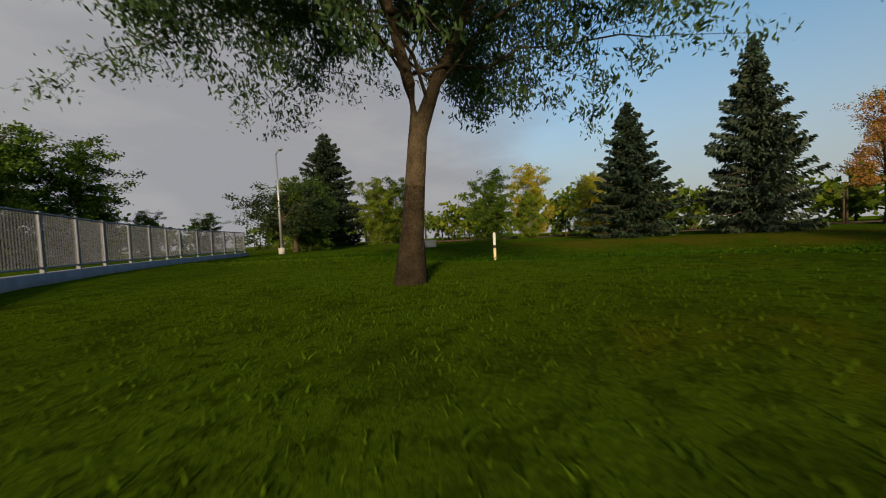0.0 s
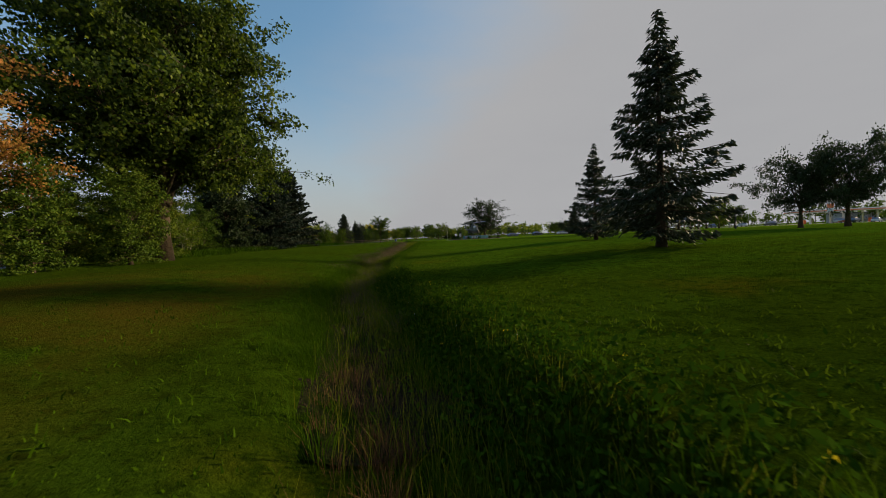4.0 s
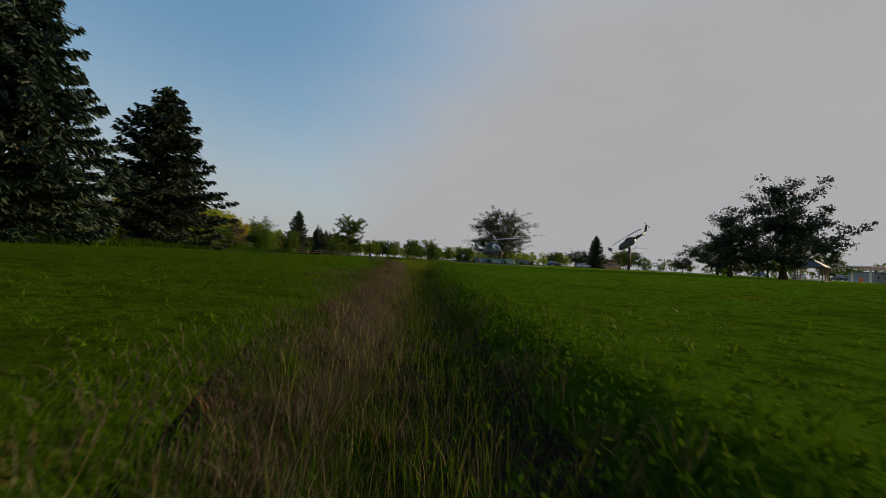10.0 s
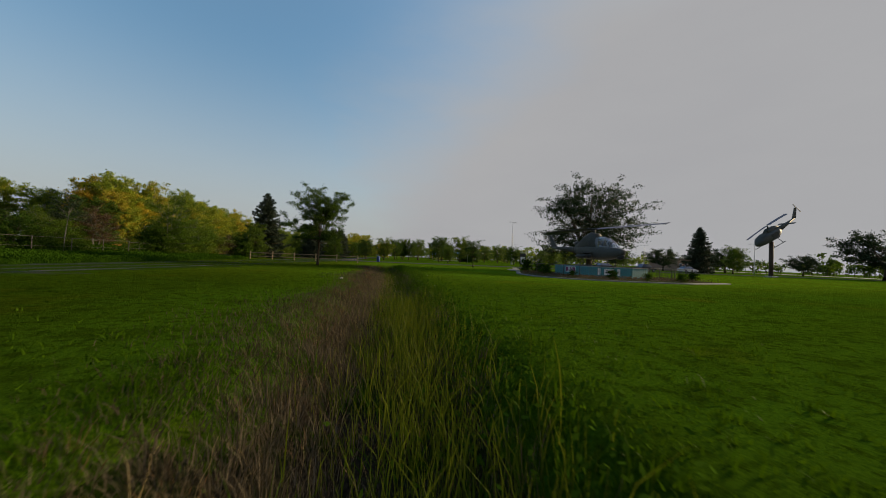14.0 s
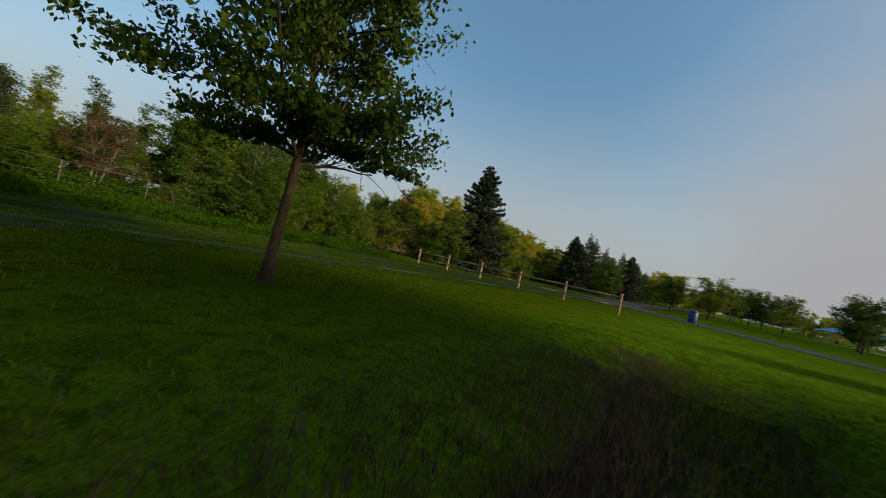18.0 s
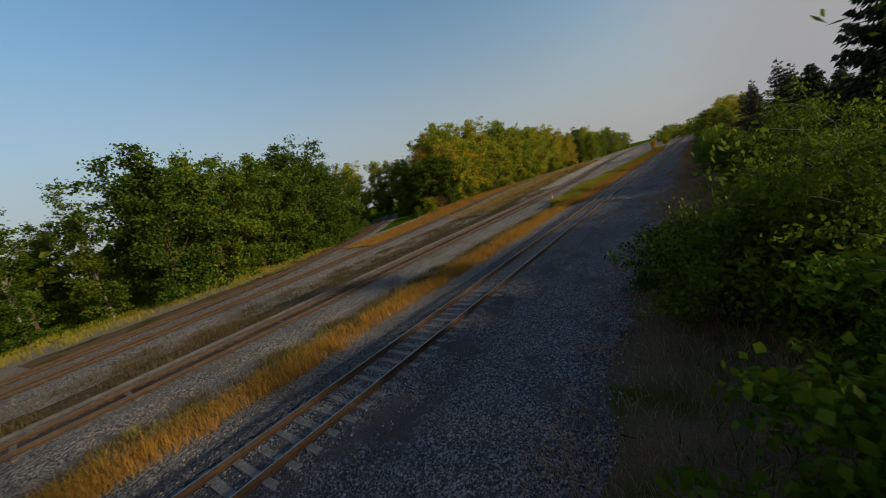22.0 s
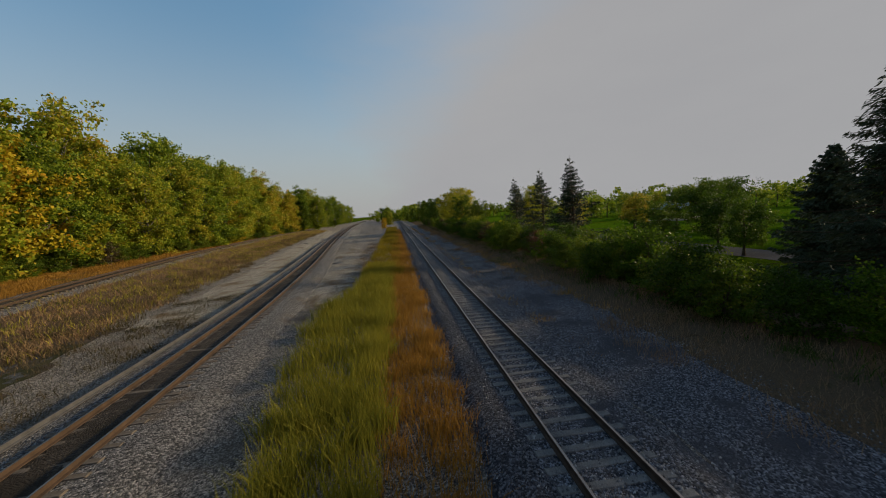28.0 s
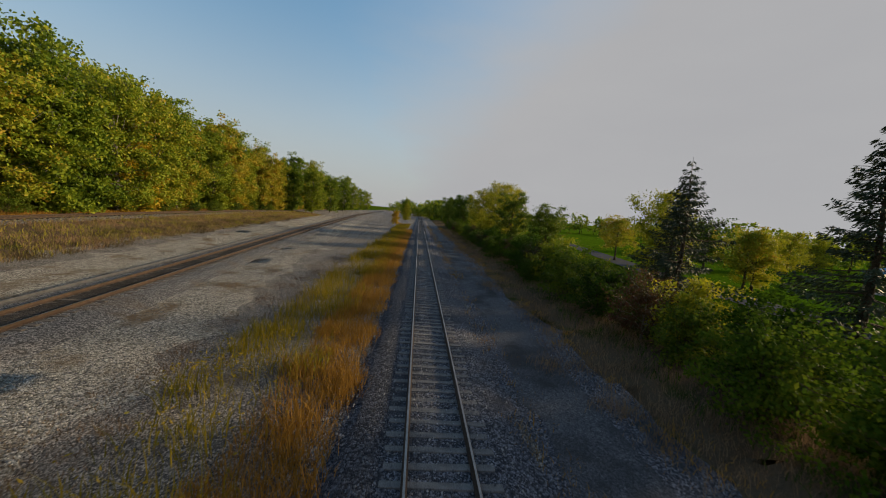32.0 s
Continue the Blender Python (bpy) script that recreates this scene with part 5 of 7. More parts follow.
# the wood across the tracks
rng = np.random.default_rng(5)
for row, (dx, n) in enumerate(((0, 44), (5.5, 32), (12, 24))):
    y = 195.0 + row * 2
    for i in range(n):
        x = -48.2 - dx + rng.normal() * 1.6 - 0.012 * max(0, y - 260)
        k = rng.random()
        kind = wood_d if y < 199 and k > 0.3 else wood_c if k < (0.3 if y < 235 else 0.2) else wood_b if k < 0.62 else wood_a
        kind.at(x, y, (0.85 if y < 203 else 1.0) * rng.uniform(0.78, 1.36) * (1.0 + 0.08 * row), sink=0.1)
        y += rng.uniform(3.2, 5.2) * (1 + max(0, y - 250) / 160)
for x, y, s in ((-50.0, 114.5, 1.1), (-48.6, 120.6, 1.12), (-49.8, 127.5, 1.04)):
    poplar.at(x, y, s)
rng = np.random.default_rng(6)
for i, (x, y) in enumerate([(-46, 134), (-49, 141), (-50, 147), (-52, 153), (-54, 160), (-58, 167), (-63, 174), (-52, 136), (-57, 143), (-60, 152), (-66, 162), (-72, 172), (-80, 182), (-47.5, 109), (-46.5, 101), (-48, 92), (-47, 82), (-49, 70), (-60, 125), (-62, 108), (-72, 140)]):
    wood_d.at(x, y, rng.uniform(0.95, 1.25) * (1.12 if 130 < y < 165 else 0.74 if y < 130 else 1.0))
for i, (x, y) in enumerate([(-58, 201), (-66, 209), (-78, 217), (-88, 216), (-96, 208), (-104, 197), (-96, 190), (-86, 200)]):
    (wood_a if i % 2 else wood_d).at(x, y, 0.8 if i < 2 else 1.15)
rng = np.random.default_rng(8)
for i in range(30):
    bush_a.at(-45.6 + rng.normal() * 0.6, 186 + i * 5.0 + rng.normal(), rng.uniform(0.6, 1.0), label="low green shrub at the foot of the wood")
bush_r.at(-44.5, 222, 0.95, label="low shrub with orange-red leaves at the wood's edge")
bush_r.at(-44.6, 192, 0.9)
bush_c.at(-44.8, 188, 1.0)
for y in (330, 360, 395, 430, 470, 520):
    wood_a.at(-38 - (y - 330) * 0.05, y, 0.9)
wood_b.at(-8.5, 420, 0.75)
wood_b.at(-7, 380, 0.5)
wood_c.at(-9, 330, 0.34)
for x, y, s in ((16, 560, 1.0), (14, 620, 1.0), (15, 690, 1.1), (13, 770, 1.1), (-14, 520, 0.8), (-18, 600, 1.0), (-14, 700, 1.1), (-10, 800, 1.0)):
    wood_d.at(x, y, s)


def tree_belt(name, line, count, height, foliage, label, seed):
    """A far belt of trees: trunks and lumpy leafy crowns of uneven height, joined."""
    rng = np.random.default_rng(seed)
    p = np.array(line, float)
    s = np.r_[0, np.cumsum(np.hypot(*np.diff(p, axis=0).T))]
    t = np.sort(rng.uniform(0, s[-1], count))
    cx = np.interp(t, s, p[:, 0]) + rng.normal(size=count) * 7
    cy = np.interp(t, s, p[:, 1]) + rng.normal(size=count) * 7
    hh = height * rng.uniform(0.55, 1.2, count)
    q = []
    trunks = Shape()
    for x, y, h in zip(cx, cy, hh):
        base = gz(x, y) - 0.3
        lumps = rng.normal(size=(9, 3)) * np.array([0.26 * h, 0.26 * h, 0.20 * h]) + np.array([x, y, base + 0.55 * h])
        w = rng.integers(0, 9, 190)
        c = lumps[w] + rng.normal(size=(190, 3)) * 0.085 * h
        c[:, 2] = np.clip(c[:, 2], base + 0.2, base + 1.08 * h)
        q.append(leaf_quads(rng, c, 0.12 * h, 0.09 * h))
        trunks.tube([(x, y, base), (x + 0.2, y, base + h * 0.6)], [0.022 * h, 0.012 * h], 4, False)
    t = thing(name, pose(0, 0, 0), label, "trees", kind="stuff")
    o = part("crowns", quads_mesh("crowns", np.concatenate(q), foliage), t)
    o["kind"] = "stuff"
    o = part("trunks", trunks.mesh("trunks", M["bark"]), t)
    o["kind"] = "stuff"


tree_belt("northern_tree_belt", [(-20, 560), (20, 430), (90, 400), (160, 370), (250, 330)], 130, 11, L["wood"], "far line of green and golden trees closing the park", 301)
tree_belt("eastern_tree_belt", [(250, 330), (290, 220), (300, 100), (280, 0), (240, -90)], 120, 10, L["green"], "far dark trees beyond the street", 302)
tree_belt("southern_tree_belt", [(240, -90), (160, -130), (80, -125), (10, -105), (-60, -90)], 110, 10, L["green"], "far trees behind the railing", 303)
tree_belt("western_tree_belt", [(-60, -90), (-62, -20), (-58, 60), (-66, 110), (-84, 150), (-110, 190), (-100, 260), (-80, 360)], 150, 13, L["green"], "woods on the far side of the rail yard", 304)
tree_belt("park_copse", [(60, 285), (95, 280), (130, 262), (165, 240)], 45, 8, L["wood"], "mixed trees at the far end of the park", 305)

# ---- grasses and weeds ----
def tufts(name, seed, cx, cy, per, height, width, mat, radius, fan, label, category="grass"):
    """Grass in tufts: each one a sheaf of narrow blades that fan out from its foot, tufts of uneven height."""
    r = np.random.default_rng(seed)
    k = len(cx)
    w = np.repeat(np.arange(k), r.integers(max(2, per // 2), per * 3 // 2, k))
    m_ = len(w)
    ox, oy = r.normal(size=m_) * radius, r.normal(size=m_) * radius
    tall = (np.broadcast_to(height, k) * r.uniform(0.55, 1.4, k))[w]
    blow = r.normal(size=(k, 2)) * 0.12
    return blades(name, seed + 500, cx[w] + ox, cy[w] + oy, tall, width, mat, 0.16, label, category, (ox / radius * fan + blow[w, 0], oy / radius * fan + blow[w, 1]))


rng = np.random.default_rng(91)
k = 2900
yy = np.where(rng.random(k) < 0.06, rng.uniform(16, 38, k), rng.uniform(38, 121, k))
bank = rng.random(k)
off = np.where(bank < 0.62, -0.95 + rng.normal(size=k) * 0.42, np.where(bank < 0.86, 0.72 + rng.normal(size=k) * 0.25, rng.normal(size=k) * 0.3))
off = np.clip(np.where(yy < 38, rng.normal(size=k) * 0.36 - 0.1, off), -2.2, 1.2)
tufts("ditch_dry_tufts", 1, ditch_x(yy) + off, yy, 32, np.where(yy < 38, 0.34, 0.15 + 0.17 * np.exp(-((np.abs(off) - 0.85) / 0.4) ** 2)), 0.006, L["reed"], 0.085, 0.30, "tufts of tall dry purple-brown grass lining the ditch")
k = 700
yy = rng.uniform(36, 122, k)
off = -0.9 + rng.normal(size=k) * 0.6
tufts("ditch_rusty_weeds", 2, ditch_x(yy) + off, yy, 26, 0.17, 0.006, L["rust_weed"], 0.10, 0.35, "rust-brown withered weeds on the ditch's bank", "weeds")
k = 1500
yy = np.where(rng.random(k) < 0.65, rng.uniform(-5, 48, k), rng.uniform(48, 121, k))
off = 0.5 + rng.normal(size=k) * 0.8
tufts("ditch_green_tufts", 3, ditch_x(yy) + np.clip(off, -2.0, 2.1), yy, 30, 0.26, 0.011, L["grass"], 0.10, 0.4, "dark green grass tufts and weeds in the ditch")
k = 1900
yy = rng.uniform(14, 50, k)
tufts("ditch_rim_grass", 35, ditch_x(yy) - 1.15 + rng.normal(size=k) * 0.34, yy, 40, 0.15, 0.006, L["grass"], 0.14, 0.5, "soft green grass hanging over the ditch's rim")
k = 800
yy = rng.uniform(46, 84, k)
tufts("ditch_rim_grass", 40, ditch_x(yy) - 2.15 + rng.normal(size=k) * 0.2, yy, 34, 0.11, 0.006, L["grass"], 0.14, 0.5, "soft green grass hanging over the ditch's rim")
n = 7000
yy = rng.uniform(66, 92, n)
blades("ditch_sedge", 41, ditch_x(yy) + 0.35 + rng.normal(size=n) * 0.4, yy, 0.6, 0.011, L["blade_bright"], 0.25, "long yellow-green sedge leaves in the ditch")
n = 15000
yy = rng.uniform(2, 122, n)
blades("ditch_tall_grass", 18, ditch_x(yy) + rng.normal(size=n) * 0.6 + 0.1, yy, 0.42, 0.007, L["blade_bright"], 0.18, "tall upright yellow-green grass in the ditch")
n = 9000
yy = rng.uniform(6, 45, n)
blades("ditch_fresh_grass", 29, ditch_x(yy) + np.clip(rng.normal(size=n), -2, 2) * 0.6 + 0.35, yy, 0.36, 0.009, L["blade_bright"], 0.25, "fresh yellow-green grass standing in the ditch")
n = 7000
yy = rng.uniform(42, 121, n)
blades("ditch_pale_grass", 28, ditch_x(yy) + np.clip(rng.normal(size=n), -2, 2) * 0.6 - 0.35, yy, 0.36, 0.005, L["pale"], 0.25, "pale dead grass stalks in the ditch")
n = 120000
yy = rng.uniform(-16, 124, n)
side = rng.choice([-1, 1, 1], n)
xx = ditch_x(yy) + side * (1.2 + np.abs(rng.normal(size=n)) * 2.6)
tuft = np.sin(xx * 5.1 + 2 * np.sin(yy * 1.7)) * np.sin(yy * 4.3 + 2 * np.sin(xx * 1.3)) + 0.5 * np.sin(xx * 11.0) * np.sin(yy * 9.0)
high = 0.04 + 0.08 * np.clip(tuft, 0, 1)
# brightened and plain copies of one grass, shared out by how light the lawn looks
for seed, east, mat, words in ((3, True, L["mown"], "short mown lawn grass beside the ditch"), (33, False, L["grass"], "short dark lawn grass on the scrub's side of the ditch")):
    k = ((side > 0) & ((yy < 54) | (yy > 98))) == east
    blades("lawn_grass", seed, xx[k], yy[k], high[k], 0.018, mat, 0.5, words)
n = 42000
a = rng.random(n)
cx = np.interp(a, [0, 0.35, 0.7, 1], [53, 46, 40, 35])
cy = np.interp(a, [0, 0.35, 0.7, 1], [4, 1, -1.5, 1])
blades("lawn_tufts", 4, cx + rng.normal(size=n) * 3.2, cy + rng.normal(size=n) * 3.2, 0.06, 0.014, L["mown"], 0.5, "short mown grass under the locust")
n = 26000
a = rng.random(n)
blades("verge_grass", 5, np.interp(a, [0, 1], [36, 14]) + rng.normal(size=n) * 0.9, np.interp(a, [0, 0.5, 1], [114, 119, 119]) + rng.normal(size=n) * 3.5, 0.085, 0.016, L["mown"], 0.5, "rough lawn grass beside the gravel track")
x, y = clumped(rng, 70000, 15.0, 25.0, 106, 132, 1.1, 0.6)
blades("track_grass", 34, x, y, 0.075, 0.010, L["mown"], 0.5, "low grass growing through the gravel track")
x, y = clumped(rng, 26000, 10.5, 18.0, 96, 131, 0.9)
blades("fence_weeds", 6, x, y, 0.32, 0.02, L["weed"], 0.6, "rank green weeds along the wire fence", "weeds")
n = 84000
yy = rng.uniform(30, 119, n)
out = np.clip(np.abs(rng.normal(size=n)), 0, 2.6)
keep = rng.random(n) < np.interp(yy, [30, 55], [0.1, 1.0]) * (1 - 0.25 * out)
out, yy = out[keep], yy[keep]
blades("ditch_bank_dry", 27, ditch_x(yy) - 0.9 - out * (1.0 + 0.3 * np.sin(yy * 0.45)), yy, 0.10 + 0.12 * np.exp(-out), 0.008, L["reed"], 0.5, "low dry brown grass on the ditch's bank")
x, y = clumped(rng, 9000, 10.0, 15.5, 36, 96, 1.2)
blades("hedge_foot_weeds", 7, x, y, 0.55, 0.04, L["grass"], 0.5, "green weeds at the foot of the hedge", "weeds")
x, y = clumped(rng, 26000, -7.0, -4.9, 112, 168, 0.7, 0.7)
blades("dark_strip_weeds", 37, x, y, 0.42, 0.016, L["ditch"], 0.4, "dark olive and brown weeds between the tracks", "weeds")
x, y = clumped(rng, 5000, -6.6, -4.9, 112, 168, 0.8, 0.95)
blades("green_strip_weeds", 38, x, y, 0.5, 0.018, L["rod"], 0.35, "yellow-green weeds in tufts between the tracks", "weeds")
x, y = clumped(rng, 30000, -5.6, -3.8, 112, 168, 0.6, 0.5)
blades("straw_strip", 8, x, y, 0.5, 0.016, L["straw"], 0.35, "orange-brown dry grass between the tracks")
x, y = clumped(rng, 70000, -4.8, -2.5, 163, 300, 0.7, 0.55)
blades("straw_margin", 9, x, y, 0.55, 0.018, L["straw"], 0.35, "orange-brown dry grass along the straight track")
x, y = clumped(rng, 40000, -7.4, -4.7, 165, 206, 0.6, 0.6)
x = np.where(x < -6.0, x - 1.3 * sstep(172, 181, y) * (1 - sstep(188, 196, y)) * (-6.0 - x) / 1.4, x)
blades("green_strip", 10, x, y, 0.85, 0.02, L["rod"], 0.3, "tall yellow-green weeds between the tracks", "weeds")
x, y = clumped(rng, 15000, -9.6, -6.6, 190, 246, 0.9, 0.7)
blades("brown_margin", 39, x, y, 0.16, 0.014, L["brown"], 0.5, "low brown grass and dirt beside the weeds between the tracks")
x, y = clumped(rng, 20000, -7.2, -4.0, 200, 330, 1.2, 0.85)
blades("goldenrod_strip", 11, x, y, 0.8, 0.024, L["goldrod"], 0.3, "golden weeds in tufts between the tracks", "weeds")
x, y = clumped(rng, 90000, 0.0, 1.0, 116, 320, 0.8, 0.45)
x = 10.3 - 4.6 * np.clip(x, 0, 1) ** 1.9 + rng.normal(size=len(x)) * 0.35 + 0.5 * np.sin(y * 0.31) + 0.4 * np.sin(y * 0.83)
blades("brown_verge", 12, x, y, 0.4, 0.014, L["brown"], 0.4, "low brown grass on the verge before the hedge")
x, y = clumped(rng, 9000, 8.3, 10.8, 108, 330, 0.8, 0.6)
blades("green_verge", 13, x, y, 0.5, 0.024, L["weed"], 0.4, "green weeds at the hedge's foot", "weeds")
x, y = clumped(rng, 2600, 2.3, 3.5, 178, 300, 0.8, 0.97)
blades("road_edge_grass", 14, x, y, 0.2, 0.014, L["straw"], 0.4, "tufts of dry grass along the road's edge")
x, y = clumped(rng, 44000, -2.6, 2.6, 116, 300, 1.3, 0.8)
x = x + 0.5 * (np.interp(y, [p[1] for p in B_LINE], [p[0] for p in B_LINE]) + np.interp(y, [p[1] for p in C_LINE], [p[0] for p in C_LINE])) - 0.4
blades("yard_weeds", 15, x, y, 0.40, 0.022, L["ditch"], 0.4, "dry weeds and grass among the gravel", "weeds")
x, y = clumped(rng, 26000, -2.6, 2.0, 118, 198, 1.0, 0.8)
x = x + np.interp(y, [p[1] for p in B_LINE], [p[0] for p in B_LINE]) - 4.6
blades("earth_weeds", 36, x, y, 0.26, 0.016, L["ditch"], 0.45, "low brown and olive weeds on the bare earth", "weeds")
x, y = clumped(rng, 72000, -9.4, -0.4, 154, 320, 1.2, 0.6)
x = x + np.interp(y, [p[1] for p in C_LINE], [p[0] for p in C_LINE]) - 1.6 + 1.0
blades("wood_margin_grass", 16, x - 1.0, y, 0.5, 0.03, L["straw"], 0.4, "orange-brown grass along the foot of the wood")
x, y = clumped(rng, 12000, -49, -36, 95, 165, 1.3, 0.5)
keep = x < np.interp(y, [95, 132, 145, 158, 165], [-33, -34.5, -38, -46, -51]) + 1.0
blades("spur_margin_grass", 17, x[keep] - 1.5, y[keep], 0.6, 0.03, L["rod"], 0.4, "tall green and straw-coloured grass beside the spur")
for kind, seed, count, tall, tint, words in (("weed_band_pale", 19, 52000, 0.36, "brown", "pale dry grass and weeds between the curving tracks"), ("weed_band_green", 26, 14000, 0.5, "rod", "yellow-green weeds in tufts between the curving tracks")):
    share, y = clumped(rng, count, 0.0, 14.0, 172, 330, 1.3, 0.75)
    y = np.clip(y + rng.normal(size=count) * 0.5, 170, 332)
    share = 0.42 + 0.55 * share / 14.0
    xb, xc = np.interp(y, [p[1] for p in B_LINE], [p[0] for p in B_LINE]), np.interp(y, [p[1] for p in C_LINE], [p[0] for p in C_LINE])
    blades(kind, seed, xb + (xc - xb) * share, y, tall, 0.035, L[tint], 0.4, words, "weeds")
x, y = clumped(rng, 9000, 2.2, 3.3, 183, 330, 0.8, 0.98)
blades("shoulder_straw", 20, x + 4.1 * (rng.random(len(x)) < 0.65), y, 0.28, 0.02, L["straw"], 0.4, "orange-brown tufts on the gravel shoulder")
def leafy(name, seed, xs, ys, top, leaf, wide, mat, label):
    """Low broad-leaved weeds as one mesh of small leaves."""
    rng = np.random.default_rng(seed)
    z = ground_z(xs, ys) + top * rng.beta(1.6, 1.4, len(xs)) + 0.02
    q = leaf_quads(rng, np.stack([xs, ys, z], 1), leaf, wide, -0.25, 0.9, np.zeros((len(xs), 3)) + 0.01)
    tagged(new(name, quads_mesh(name, q, mat)), label, "weeds", kind="stuff")


n = 34000
yy = rng.uniform(-4, 120, n)
leafy("ditch_weeds", 21, ditch_x(yy) + 1.0 + rng.normal(size=n) * 0.5, yy, 0.34, 0.075, 0.034, L["weed"], "dark leafy weeds on the ditch's far bank")
x, y = clumped(rng, 16000, -7.4, -3.8, 196, 300, 1.3, 0.85)
leafy("strip_leaves", 25, x, y, 0.85, 0.13, 0.04, L["goldrod"], "golden leafy weeds in tufts between the tracks")
n = 13000
yy = rng.uniform(1, 27, n)
leafy("ditch_broad_weeds", 30, ditch_x(yy) + 0.5 + np.abs(rng.normal(size=n)) * np.interp(yy, [1, 10, 27], [1.5, 1.1, 0.5]), yy, 0.24, 0.11, 0.055, L["weed"], "dark broad-leaved weeds spilling over the ditch's bank")
k = 120
yy = rng.uniform(3, 15, k)
tufts("ditch_rusty_stand", 31, ditch_x(yy) - 0.5 + rng.normal(size=k) * 0.25, yy, 40, 0.3, 0.004, L["rust_weed"], 0.07, 0.2, "stand of rust-brown withered stalks at the ditch", "weeds")
n = 9000
leafy("lawn_weeds", 22, 36.5 + rng.normal(size=n) * 2.2, 1.5 + rng.normal(size=n) * 3.5, 0.12, 0.09, 0.05, L["weed"], "broad-leaved weeds in the rough lawn by the ditch")
x, y = clumped(rng, 60000, 10.8, 17.8, 102, 131, 0.9, 0.85)
leafy("fence_leaves", 23, x, y, 0.45, 0.10, 0.05, L["weed"], "leafy green weeds in front of the wire fence")
x, y = clumped(rng, 12000, 10.4, 12.1, 106, 131, 0.8)
leafy("fence_foot_leaves", 24, x, y, 1.0, 0.13, 0.06, L["weed"], "tall leafy weeds against the wire fence")
n = 26
yy = rng.uniform(-5, 120, n)
b0 = np.stack([ditch_x(yy) + rng.uniform(0.8, 1.7, n), yy, np.zeros(n)], 1)
b0[:, 2] = ground_z(b0[:, 0], b0[:, 1]) + rng.uniform(0.15, 0.35, n)
tagged(new("ditch_blooms", quads_mesh("ditch_blooms", leaf_quads(rng, np.repeat(b0, 3, 0) + rng.normal(size=(3 * n, 3)) * 0.012, 0.014, 0.012), L["bloom"])), "small white wild flowers in the ditch", "flowers", kind="stuff")

n = 16
yy = rng.uniform(2, 28, n)
b0 = np.stack([ditch_x(yy) + rng.uniform(0.5, 1.9, n), yy, np.zeros(n)], 1)
b0[:, 2] = ground_z(b0[:, 0], b0[:, 1]) + rng.uniform(0.2, 0.42, n)
tagged(new("yellow_blooms", quads_mesh("yellow_blooms", leaf_quads(rng, np.repeat(b0, 5, 0) + rng.normal(size=(5 * n, 3)) * 0.015, 0.025, 0.016), L["bloom_yellow"])), "bright yellow wild flowers on the ditch's bank", "flowers", kind="stuff")

# a flowering weed at the brink
t = thing("yellow_flower", pose(34.63, 4.18, gz(34.63, 4.18)), "weed with bright yellow flower heads on the ditch's bank", "flower")
stalk, petals = Shape(), []
rng = np.random.default_rng(405)
for i in range(5):
    a = i * 1.3
    tip = (0.06 * math.cos(a), 0.06 * math.sin(a), 0.26 + 0.05 * math.sin(i * 2.1))
    stalk.tube([(0, 0, -0.02), (tip[0] * 0.4, tip[1] * 0.4, tip[2] * 0.6), tip], [0.004, 0.003, 0.002], 4)
    petals.append(np.array(tip) + rng.normal(size=(26, 3)) * np.array([0.012, 0.012, 0.007]))
part("stem", stalk.mesh("stem", L["weed"]), t)
part("bloom", quads_mesh("bloom", leaf_quads(rng, np.concatenate(petals), 0.022, 0.013), L["bloom_yellow"]), t)

# loose stones on the ballast
rng = np.random.default_rng(55)
n = 190000
band = rng.random(n)
sx = np.where(band < 0.62, np.where(rng.random(n) < 0.45, rng.uniform(2.6, 7.4, n), rng.uniform(-3.0, 2.6, n)), rng.uniform(-15.3, -9.0, n))
sy = 118 + 150 * rng.random(n) ** 1.25
near_rail = np.abs(np.abs(sx) - 0.753) < 0.1
sx[near_rail] += 0.22
inside = np.abs(sx) < 0.7
sz = np.where(np.abs(sx) < 1.75, 0.0, np.where(sx > 2.6, -0.245, np.where(sx > -6, -0.1, -0.05))) + rng.normal(size=n) * 0.008
bx = np.interp(sy, [p[1] for p in B_LINE], [p[0] for p in B_LINE])
fix = band >= 0.62
sx[fix] = (bx + np.where((sy > 190) & (rng.random(n) < 0.5), rng.uniform(2.2, 6.6, n), rng.uniform(-2.2, 2.2, n)))[fix]
wide = fix & (np.abs(sx - bx) > 2.2)
sz[wide] = -0.235 + rng.normal(size=n)[wide] * 0.008
sz += 0.03 * np.clip(sx - 5.0, 0, 2)
ok = ~(fix & (np.abs(np.abs(sx - bx) - 0.753) < 0.1))
ok &= ~((sx > 2.8) & (sy > 200))
sx, sy, sz = sx[ok], sy[ok], sz[ok]
n = len(sx)
dirs = np.array([(1, 0, -0.6), (0, 1, -0.6), (-1, 0, -0.6), (0, -1, -0.6), (0.2, 0.1, 0.9)], float)
rad = rng.uniform(0.016, 0.038, (n, 1, 1)) * rng.uniform(0.65, 1.35, (n, 5, 1))
pts = np.stack([sx, sy, sz + 0.0], 1)[:, None] + dirs[None] * rad * np.array([1, 1, 0.75])
tri = np.array([(0, 1, 4), (1, 2, 4), (2, 3, 4), (3, 0, 4)])
loops = (np.arange(n)[:, None, None] * 5 + tri[None]).ravel()
me = bpy.data.meshes.new("ballast_stones")
me.vertices.add(5 * n)
me.vertices.foreach_set("co", pts.astype(np.float32).ravel())
me.loops.add(len(loops))
me.loops.foreach_set("vertex_index", loops.astype(np.int32))
me.polygons.add(4 * n)
me.polygons.foreach_set("loop_start", np.arange(0, 12 * n, 3, dtype=np.int32))
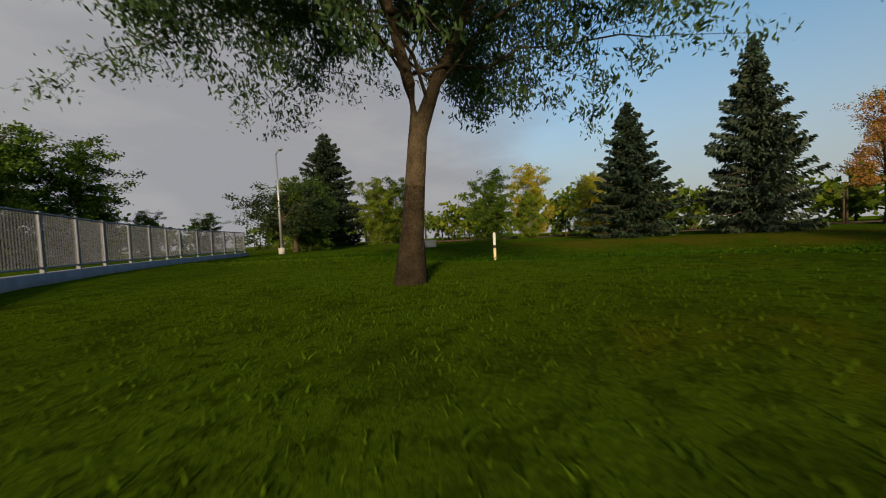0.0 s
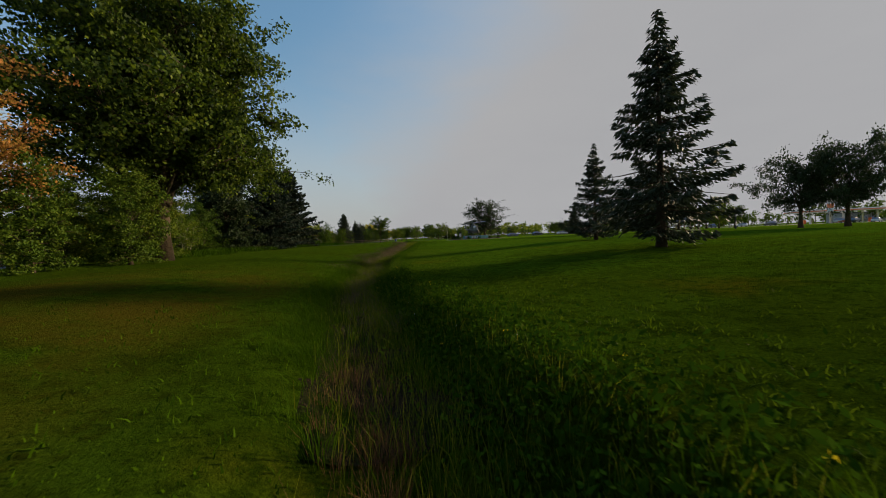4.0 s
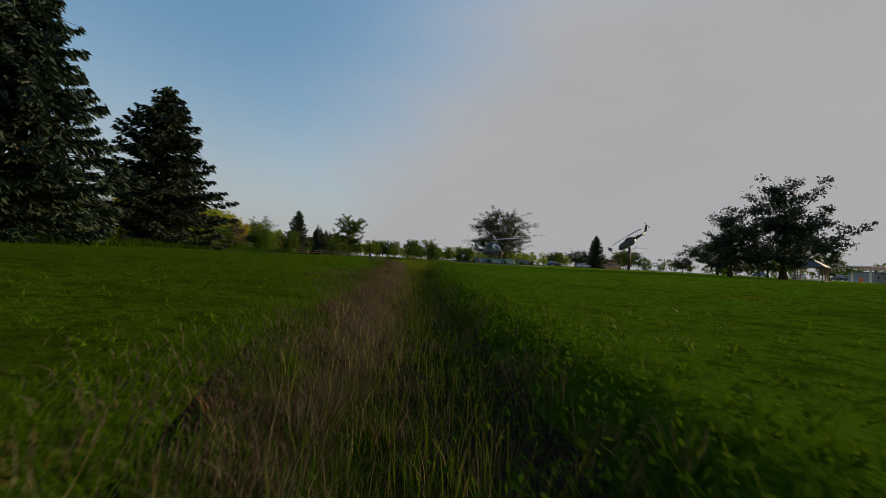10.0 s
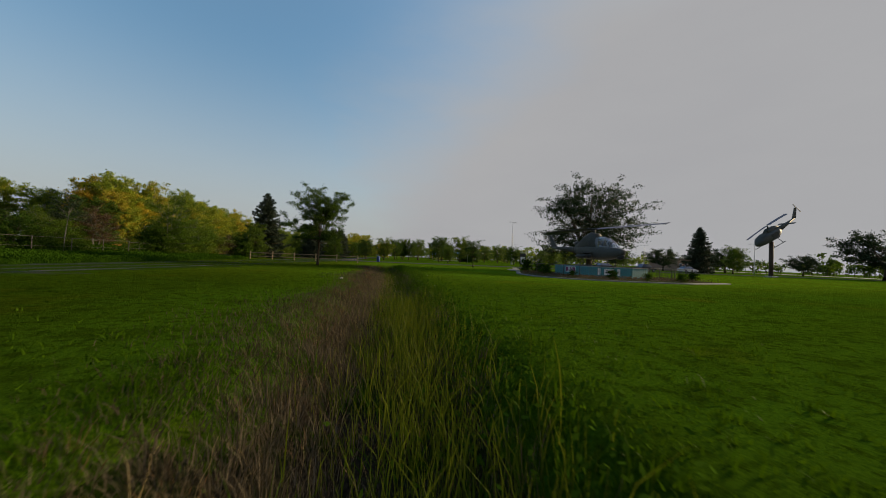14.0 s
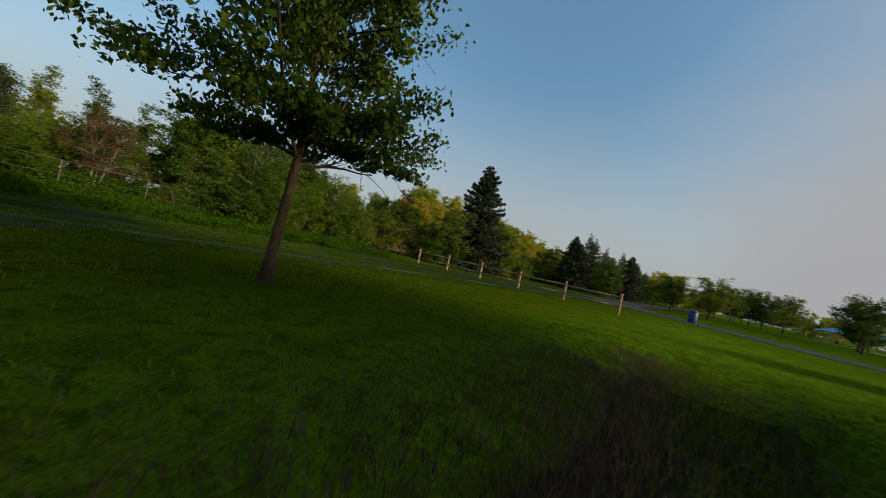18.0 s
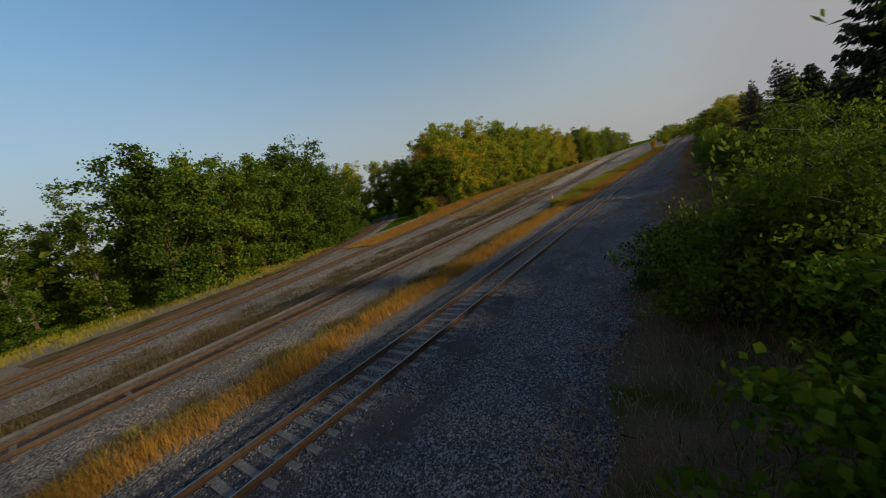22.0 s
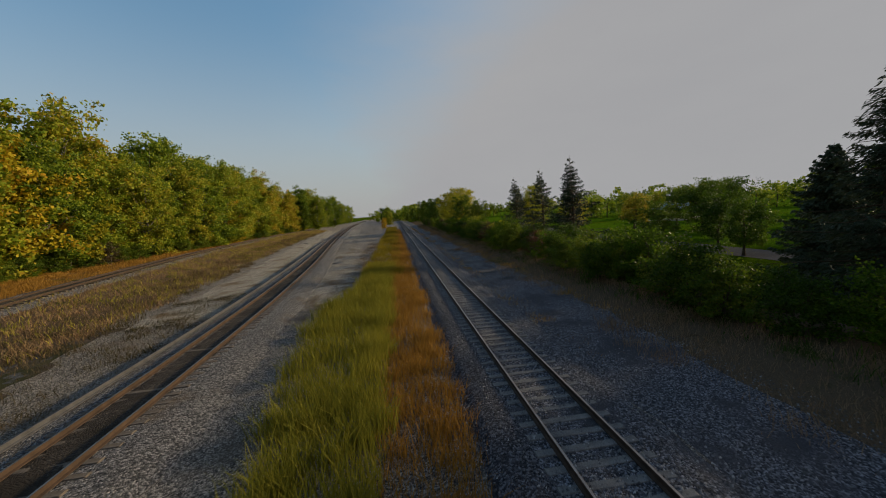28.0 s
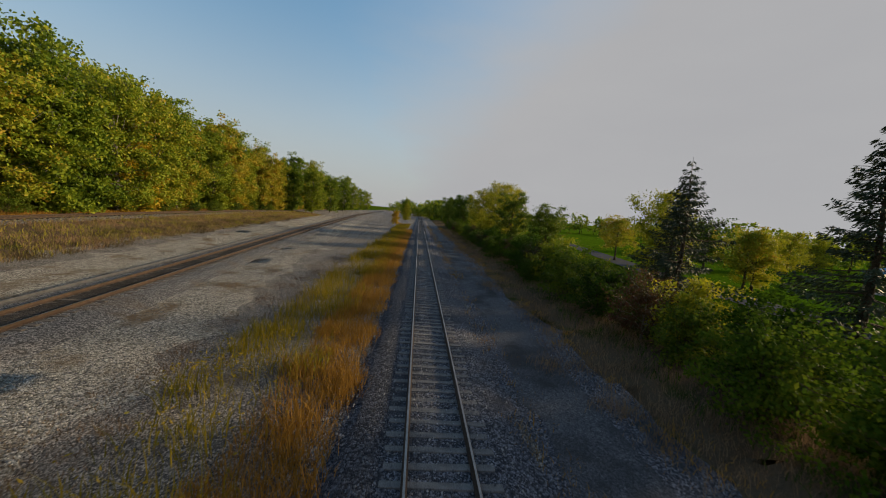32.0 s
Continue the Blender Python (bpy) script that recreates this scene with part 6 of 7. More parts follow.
stone, _n, _l, _p = material("loose_stone")
_g = _n.new("ShaderNodeNewGeometry")
_r = ramp_node(_n, [(0.0, (0.02, 0.02, 0.023)), (0.45, (0.06, 0.06, 0.064)), (0.8, (0.13, 0.128, 0.13)), (1.0, (0.30, 0.29, 0.285))])
_l.new(_g.outputs["Random Per Island"], _r.inputs["Fac"])
_l.new(_r.outputs["Color"], _p.inputs["Base Color"])
_p.inputs["Roughness"].default_value = 0.9
me.materials.append(stone)
me.update(calc_edges=True)
tagged(new("ballast_stones", me), "loose crushed stones strewn over the ballast", "stones", kind="stuff")


# ---- things ----
def oval(x, zc, hw, hh, k=0.8, n=14):
    out = []
    for i in range(n):
        a = 2 * math.pi * i / n
        c, s = math.cos(a), math.sin(a)
        out.append((x, hw * math.copysign(abs(c) ** k, c), zc + hh * math.copysign(abs(s) ** k, s)))
    return out


def hull(stations, k=0.8, n=14):
    return Shape().loft([oval(x, z, w, h, k, n) for x, z, w, h in stations])


def plate(outline, thick):
    """An upright plate in the x-z plane, from its outline, with a thickness across y."""
    return Shape().loft([[(x, -thick / 2, z) for x, z in outline], [(x, thick / 2, z) for x, z in outline]])


def blade(r0, r1, chord, ang, z, droop, twist=0.10):
    rings = []
    for i in range(9):
        t = i / 8
        r = r0 + (r1 - r0) * t
        zz = z - droop * t * t
        ring = []
        for y, h in ((-0.5, 0.0), (-0.25, 0.05), (0.2, 0.045), (0.5, 0.0), (0.2, -0.03), (-0.25, -0.03)):
            yy = y * chord
            ring.append((r * math.cos(ang) - yy * math.sin(ang), r * math.sin(ang) + yy * math.cos(ang), zz + h + y * twist))
        rings.append(ring)
    return Shape().loft(rings)


def rod(a, b, r, sides=8):
    return Shape().tube([a, b], r, sides)


def gunship(m):
    t = thing("attack_helicopter", m, "dark olive attack helicopter on display on a teal plinth", "helicopter")
    O, D = M["olive"], M["olive_dark"]
    fus = part("fuselage", hull([(4.55, 2.42, 0.10, 0.12), (4.3, 2.4, 0.28, 0.30), (3.6, 2.38, 0.43, 0.50), (2.4, 2.36, 0.5, 0.64), (0.9, 2.42, 0.55, 0.74), (-0.6, 2.5, 0.6, 0.78), (-2.0, 2.62, 0.5, 0.58), (-3.1, 2.76, 0.33, 0.37)], 0.6).mesh("fuselage", O, True), t)
    part("tail_boom", hull([(-2.9, 2.74, 0.33, 0.36), (-5, 2.9, 0.24, 0.27), (-7, 3.03, 0.18, 0.2), (-8.5, 3.12, 0.11, 0.14)]).mesh("tail_boom", O, True), t)
    cowl = part("engine_cowling", hull([(0.95, 3.1, 0.42, 0.5), (0.6, 3.5, 0.5, 0.95), (-0.3, 3.55, 0.54, 1.04), (-1.2, 3.42, 0.52, 0.86), (-2.2, 3.16, 0.42, 0.5), (-3.2, 3.0, 0.24, 0.22)], 0.6).mesh("engine_cowling", O, True), t)
    for s in (-1, 1):
        part("air_intake", Shape().box((-0.1, s * 0.53, 3.45), (0.34, 0.06, 0.55), 0, 0.02).mesh("air_intake", M["black"]), cowl)
        part("marking", Shape().box((-0.62, s * 0.525, 3.42), (0.3, 0.02, 0.12), 0, 0.0).mesh("marking", M["black"]), cowl)
    can = part("canopy", hull([(3.75, 2.72, 0.26, 0.12), (3.1, 2.98, 0.41, 0.46), (2.3, 3.2, 0.46, 0.68), (1.4, 3.34, 0.46, 0.72), (0.7, 3.38, 0.45, 0.70)], 0.7).mesh("canopy", M["canopy"], True), t, "bluish canopy glass")
    for x, z, w, h in ((3.1, 2.98, 0.42, 0.47), (2.25, 3.21, 0.47, 0.69), (1.3, 3.35, 0.47, 0.73)):
        pts = [p for p in oval(x, z, w, h, 0.75, 18) if p[2] > z - 0.2]
        pts.sort(key=lambda p: p[1])
        part("canopy_frame", Shape().tube(pts, 0.028, 5).mesh("canopy_frame", O), can)
    part("canopy_frame", Shape().tube([(3.7, 0, 2.86), (3.1, 0, 3.45), (2.3, 0, 3.89), (1.4, 0, 4.07), (0.8, 0, 4.09)], 0.03, 5).mesh("canopy_frame", O), can)
    for x in (2.75, 1.7):
        part("seat_back", Shape().box((x - 0.3, 0, 3.15), (0.14, 0.46, 0.8), 0, 0.05).mesh("seat_back", M["black"]), can)
    part("nose_turret", hull([(4.5, 2.05, 0.06, 0.08), (4.3, 2.0, 0.2, 0.2), (3.95, 1.98, 0.27, 0.26), (3.6, 2.02, 0.2, 0.2)]).mesh("nose_turret", D, True), t)
    for s in (-0.07, 0.07):
        part("gun_barrel", rod((4.2, s, 1.92), (5.0, s, 1.86), 0.03).mesh("gun_barrel", M["black"]), t)
    for s in (-1, 1):
        w = part("stub_wing", Shape().loft([[(0.5, s * 0.5, 2.42), (0.3, s * 0.5, 2.5), (-0.75, s * 0.5, 2.44), (-0.75, s * 0.5, 2.38), (0.3, s * 0.5, 2.34)], [(0.3, s * 1.6, 2.36), (0.15, s * 1.6, 2.42), (-0.6, s * 1.6, 2.37), (-0.6, s * 1.6, 2.33), (0.15, s * 1.6, 2.3)]]).mesh("stub_wing", O), t)
        for y in (0.95, 1.45):
            part("rocket_pod", Shape().tube([(0.85, s * y, 2.02), (0.75, s * y, 2.02), (-0.7, s * y, 2.02), (-0.85, s * y, 2.02)], [0.12, 0.2, 0.2, 0.14], 12).mesh("rocket_pod", D, True), w)
            part("pylon", Shape().box((-0.05, s * y, 2.24), (0.5, 0.06, 0.22)).mesh("pylon", O), w)
        sk = part("skid", Shape().tube([(2.1, s * 1.05, 1.32), (1.9, s * 1.05, 1.13), (1.5, s * 1.05, 1.09), (-1.7, s * 1.05, 1.09)], 0.045, 8).mesh("skid", D, True), t)
        for x in (1.1, -0.9):
            part("skid_strut", Shape().tube([(x, s * 1.05, 1.1), (x, s * 0.85, 1.45), (x, s * 0.45, 1.9)], 0.04, 7).mesh("skid_strut", D, True), sk)
        part("stabiliser", Shape().loft([[(-4.7, s * 0.2, 2.92), (-4.9, s * 0.2, 2.97), (-5.4, s * 0.2, 2.92), (-4.9, s * 0.2, 2.88)], [(-4.8, s * 1.1, 2.92), (-4.95, s * 1.1, 2.95), (-5.35, s * 1.1, 2.92), (-4.95, s * 1.1, 2.89)]]).mesh("stabiliser", O), t)
    fin = part("tail_fin", plate([(-7.3, 3.15), (-8.5, 3.05), (-9.45, 4.75), (-8.95, 4.8)], 0.14).mesh("tail_fin", O), t)
    part("tail_skid", Shape().tube([(-8.3, 0, 3.0), (-8.9, 0, 2.6)], 0.03, 5).mesh("tail_skid", D), fin)
    for a in (0.5, 0.5 + math.pi):
        part("tail_rotor_blade", Shape().loft([[(-9.05 + r * math.cos(a) - c * math.sin(a), 0.2 + d, 4.55 + r * math.sin(a) + c * math.cos(a)) for c, d in ((-0.1, 0), (0, 0.03), (0.1, 0), (0, -0.02))] for r in (0.08, 1.3)]).mesh("tail_rotor_blade", D), fin)
    part("exhaust", Shape().tube([(-2.2, 0, 3.3), (-2.8, 0, 3.42), (-3.3, 0, 3.5)], [0.3, 0.28, 0.26], 12).mesh("exhaust", D, True), t)
    mast = part("rotor_mast", Shape().tube([(0, 0, 4.1), (0, 0, 4.4), (0, 0, 4.95)], [0.22, 0.11, 0.09], 10).mesh("rotor_mast", D, True), t)
    part("rotor_hub", Shape().box((0, 0, 4.92), (1.5, 0.26, 0.16), radians(12), 0.05).mesh("rotor_hub", D), mast)
    for a in (radians(12), radians(192)):
        part("rotor_blade", blade(0.6, 7.7, 0.98, a, 4.94, -0.02 if abs(a) < 1 else 0.25, 0.22).mesh("rotor_blade", M["blade"]), mast, "long dark blue-grey rotor blade")
    return t


def pole_helicopter(m, tilt):
    t = thing("utility_helicopter", m, "dark utility helicopter mounted nose-down on a tall pole", "helicopter")
    R = Matrix.Translation((0, 0, 7.4)) @ Matrix.Rotation(tilt, 4, "Y") @ Matrix.Diagonal((1.12, 1.1, 1.1, 1))
    O, D = M["olive"], M["olive_dark"]

    def add(name, shape, mat, parent, smooth=False, label=""):
        shape.v = [tuple(R @ Vector(v)) for v in shape.v]
        return part(name, shape.mesh(name, mat, smooth), parent, label)

    part("support_pole", Shape().tube([(0, 0, -0.1), (0, 0, 7.4)], 0.38, 14).mesh("support_pole", M["polebrown"], True), t, "thick brown steel pole")
    part("pole_base", Shape().box((0, 0, 0.12), (1.6, 1.6, 0.24), 0, 0.05).mesh("pole_base", M["concrete"]), t)
    cabin = add("cabin", hull([(3.6, 0.75, 0.25, 0.22), (3.2, 0.85, 0.6, 0.5), (2.5, 1.05, 0.9, 0.78), (1.2, 1.15, 1.05, 0.9), (-0.8, 1.15, 1.05, 0.9), (-1.8, 1.2, 0.8, 0.75), (-2.6, 1.35, 0.45, 0.45)], 0.65), O, t, True)
    add("tail_boom", hull([(-2.3, 1.35, 0.46, 0.48), (-4.5, 1.5, 0.3, 0.32), (-7.2, 1.75, 0.16, 0.18)]), O, t, True)
    add("engine_cowling", hull([(0.8, 2.0, 0.4, 0.25), (0.2, 2.2, 0.5, 0.42), (-1.4, 2.15, 0.48, 0.42), (-2.6, 1.9, 0.3, 0.28)], 0.7), O, t, True)
    fin = add("tail_fin", plate([(-6.6, 1.85), (-7.5, 1.65), (-8.5, 3.5), (-8.0, 3.6)], 0.16), O, t)
    for a in (1.0, 1.0 + math.pi):
        add("tail_rotor_blade", Shape().loft([[(-8.2 + r * math.cos(a) - c * math.sin(a), 0.25 + d, 3.4 + r * math.sin(a) + c * math.cos(a)) for c, d in ((-0.1, 0), (0, 0.03), (0.1, 0), (0, -0.02))] for r in (0.08, 1.25)]), D, fin)
    for s in (-1, 1):
        add("windscreen", Shape().loft([[(3.22, s * 0.1, 1.05), (3.22, s * 0.55, 1.0), (2.62, s * 0.72, 1.55), (2.5, s * 0.1, 1.72)], [(3.25, s * 0.1, 1.09), (3.25, s * 0.57, 1.04), (2.65, s * 0.74, 1.59), (2.53, s * 0.1, 1.76)]]), M["glass"], cabin)
        add("cabin_door", Shape().box((0.0, s * 1.045, 1.15), (1.7, 0.05, 1.2), 0, 0.02), M["olive_dark"], cabin)
        add("stabiliser", Shape().box((-5.0, s * 0.75, 1.55), (0.7, 1.1, 0.06), 0, 0.02), O, t)
        sk = add("skid", Shape().tube([(2.6, s * 1.3, -0.35), (2.3, s * 1.3, -0.55), (-1.4, s * 1.3, -0.55)], 0.06, 7), D, t)
        for x in (1.4, -0.8):
            add("skid_strut", Shape().tube([(x, s * 1.3, -0.55), (x, s * 0.9, 0.0), (x, s * 0.5, 0.4)], 0.05, 6), D, sk)
    mast = add("rotor_mast", Shape().tube([(-0.2, 0, 2.4), (-0.2, 0, 3.15)], 0.12, 8), D, t)
    for a in (radians(6), radians(186)):
        b = blade(0.3, 6.4, 0.55, a, 3.15, 0.18)
        b.v = [(x - 0.2, y, z) for x, y, z in b.v]
        add("rotor_blade", b, M["blade"], mast)
    return t


M["rail_grey"] = plain_mat("rail_grey", (0.15, 0.16, 0.19), 0.6, 0.2)
M["canopy"], _n, _l, _p = material("canopy")
_p.inputs["Base Color"].default_value = (0.75, 0.8, 0.95, 1)
_p.inputs["Roughness"].default_value, _p.inputs["Transmission Weight"].default_value, _p.inputs["IOR"].default_value = 0.05, 0.85, 1.15
M["blade"] = plain_mat("blade", (0.045, 0.052, 0.10), 0.45)
M["polebrown"] = plain_mat("polebrown", (0.06, 0.04, 0.03), 0.7)
heading = radians(-87)
gunship(Matrix.Translation((58.2, 113.2, 0.02)) @ Matrix.Rotation(heading, 4, "Z"))
pole_helicopter(Matrix.Translation((115, 140, 0)) @ Matrix.Rotation(radians(185), 4, "Z"), radians(26))

# the plinth and its planting bed
PLINTH = [(55.7, 116.6), (56.3, 110.9), (59.2, 108.7), (61.6, 109.6), (60.9, 117.2)]
plinth = thing("display_plinth", pose(58.6, 112.7, 0), "teal painted concrete plinth with commemorative panels", "plinth")
for a, b in zip(PLINTH, PLINTH[1:] + PLINTH[:1]):
    ln, ang = math.hypot(b[0] - a[0], b[1] - a[1]), math.atan2(b[1] - a[1], b[0] - a[0])
    cx, cy = (a[0] + b[0]) / 2 - 58.6, (a[1] + b[1]) / 2 - 112.7
    part("side_wall", Shape().box((cx, cy, 0.48), (ln, 0.16, 1.06), ang, 0.02).mesh("side_wall", M["teal"]), plinth)
k = [(x - 58.6, y - 112.7) for x, y in PLINTH]
part("deck", Shape().loft([[(x * 1.03, y * 1.03, 0.98) for x, y in k], [(x * 1.03, y * 1.03, 1.05) for x, y in k]]).mesh("deck", M["concrete"]), plinth)


def panel_on(a, b, along, z, w, h, name, mat, proud, bars=()):
    """A flat panel on the outer side of a plinth wall, with plain bars on it."""
    ang = math.atan2(b[1] - a[1], b[0] - a[0])
    ux, uy = math.cos(ang), math.sin(ang)
    nx, ny = uy, -ux
    ox, oy = a[0] + ux * along - 58.6, a[1] + uy * along - 112.7
    if nx * ox + ny * oy < 0:
        nx, ny = -nx, -ny
    p = part(name, Shape().box((ox + nx * (0.08 + proud), oy + ny * (0.08 + proud), z), (w, 0.03, h), ang, 0.004).mesh(name, mat), plinth)
    for u, dz, bw, bh, bm in bars:
        part("bar", Shape().box((ox + ux * u + nx * (0.1 + proud), oy + uy * u + ny * (0.1 + proud), z + dz), (bw, 0.012, bh), ang).mesh("bar", bm), p)


W, PU, BK = M["white"], M["purple"], M["black"]
panel_on(PLINTH[0], PLINTH[1], 2.9, 0.62, 1.75, 0.56, "ribbon_panel", W, 0.02, [(-0.62, 0, 0.36, 0.44, PU), (-0.36, 0, 0.07, 0.44, PU), (-0.2, 0, 0.05, 0.44, PU), (0, 0, 0.16, 0.44, PU), (0.2, 0, 0.05, 0.44, PU), (0.36, 0, 0.07, 0.44, PU), (0.62, 0, 0.36, 0.44, PU)])
panel_on(PLINTH[1], PLINTH[2], 0.9, 0.55, 0.24, 0.62, "plaque", W, 0.02, [(0, 0.1, 0.12, 0.02, BK), (0, 0, 0.12, 0.02, BK)])
panel_on(PLINTH[1], PLINTH[2], 1.75, 0.55, 0.8, 0.56, "plaque", W, 0.02, [(0, z, 0.5, 0.03, BK) for z in (0.16, 0.06, -0.04, -0.14)])
panel_on(PLINTH[1], PLINTH[2], 2.6, 0.55, 0.24, 0.62, "plaque", W, 0.02, [(0, 0.1, 0.12, 0.02, BK), (0, 0, 0.12, 0.02, BK)])

BED = [(53.5, 122.5), (51.4, 117.0), (49.4, 111.5), (49.2, 107.6), (51.0, 104.8), (54.5, 103.2), (59.5, 102.8), (65.5, 105.0), (67, 112), (64, 121)]
sh = Shape()
c = sh.ring([(58.6, 113.0, 0.05)])[0]
r = sh.ring([(x, y, 0.03) for x, y in BED])
sh.f += [(c, r[i], r[(i + 1) % len(r)]) for i in range(len(r))]
tagged(new("planting_bed", sh.mesh("planting_bed", M["soil"], True)), "mulched planting bed round the helicopter plinth", "flower bed", kind="structure")
ribbon("bed_kerb", BED[:8], [(-0.22, 0.0), (-0.2, 0.07), (0.2, 0.07), (0.22, 0.0)], M["paving"], "pale concrete edging round the planting bed", "kerb", 0.0, 0.5, 91)
ribbon("foot_path", [(53.0, 121.5), (54, 126), (57, 131.5), (60, 140)], [(-0.7, 0.012), (-0.6, 0.03), (0.6, 0.03), (0.7, 0.012)], M["paving"], "pale concrete footpath to the helicopter", "path", 0.0, 1.0, 92)
rng = np.random.default_rng(120)
low_shrub = P("bed_shrub", "low green shrub in the planting bed", "bush", B(61, 0.9, 0.6, 0.1, 0.02, 14, 1500, 0.09, 0.05, 0.1, M["bark"], L["weed"], 0.4, 0.1, stems=3), group="bed shrubs")
for x, y, s in ((51.6, 110.4, 0.8), (52.4, 107.0, 0.7), (54.6, 104.8, 0.9), (53.2, 113.6, 1.1), (52.8, 118.4, 1.6), (53.6, 116.4, 1.3), (57.5, 104.6, 0.7), (60.8, 104.8, 0.8), (63.8, 106.8, 0.9), (52.0, 112.4, 0.6)):
    low_shrub.at(x, y, s)
a = rng.uniform(0, 1, 5000)
bx, by = np.interp(a, np.linspace(0, 1, 8), [p[0] for p in BED[:8]]), np.interp(a, np.linspace(0, 1, 8), [p[1] for p in BED[:8]])
f = rng.uniform(0.05, 0.45, 5000)
leafy("bed_plants", 121, bx + (58.6 - bx) * f, by + (113 - by) * f, 0.3, 0.10, 0.05, L["ditch"], "low dry and green plants in the bed")


def rail_run(name, pts, label, category, height, post_r, rail_zs, rail_r, post_step, mat, pickets=0.0, picket_r=0.008, square=False, group="", post_name="post", wire=False):
    """A fence along a line: posts, rails and, if asked, close upright bars."""
    pts = [Vector((x, y, gz(x, y))) for x, y in pts]
    t = thing(name, Matrix.Translation(pts[0]), label, category, group)
    o = pts[0]
    if square:
        pm = Shape().box((0, 0, height / 2), (post_r * 2, post_r * 2, height), 0, 0.012).mesh(post_name, mat)
    else:
        pm = Shape().tube([(0, 0, -0.1), (0, 0, height - 0.02), (0, 0, height)], [post_r, post_r, post_r * 0.5], 8).mesh(post_name, mat, True)
    bm = rod((0, 0, rail_zs[0]), (0, 0, rail_zs[-1]), picket_r, 4).mesh("picket", mat)
    for a, b in zip(pts, pts[1:]):
        n = max(1, round((b - a).length / post_step))
        for i in range(n + (1 if b is pts[-1] else 0)):
            part(post_name, pm, t).matrix_basis = Matrix.Translation(a.lerp(b, i / n) - o) @ Matrix.Rotation(math.atan2((b - a).y, (b - a).x), 4, "Z")
        for i in range(n):
            p, q = a.lerp(b, i / n) - o, a.lerp(b, (i + 1) / n) - o
            for z in rail_zs:
                part("wire" if wire and z != rail_zs[-1] else "rail", rod(p + Vector((0, 0, z)), q + Vector((0, 0, z)), 0.006 if wire and z != rail_zs[-1] else rail_r, 4 if wire else 6).mesh("rail", mat), t)
            if pickets:
                k = int((q - p).length / pickets)
                for j in range(1, k):
                    part("picket", bm, t).matrix_basis = Matrix.Translation(p.lerp(q, j / k))
    return t


rail_run("plinth_fence", [(54.0, 122.0), (53.2, 116.0), (54.2, 109.0), (59.2, 106.4), (64.6, 107.6), (65.0, 116.0)], "galvanized tube fence round the helicopter plinth", "fence", 1.12, 0.035, (0.15, 1.08), 0.024, 2.4, M["wire"], 0.16, 0.006)
# split-rail fence
t = thing("split_rail_fence", pose(17.2, 133.4, 0), "weathered split-rail wooden fence along the park road", "fence")
sh = Shape().box((0, 0, 0.55), (0.13, 0.12, 1.2), 0, 0.02)
sh.v = [(x * (1 - 0.05 * z), y, z) for x, y, z in sh.v]
fence_post = sh.mesh("post", M["timber"])
FENCE_X = [17.2 + 3.05 * i for i in range(6)]
for i, x in enumerate(FENCE_X):
    y = 133.4 + 0.6 * math.sin(x * 0.1)
    part("post", fence_post, t).matrix_basis = Matrix.Translation((x - 17.2, y - 133.4, 0)) @ Matrix.Rotation(0.1 * math.sin(i * 5), 4, "Z")
    if i + 1 < len(FENCE_X):
        x2 = FENCE_X[i + 1]
        y2 = 133.4 + 0.6 * math.sin(x2 * 0.1)
        for z in (0.42, 0.92):
            part("rail", Shape().tube([(x - 17.25, y - 133.4, z + 0.02 * math.sin(i * 3)), (x - 15.7, (y + y2) / 2 - 133.4, z - 0.015), (x2 - 17.15, y2 - 133.4, z + 0.02 * math.sin(i * 7))], [0.045, 0.06, 0.045], 6).mesh("rail", M["timber"], True), t)
# wire fence at the hedge
rail_run("wire_fence", [(12.5, 92), (12.4, 111), (12.3, 117.3)], "rusty wire fence overgrown with weeds", "fence", 1.4, 0.024, (0.7, 1.36), 0.010, 3.05, M["fence_steel"], wire=True)
rail_run("wire_fence", [(12.3, 117.3), (12.3, 123.5), (12.2, 135)], "rusty wire fence overgrown with weeds", "fence", 1.3, 0.024, (0.7, 1.26), 0.010, 3.05, M["fence_steel"], wire=True)
t = thing("leaning_post", Matrix.Translation((12.5, 118.7, gz(12.5, 118.7))), "thin grey fence post leaning out of the weeds", "post")
part("stake", rod((0, 0, -0.1), (0.05, -0.45, 1.15), 0.02).mesh("stake", M["wire"]), t)

# railing on the low wall
RAILING = [(51.6, -3.4), (48.6, -8.6), (44.3, -13.2), (38.5, -17.9), (30.0, -23.0)]
ribbon("railing_kerb", RAILING, [(-0.3, 0.0), (-0.3, 0.3), (0.3, 0.3), (0.3, 0.0)], M["bluewall"], "low blue-grey concrete wall under the railing", "wall", 0.0, 1.0, 93)
t = rail_run("metal_railing", RAILING, "tall grey metal railing with close upright bars on a low wall", "railing", 2.08, 0.055, (0.45, 2.02), 0.035, 2.0, M["rail_grey"], 0.13, 0.014, True)

# posts, poles and blocks
t = thing("marker_post", Matrix.Translation((39.1, 1.2, gz(39.1, 1.2))), "white marker post with a black band and a yellow foot", "marker post")
part("foot_sleeve", rod((0, 0, -0.1), (0, 0, 0.55), 0.055, 10).mesh("foot_sleeve", M["yellow"]), t)
part("band", rod((0, 0, 0.55), (0, 0, 0.67), 0.054, 10).mesh("band", M["black"]), t)
part("top_sleeve", Shape().tube([(0, 0, 0.67), (0, 0, 1.12), (0, 0, 1.16)], [0.055, 0.055, 0.03], 10).mesh("top_sleeve", M["white"]), t)
t = thing("orange_post", pose(10.2, 3.0, gz(10.2, 3.0)), "short orange utility post at the lawn's edge", "post")
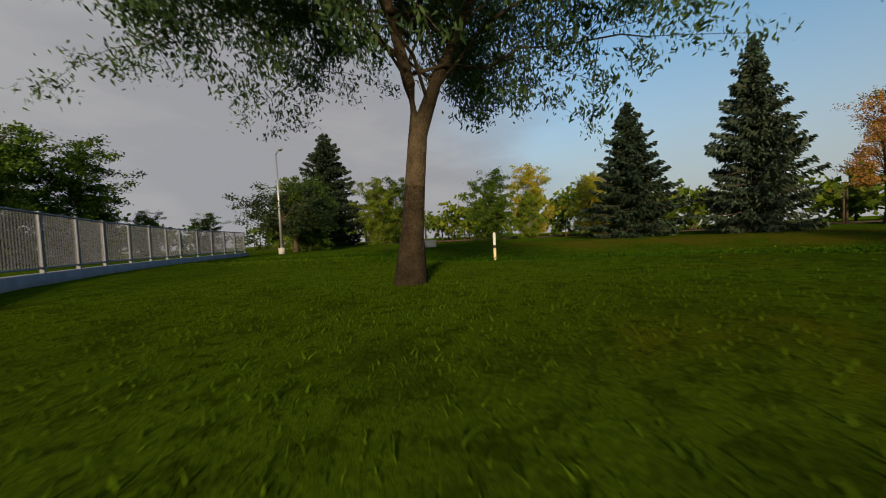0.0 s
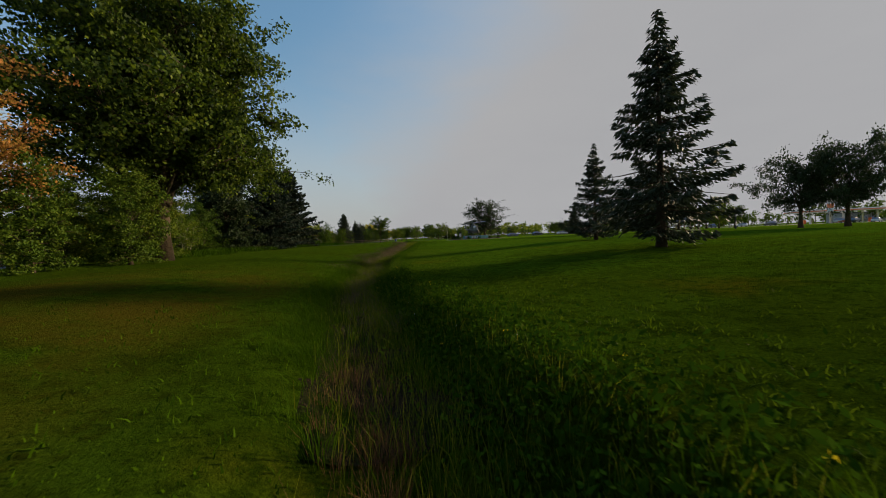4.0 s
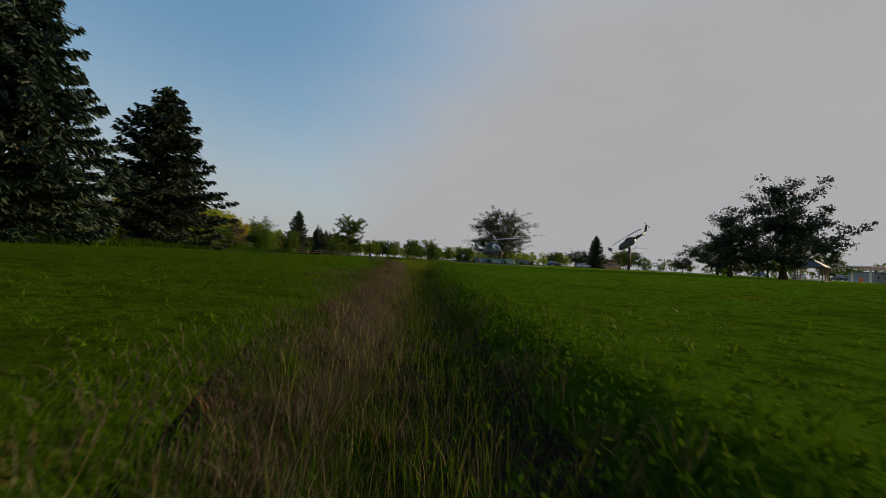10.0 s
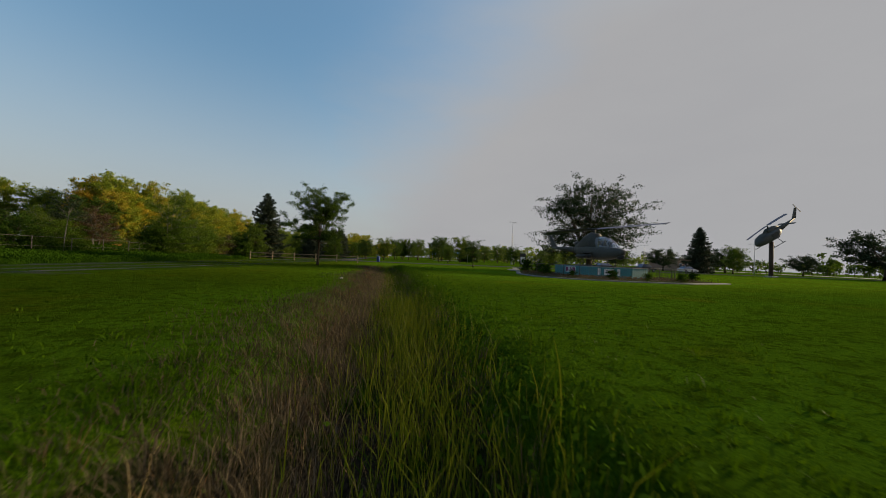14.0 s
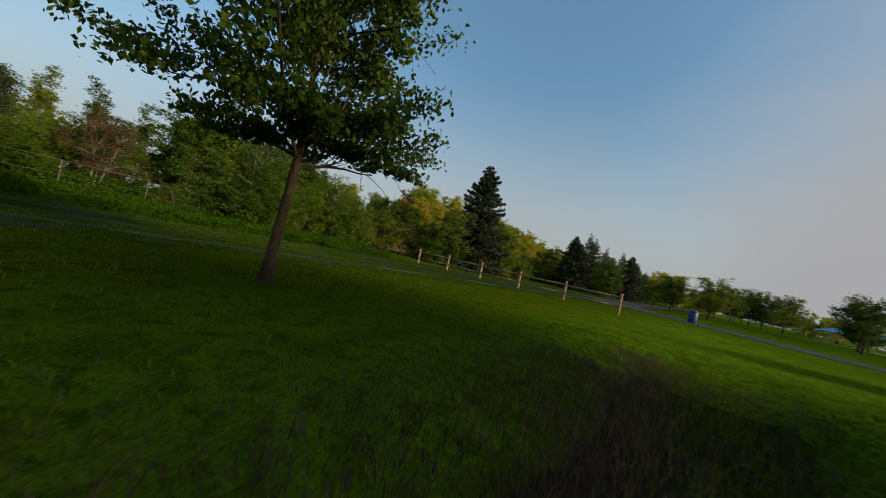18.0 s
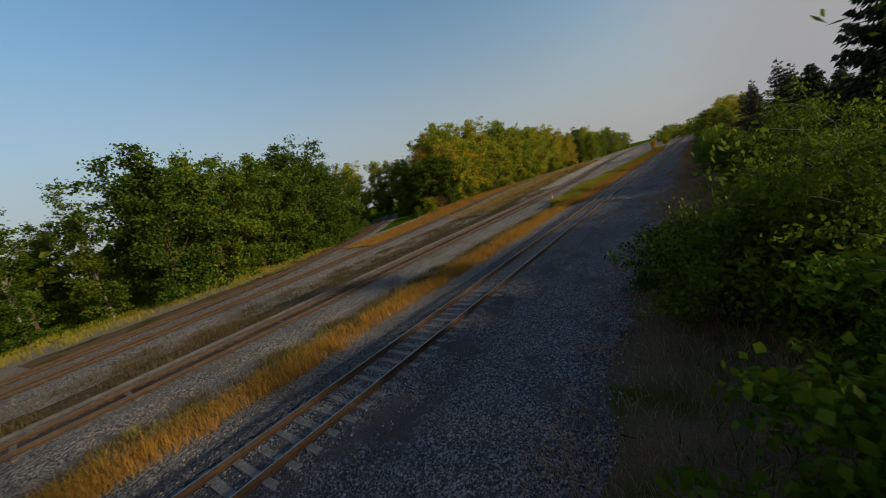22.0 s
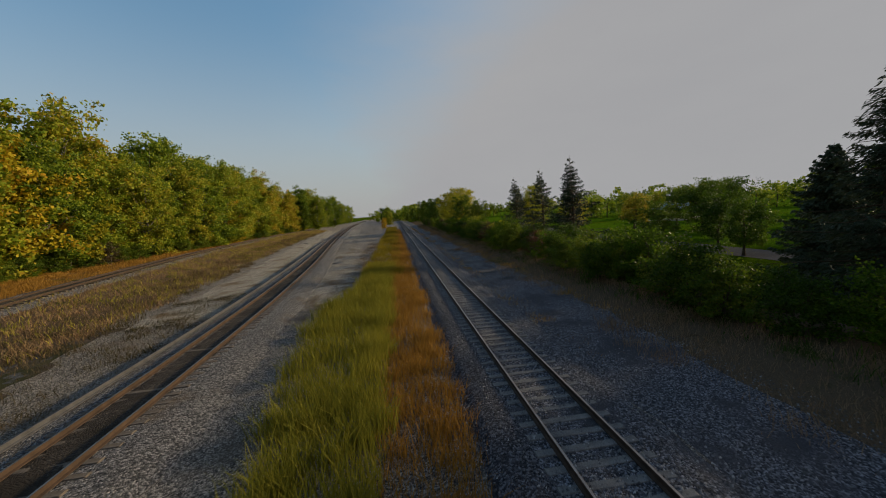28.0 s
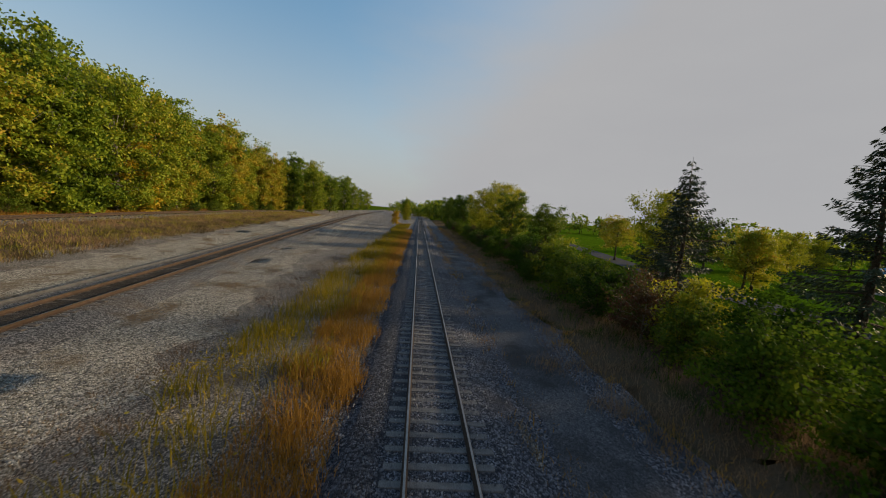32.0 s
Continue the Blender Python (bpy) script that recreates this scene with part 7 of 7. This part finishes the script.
part("shaft", Shape().tube([(0, 0, -0.1), (0, 0, 0.85), (0, 0, 0.92)], [0.06, 0.06, 0.02], 9).mesh("shaft", M["orange"]), t)
t = thing("concrete_block", pose(25.3, -7.4, gz(25.3, -7.4), 0, 0, 35), "pale square concrete block on the lawn", "block")
part("body", Shape().box((0, 0, 0.3), (1.5, 0.8, 0.62), 0, 0.04).mesh("body", M["concrete"]), t)


def lamp_pole(x, y, h, arm, label, turn=0.0, heads=1, base=True):
    t = thing("light_pole", Matrix.Translation((x, y, gz(x, y))) @ Matrix.Rotation(turn, 4, "Z"), label, "light pole", "light poles")
    part("shaft", Shape().tube([(0, 0, -0.1), (0, 0, h * 0.5), (0, 0, h)], [0.012 * h + 0.02, 0.009 * h + 0.02, 0.05], 10).mesh("shaft", M["galv"], True), t)
    if base:
        part("footing", Shape().tube([(0, 0, -0.05), (0, 0, 0.55)], 0.28, 10).mesh("footing", M["concrete"], True), t)
    for i in range(heads):
        s = 1 - 2 * i
        part("arm", Shape().tube([(0, 0, h - 0.1), (s * arm * 0.6, 0, h + 0.05), (s * arm, 0, h)], 0.035, 6).mesh("arm", M["galv"], True), t)
        part("lamp_head", Shape().box((s * (arm + 0.25), 0, h), (0.6, 0.26, 0.14), 0, 0.04).mesh("lamp_head", M["galv"]), t)
    return t


lamp_pole(28.7, -20.1, 8.8, 1.2, "tall grey light pole on a pale concrete footing", radians(60))
lamp_pole(76, 186, 13.5, 0.9, "very tall pale light pole in the far park", 0.4, 2)
for x, y, h in ((64, 196, 8.5), (96, 236, 9.0), (131, 196, 9.0), (150, 172, 9.5), (168, 130, 9.0), (190, 150, 10), (60, -60, 9), (84, -50, 9)):
    lamp_pole(x, y, h, 0.9, "distant grey light pole", x, 2, False)

# information board and litter bin
t = thing("information_board", pose(57.8, 131.6, 0, 0, 0, -18), "information board with a white map panel under a dark header", "sign")
for s in (-0.4, 0.4):
    part("leg", Shape().box((s, 0, 1.2), (0.1, 0.1, 2.5), 0, 0.01).mesh("leg", M["black"]), t)
part("header", Shape().box((0, 0, 2.2), (0.78, 0.08, 0.5), 0, 0.01).mesh("header", M["car_dark"]), t)
b = part("map_panel", Shape().box((0, 0, 1.35), (0.7, 0.06, 1.1), 0, 0.01).mesh("map_panel", M["white"]), t)
for z, w in ((1.75, 0.5), (1.55, 0.3), (1.4, 0.5), (1.2, 0.36), (1.0, 0.5)):
    part("bar", Shape().box((0.0, -0.036, z), (w, 0.01, 0.06)).mesh("bar", M["bluewall"]), b)
t = thing("litter_bin", pose(35.2, 147.4, 0), "bright blue litter bin beside the park road", "bin")
part("drum", Shape().tube([(0, 0, 0), (0, 0, 0.05), (0, 0, 0.85), (0, 0, 0.9)], [0.28, 0.31, 0.31, 0.29], 14).mesh("drum", M["blue"], True), t)
part("lid", Shape().tube([(0, 0, 0.9), (0, 0, 1.0), (0, 0, 1.08)], [0.33, 0.3, 0.12], 14).mesh("lid", M["blue"], True), t)

# railway stake
t = thing("switch_marker", Matrix.Translation((-8.5, 169.6, gz(-8.5, 169.6) + 0.03)), "white stake with an orange top in the ballast", "marker")
part("shaft", rod((0, 0, -0.1), (0.03, 0, 0.85), 0.05, 9).mesh("shaft", M["white"]), t)
part("top_band", rod((0.03, 0, 0.85), (0.045, 0, 1.3), 0.055, 9).mesh("top_band", M["orange"]), t)
t = thing("cable_box", pose(-8.1, 169.4, gz(-8.1, 169.4) + 0.03, 0, 0, 25), "low dark metal box on the gravel beside the stake", "box")
part("body", Shape().box((0, 0, 0.11), (0.55, 0.4, 0.26), 0, 0.03).mesh("body", M["spare"]), t)
part("lid", Shape().box((0, 0, 0.265), (0.6, 0.45, 0.05), 0, 0.015).mesh("lid", M["black"]), t)
# stones that lie bare on the ditch's bank
rng = np.random.default_rng(404)
for x, y, size in ((32.96, 56.3, 0.06), (34.54, 74.7, 0.05), (35.1, 74.2, 0.06), (34.8, 73.5, 0.045), (34.55, 97.5, 0.09), (35.4, 75.3, 0.04), (33.4, 57.2, 0.04)):
    sh = Shape()
    rings = []
    for k, (h, w) in enumerate(((-0.5, 0.7), (-0.1, 1.0), (0.35, 0.85), (0.6, 0.4))):
        rings.append(sh.ring([(size * w * (1 + 0.1 * rng.normal()) * math.cos(a), size * 0.75 * w * (1 + 0.1 * rng.normal()) * math.sin(a), size * h * (1 + 0.1 * rng.normal())) for a in [0.5236 * q for q in range(12)]]))
    for a, b in zip(rings, rings[1:]):
        sh.bridge(a, b)
    sh.f.append(tuple(rings[-1]))
    tagged(new("pale_stone", sh.mesh("pale_stone", M["concrete"], True)), "pale weathered stone lying on the ditch's bank", "stone", "bank stones").matrix_basis = Matrix.Translation((x, y, gz(x, y) + 0.03)) @ Matrix.Rotation(x * 7, 4, "Z")


def shelter(name, x, y, w, d, h, roof_h, roof_mat, label, category, turn=0.0):
    t = thing(name, pose(x, y, gz(x, y), 0, 0, turn), label, category)
    for px in (-w / 2 + 0.4, 0, w / 2 - 0.4):
        for py in (-d / 2 + 0.4, d / 2 - 0.4):
            part("post", Shape().box((px, py, h / 2), (0.2, 0.2, h), 0, 0.02).mesh("post", M["timber"]), t)
    o = [(-w / 2, -d / 2), (w / 2, -d / 2), (w / 2, d / 2), (-w / 2, d / 2)]
    i = [(-w / 2 + d / 2 * 0.9, -0.1), (w / 2 - d / 2 * 0.9, -0.1), (w / 2 - d / 2 * 0.9, 0.1), (-w / 2 + d / 2 * 0.9, 0.1)]
    part("roof", Shape().loft([[(a, b, h) for a, b in o], [(a, b, h + 0.15) for a, b in o], [(a, b, h + roof_h) for a, b in i]]).mesh("roof", roof_mat), t)
    part("floor_slab", Shape().box((0, 0, 0.05), (w - 0.4, d - 0.4, 0.12)).mesh("floor_slab", M["concrete"]), t)
    return t


shelter("picnic_pavilion", 66, 244, 15, 8, 2.7, 1.9, M["blueroof"], "open picnic pavilion with a blue roof", "pavilion", 10)
shelter("gazebo", 113, 93, 5.0, 4.4, 2.4, 1.6, M["roof"], "small open gazebo with a dark roof", "gazebo", 20)

# sign with discs
t = thing("disc_sign", pose(117, 83, 0, 0, 0, 40), "sign frame with a row of pale discs over a white board", "sign")
for s in (-2.7, 2.7):
    part("post", Shape().box((s, 0, 2.4), (0.22, 0.22, 4.8), 0, 0.02).mesh("post", M["car_dark"]), t)
part("crossbar", Shape().box((0, 0, 3.0), (5.6, 0.1, 0.1)).mesh("crossbar", M["car_dark"]), t)
for i in range(5):
    part("disc", rod((-2.2 + 1.1 * i, -0.06, 4.3), (-2.2 + 1.1 * i, 0.06, 4.3), 0.42, 18).mesh("disc", M["white"]), t)
for s in (-2.2, 2.2, 0):
    part("disc", rod((s, -0.06, 3.3), (s, 0.06, 3.3), 0.4, 18).mesh("disc", M["white"]), t)
part("board", Shape().box((0, 0, 1.2), (5.0, 0.12, 1.1), 0, 0.02).mesh("board", M["white"]), t)


def car(x, y, turn, mat, label, tall=0.0, group="parked cars"):
    t = thing("car", pose(x, y, gz(x, y) + 0.04, 0, 0, turn), label, "car", group)
    prof = [(-2.2, 0.35), (2.2, 0.35), (2.25, 0.75), (1.3, 0.95 + tall * 0.3), (-2.15, 1.0 + tall * 0.3), (-2.25, 0.7)]
    body = part("body", Shape().loft([[(a, s * w, b) for a, b in prof] for s, w in ((-1, 0.82), (-1, 0.88), (1, 0.88), (1, 0.82))]).mesh("body", mat), t)
    top = [(-1.9, 0.98 + tall * 0.3), (1.25, 0.94 + tall * 0.3), (0.5, 1.45 + tall), (-1.4, 1.47 + tall)]
    part("cabin_glass", Shape().loft([[(a, -0.78, b) if b < 1.2 + tall * 0.5 else (a, -0.62, b) for a, b in top], [(a, 0.78, b) if b < 1.2 + tall * 0.5 else (a, 0.62, b) for a, b in top]]).mesh("cabin_glass", M["glass"]), t)
    part("roof_panel", Shape().box((-0.45, 0, 1.48 + tall), (1.9, 1.26, 0.05), 0, 0.02).mesh("roof_panel", mat), t)
    for wx in (-1.35, 1.4):
        for s in (-0.8, 0.8):
            w = part("wheel", rod((wx, s - 0.1, 0.33), (wx, s + 0.1, 0.33), 0.33, 14).mesh("wheel", M["rubber"]), t)
            part("rim", rod((wx, s - 0.12, 0.33), (wx, s + 0.12, 0.33), 0.19, 10).mesh("rim", M["galv"]), w)
    for s in (-0.6, 0.6):
        part("headlight", Shape().box((2.22, s, 0.7), (0.08, 0.34, 0.14)).mesh("headlight", M["white"]), body)
    return t


CW, CD, CR, CB = M["car_white"], M["car_dark"], M["red"], M["bluewall"]
for x, y, a, mt, lb, tl in ((190, 100, 20, CW, "white car parked by the street", 0.0), (194, 108, 10, CD, "dark car parked by the street", 0.2), (199, 113, 80, CR, "red car at the filling station", 0.0), (206, 120, 85, CW, "white van at the filling station", 0.5), (186, 92, 15, CB, "grey car parked by the street", 0.0), (182, 126, 70, CD, "dark car on the car park", 0.3), (178, 134, 70, CW, "white car on the car park", 0.0), (172, 142, 70, CB, "grey car on the car park", 0.2), (96, 152, 8, CD, "dark car on the park road", 0.2), (108, 153, 5, CW, "white car on the park road", 0.0), (84, 149.5, 4, CB, "grey car on the park road", 0.0)):
    car(x, y, a, mt, lb, tl)

# filling station and low buildings beyond the street
t = thing("filling_station_canopy", pose(222, 131, 0, 0, 0, -25), "white filling-station canopy with an orange stripe", "filling station")
part("roof_slab", Shape().box((0, 0, 5.4), (30, 12, 1.0), 0, 0.05).mesh("roof_slab", M["white"]), t)
part("stripe", Shape().box((0, 0, 5.3), (30.1, 12.1, 0.35), 0, 0.0).mesh("stripe", M["orange"]), t)
for a in (-11, 0, 11):
    for b in (-3.5, 3.5):
        part("column", Shape().box((a, b, 2.5), (0.45, 0.45, 5.0), 0, 0.03).mesh("column", M["white"]), t)
    part("pump", Shape().box((a, 0, 0.9), (0.8, 0.6, 1.7), 0, 0.05).mesh("pump", M["orange"]), t)
t = thing("roadside_sign", pose(205, 122, 0, 0, 0, 60), "orange and white roadside price sign on two posts", "sign")
for s in (-1.0, 1.0):
    part("post", Shape().box((s, 0, 2.5), (0.25, 0.25, 5.0)).mesh("post", M["galv"]), t)
part("top_board", Shape().box((0, 0, 7.0), (3.4, 0.4, 1.8), 0, 0.05).mesh("top_board", M["orange"]), t)
part("price_board", Shape().box((0, 0, 5.3), (3.4, 0.4, 1.5), 0, 0.05).mesh("price_board", M["white"]), t)


def building(x, y, w, d, h, turn, wall, roof, label, n):
    t = thing("low_building", pose(x, y, gz(x, y), 0, 0, turn), label, "building", "far buildings")
    part("wall_block", Shape().box((0, 0, h / 2), (w, d, h), 0, 0.05).mesh("wall_block", wall), t)
    part("roof", Shape().box((0, 0, h + 0.2), (w + 0.8, d + 0.8, 0.4), 0, 0.1).mesh("roof", roof), t)
    for s in (-1, 1):
        for i in range(n):
            u = -w / 2 + w * (i + 0.5) / n
            win = part("window", Shape().box((u, s * (d / 2 + 0.02), h * 0.5), (w / n * 0.5, 0.08, h * 0.35)).mesh("window", M["white"]), t)
            part("pane", Shape().box((u, s * (d / 2 + 0.06), h * 0.5), (w / n * 0.42, 0.05, h * 0.29)).mesh("pane", M["glass"]), win)
    return t


building(146, 196, 22, 10, 4.2, 20, M["brick"], M["roof"], "low brown brick building beyond the park road", 6)
building(300, 170, 26, 12, 5.0, -15, M["concrete"], M["roof"], "pale low shop building beyond the street", 7)
building(232, 60, 34, 14, 6.0, 5, M["brick"], M["roof"], "long brick building beyond the street", 9)
building(236, 10, 24, 14, 5.0, 10, M["concrete"], M["roof"], "pale flat-roofed building beyond the street", 6)
t = thing("flag_pole", pose(152, 196, 0), "white flagpole with a small hanging flag", "flagpole")
part("shaft", Shape().tube([(0, 0, 0), (0, 0, 11), (0, 0, 11.15)], [0.09, 0.05, 0.02], 8).mesh("shaft", M["white"]), t)
part("flag", Shape().loft([[(x, 0.12 * math.sin(x * 2.5), 10.8 - 0.25 * x) , (x, 0.12 * math.sin(x * 2.5) + 0.02, 10.8 - 0.25 * x), (x, 0.12 * math.sin(x * 2.5) + 0.02, 9.3 - 0.45 * x), (x, 0.12 * math.sin(x * 2.5), 9.3 - 0.45 * x)] for x in (0.05, 0.6, 1.2, 1.8, 2.4)]).mesh("flag", M["bluewall"]), t)
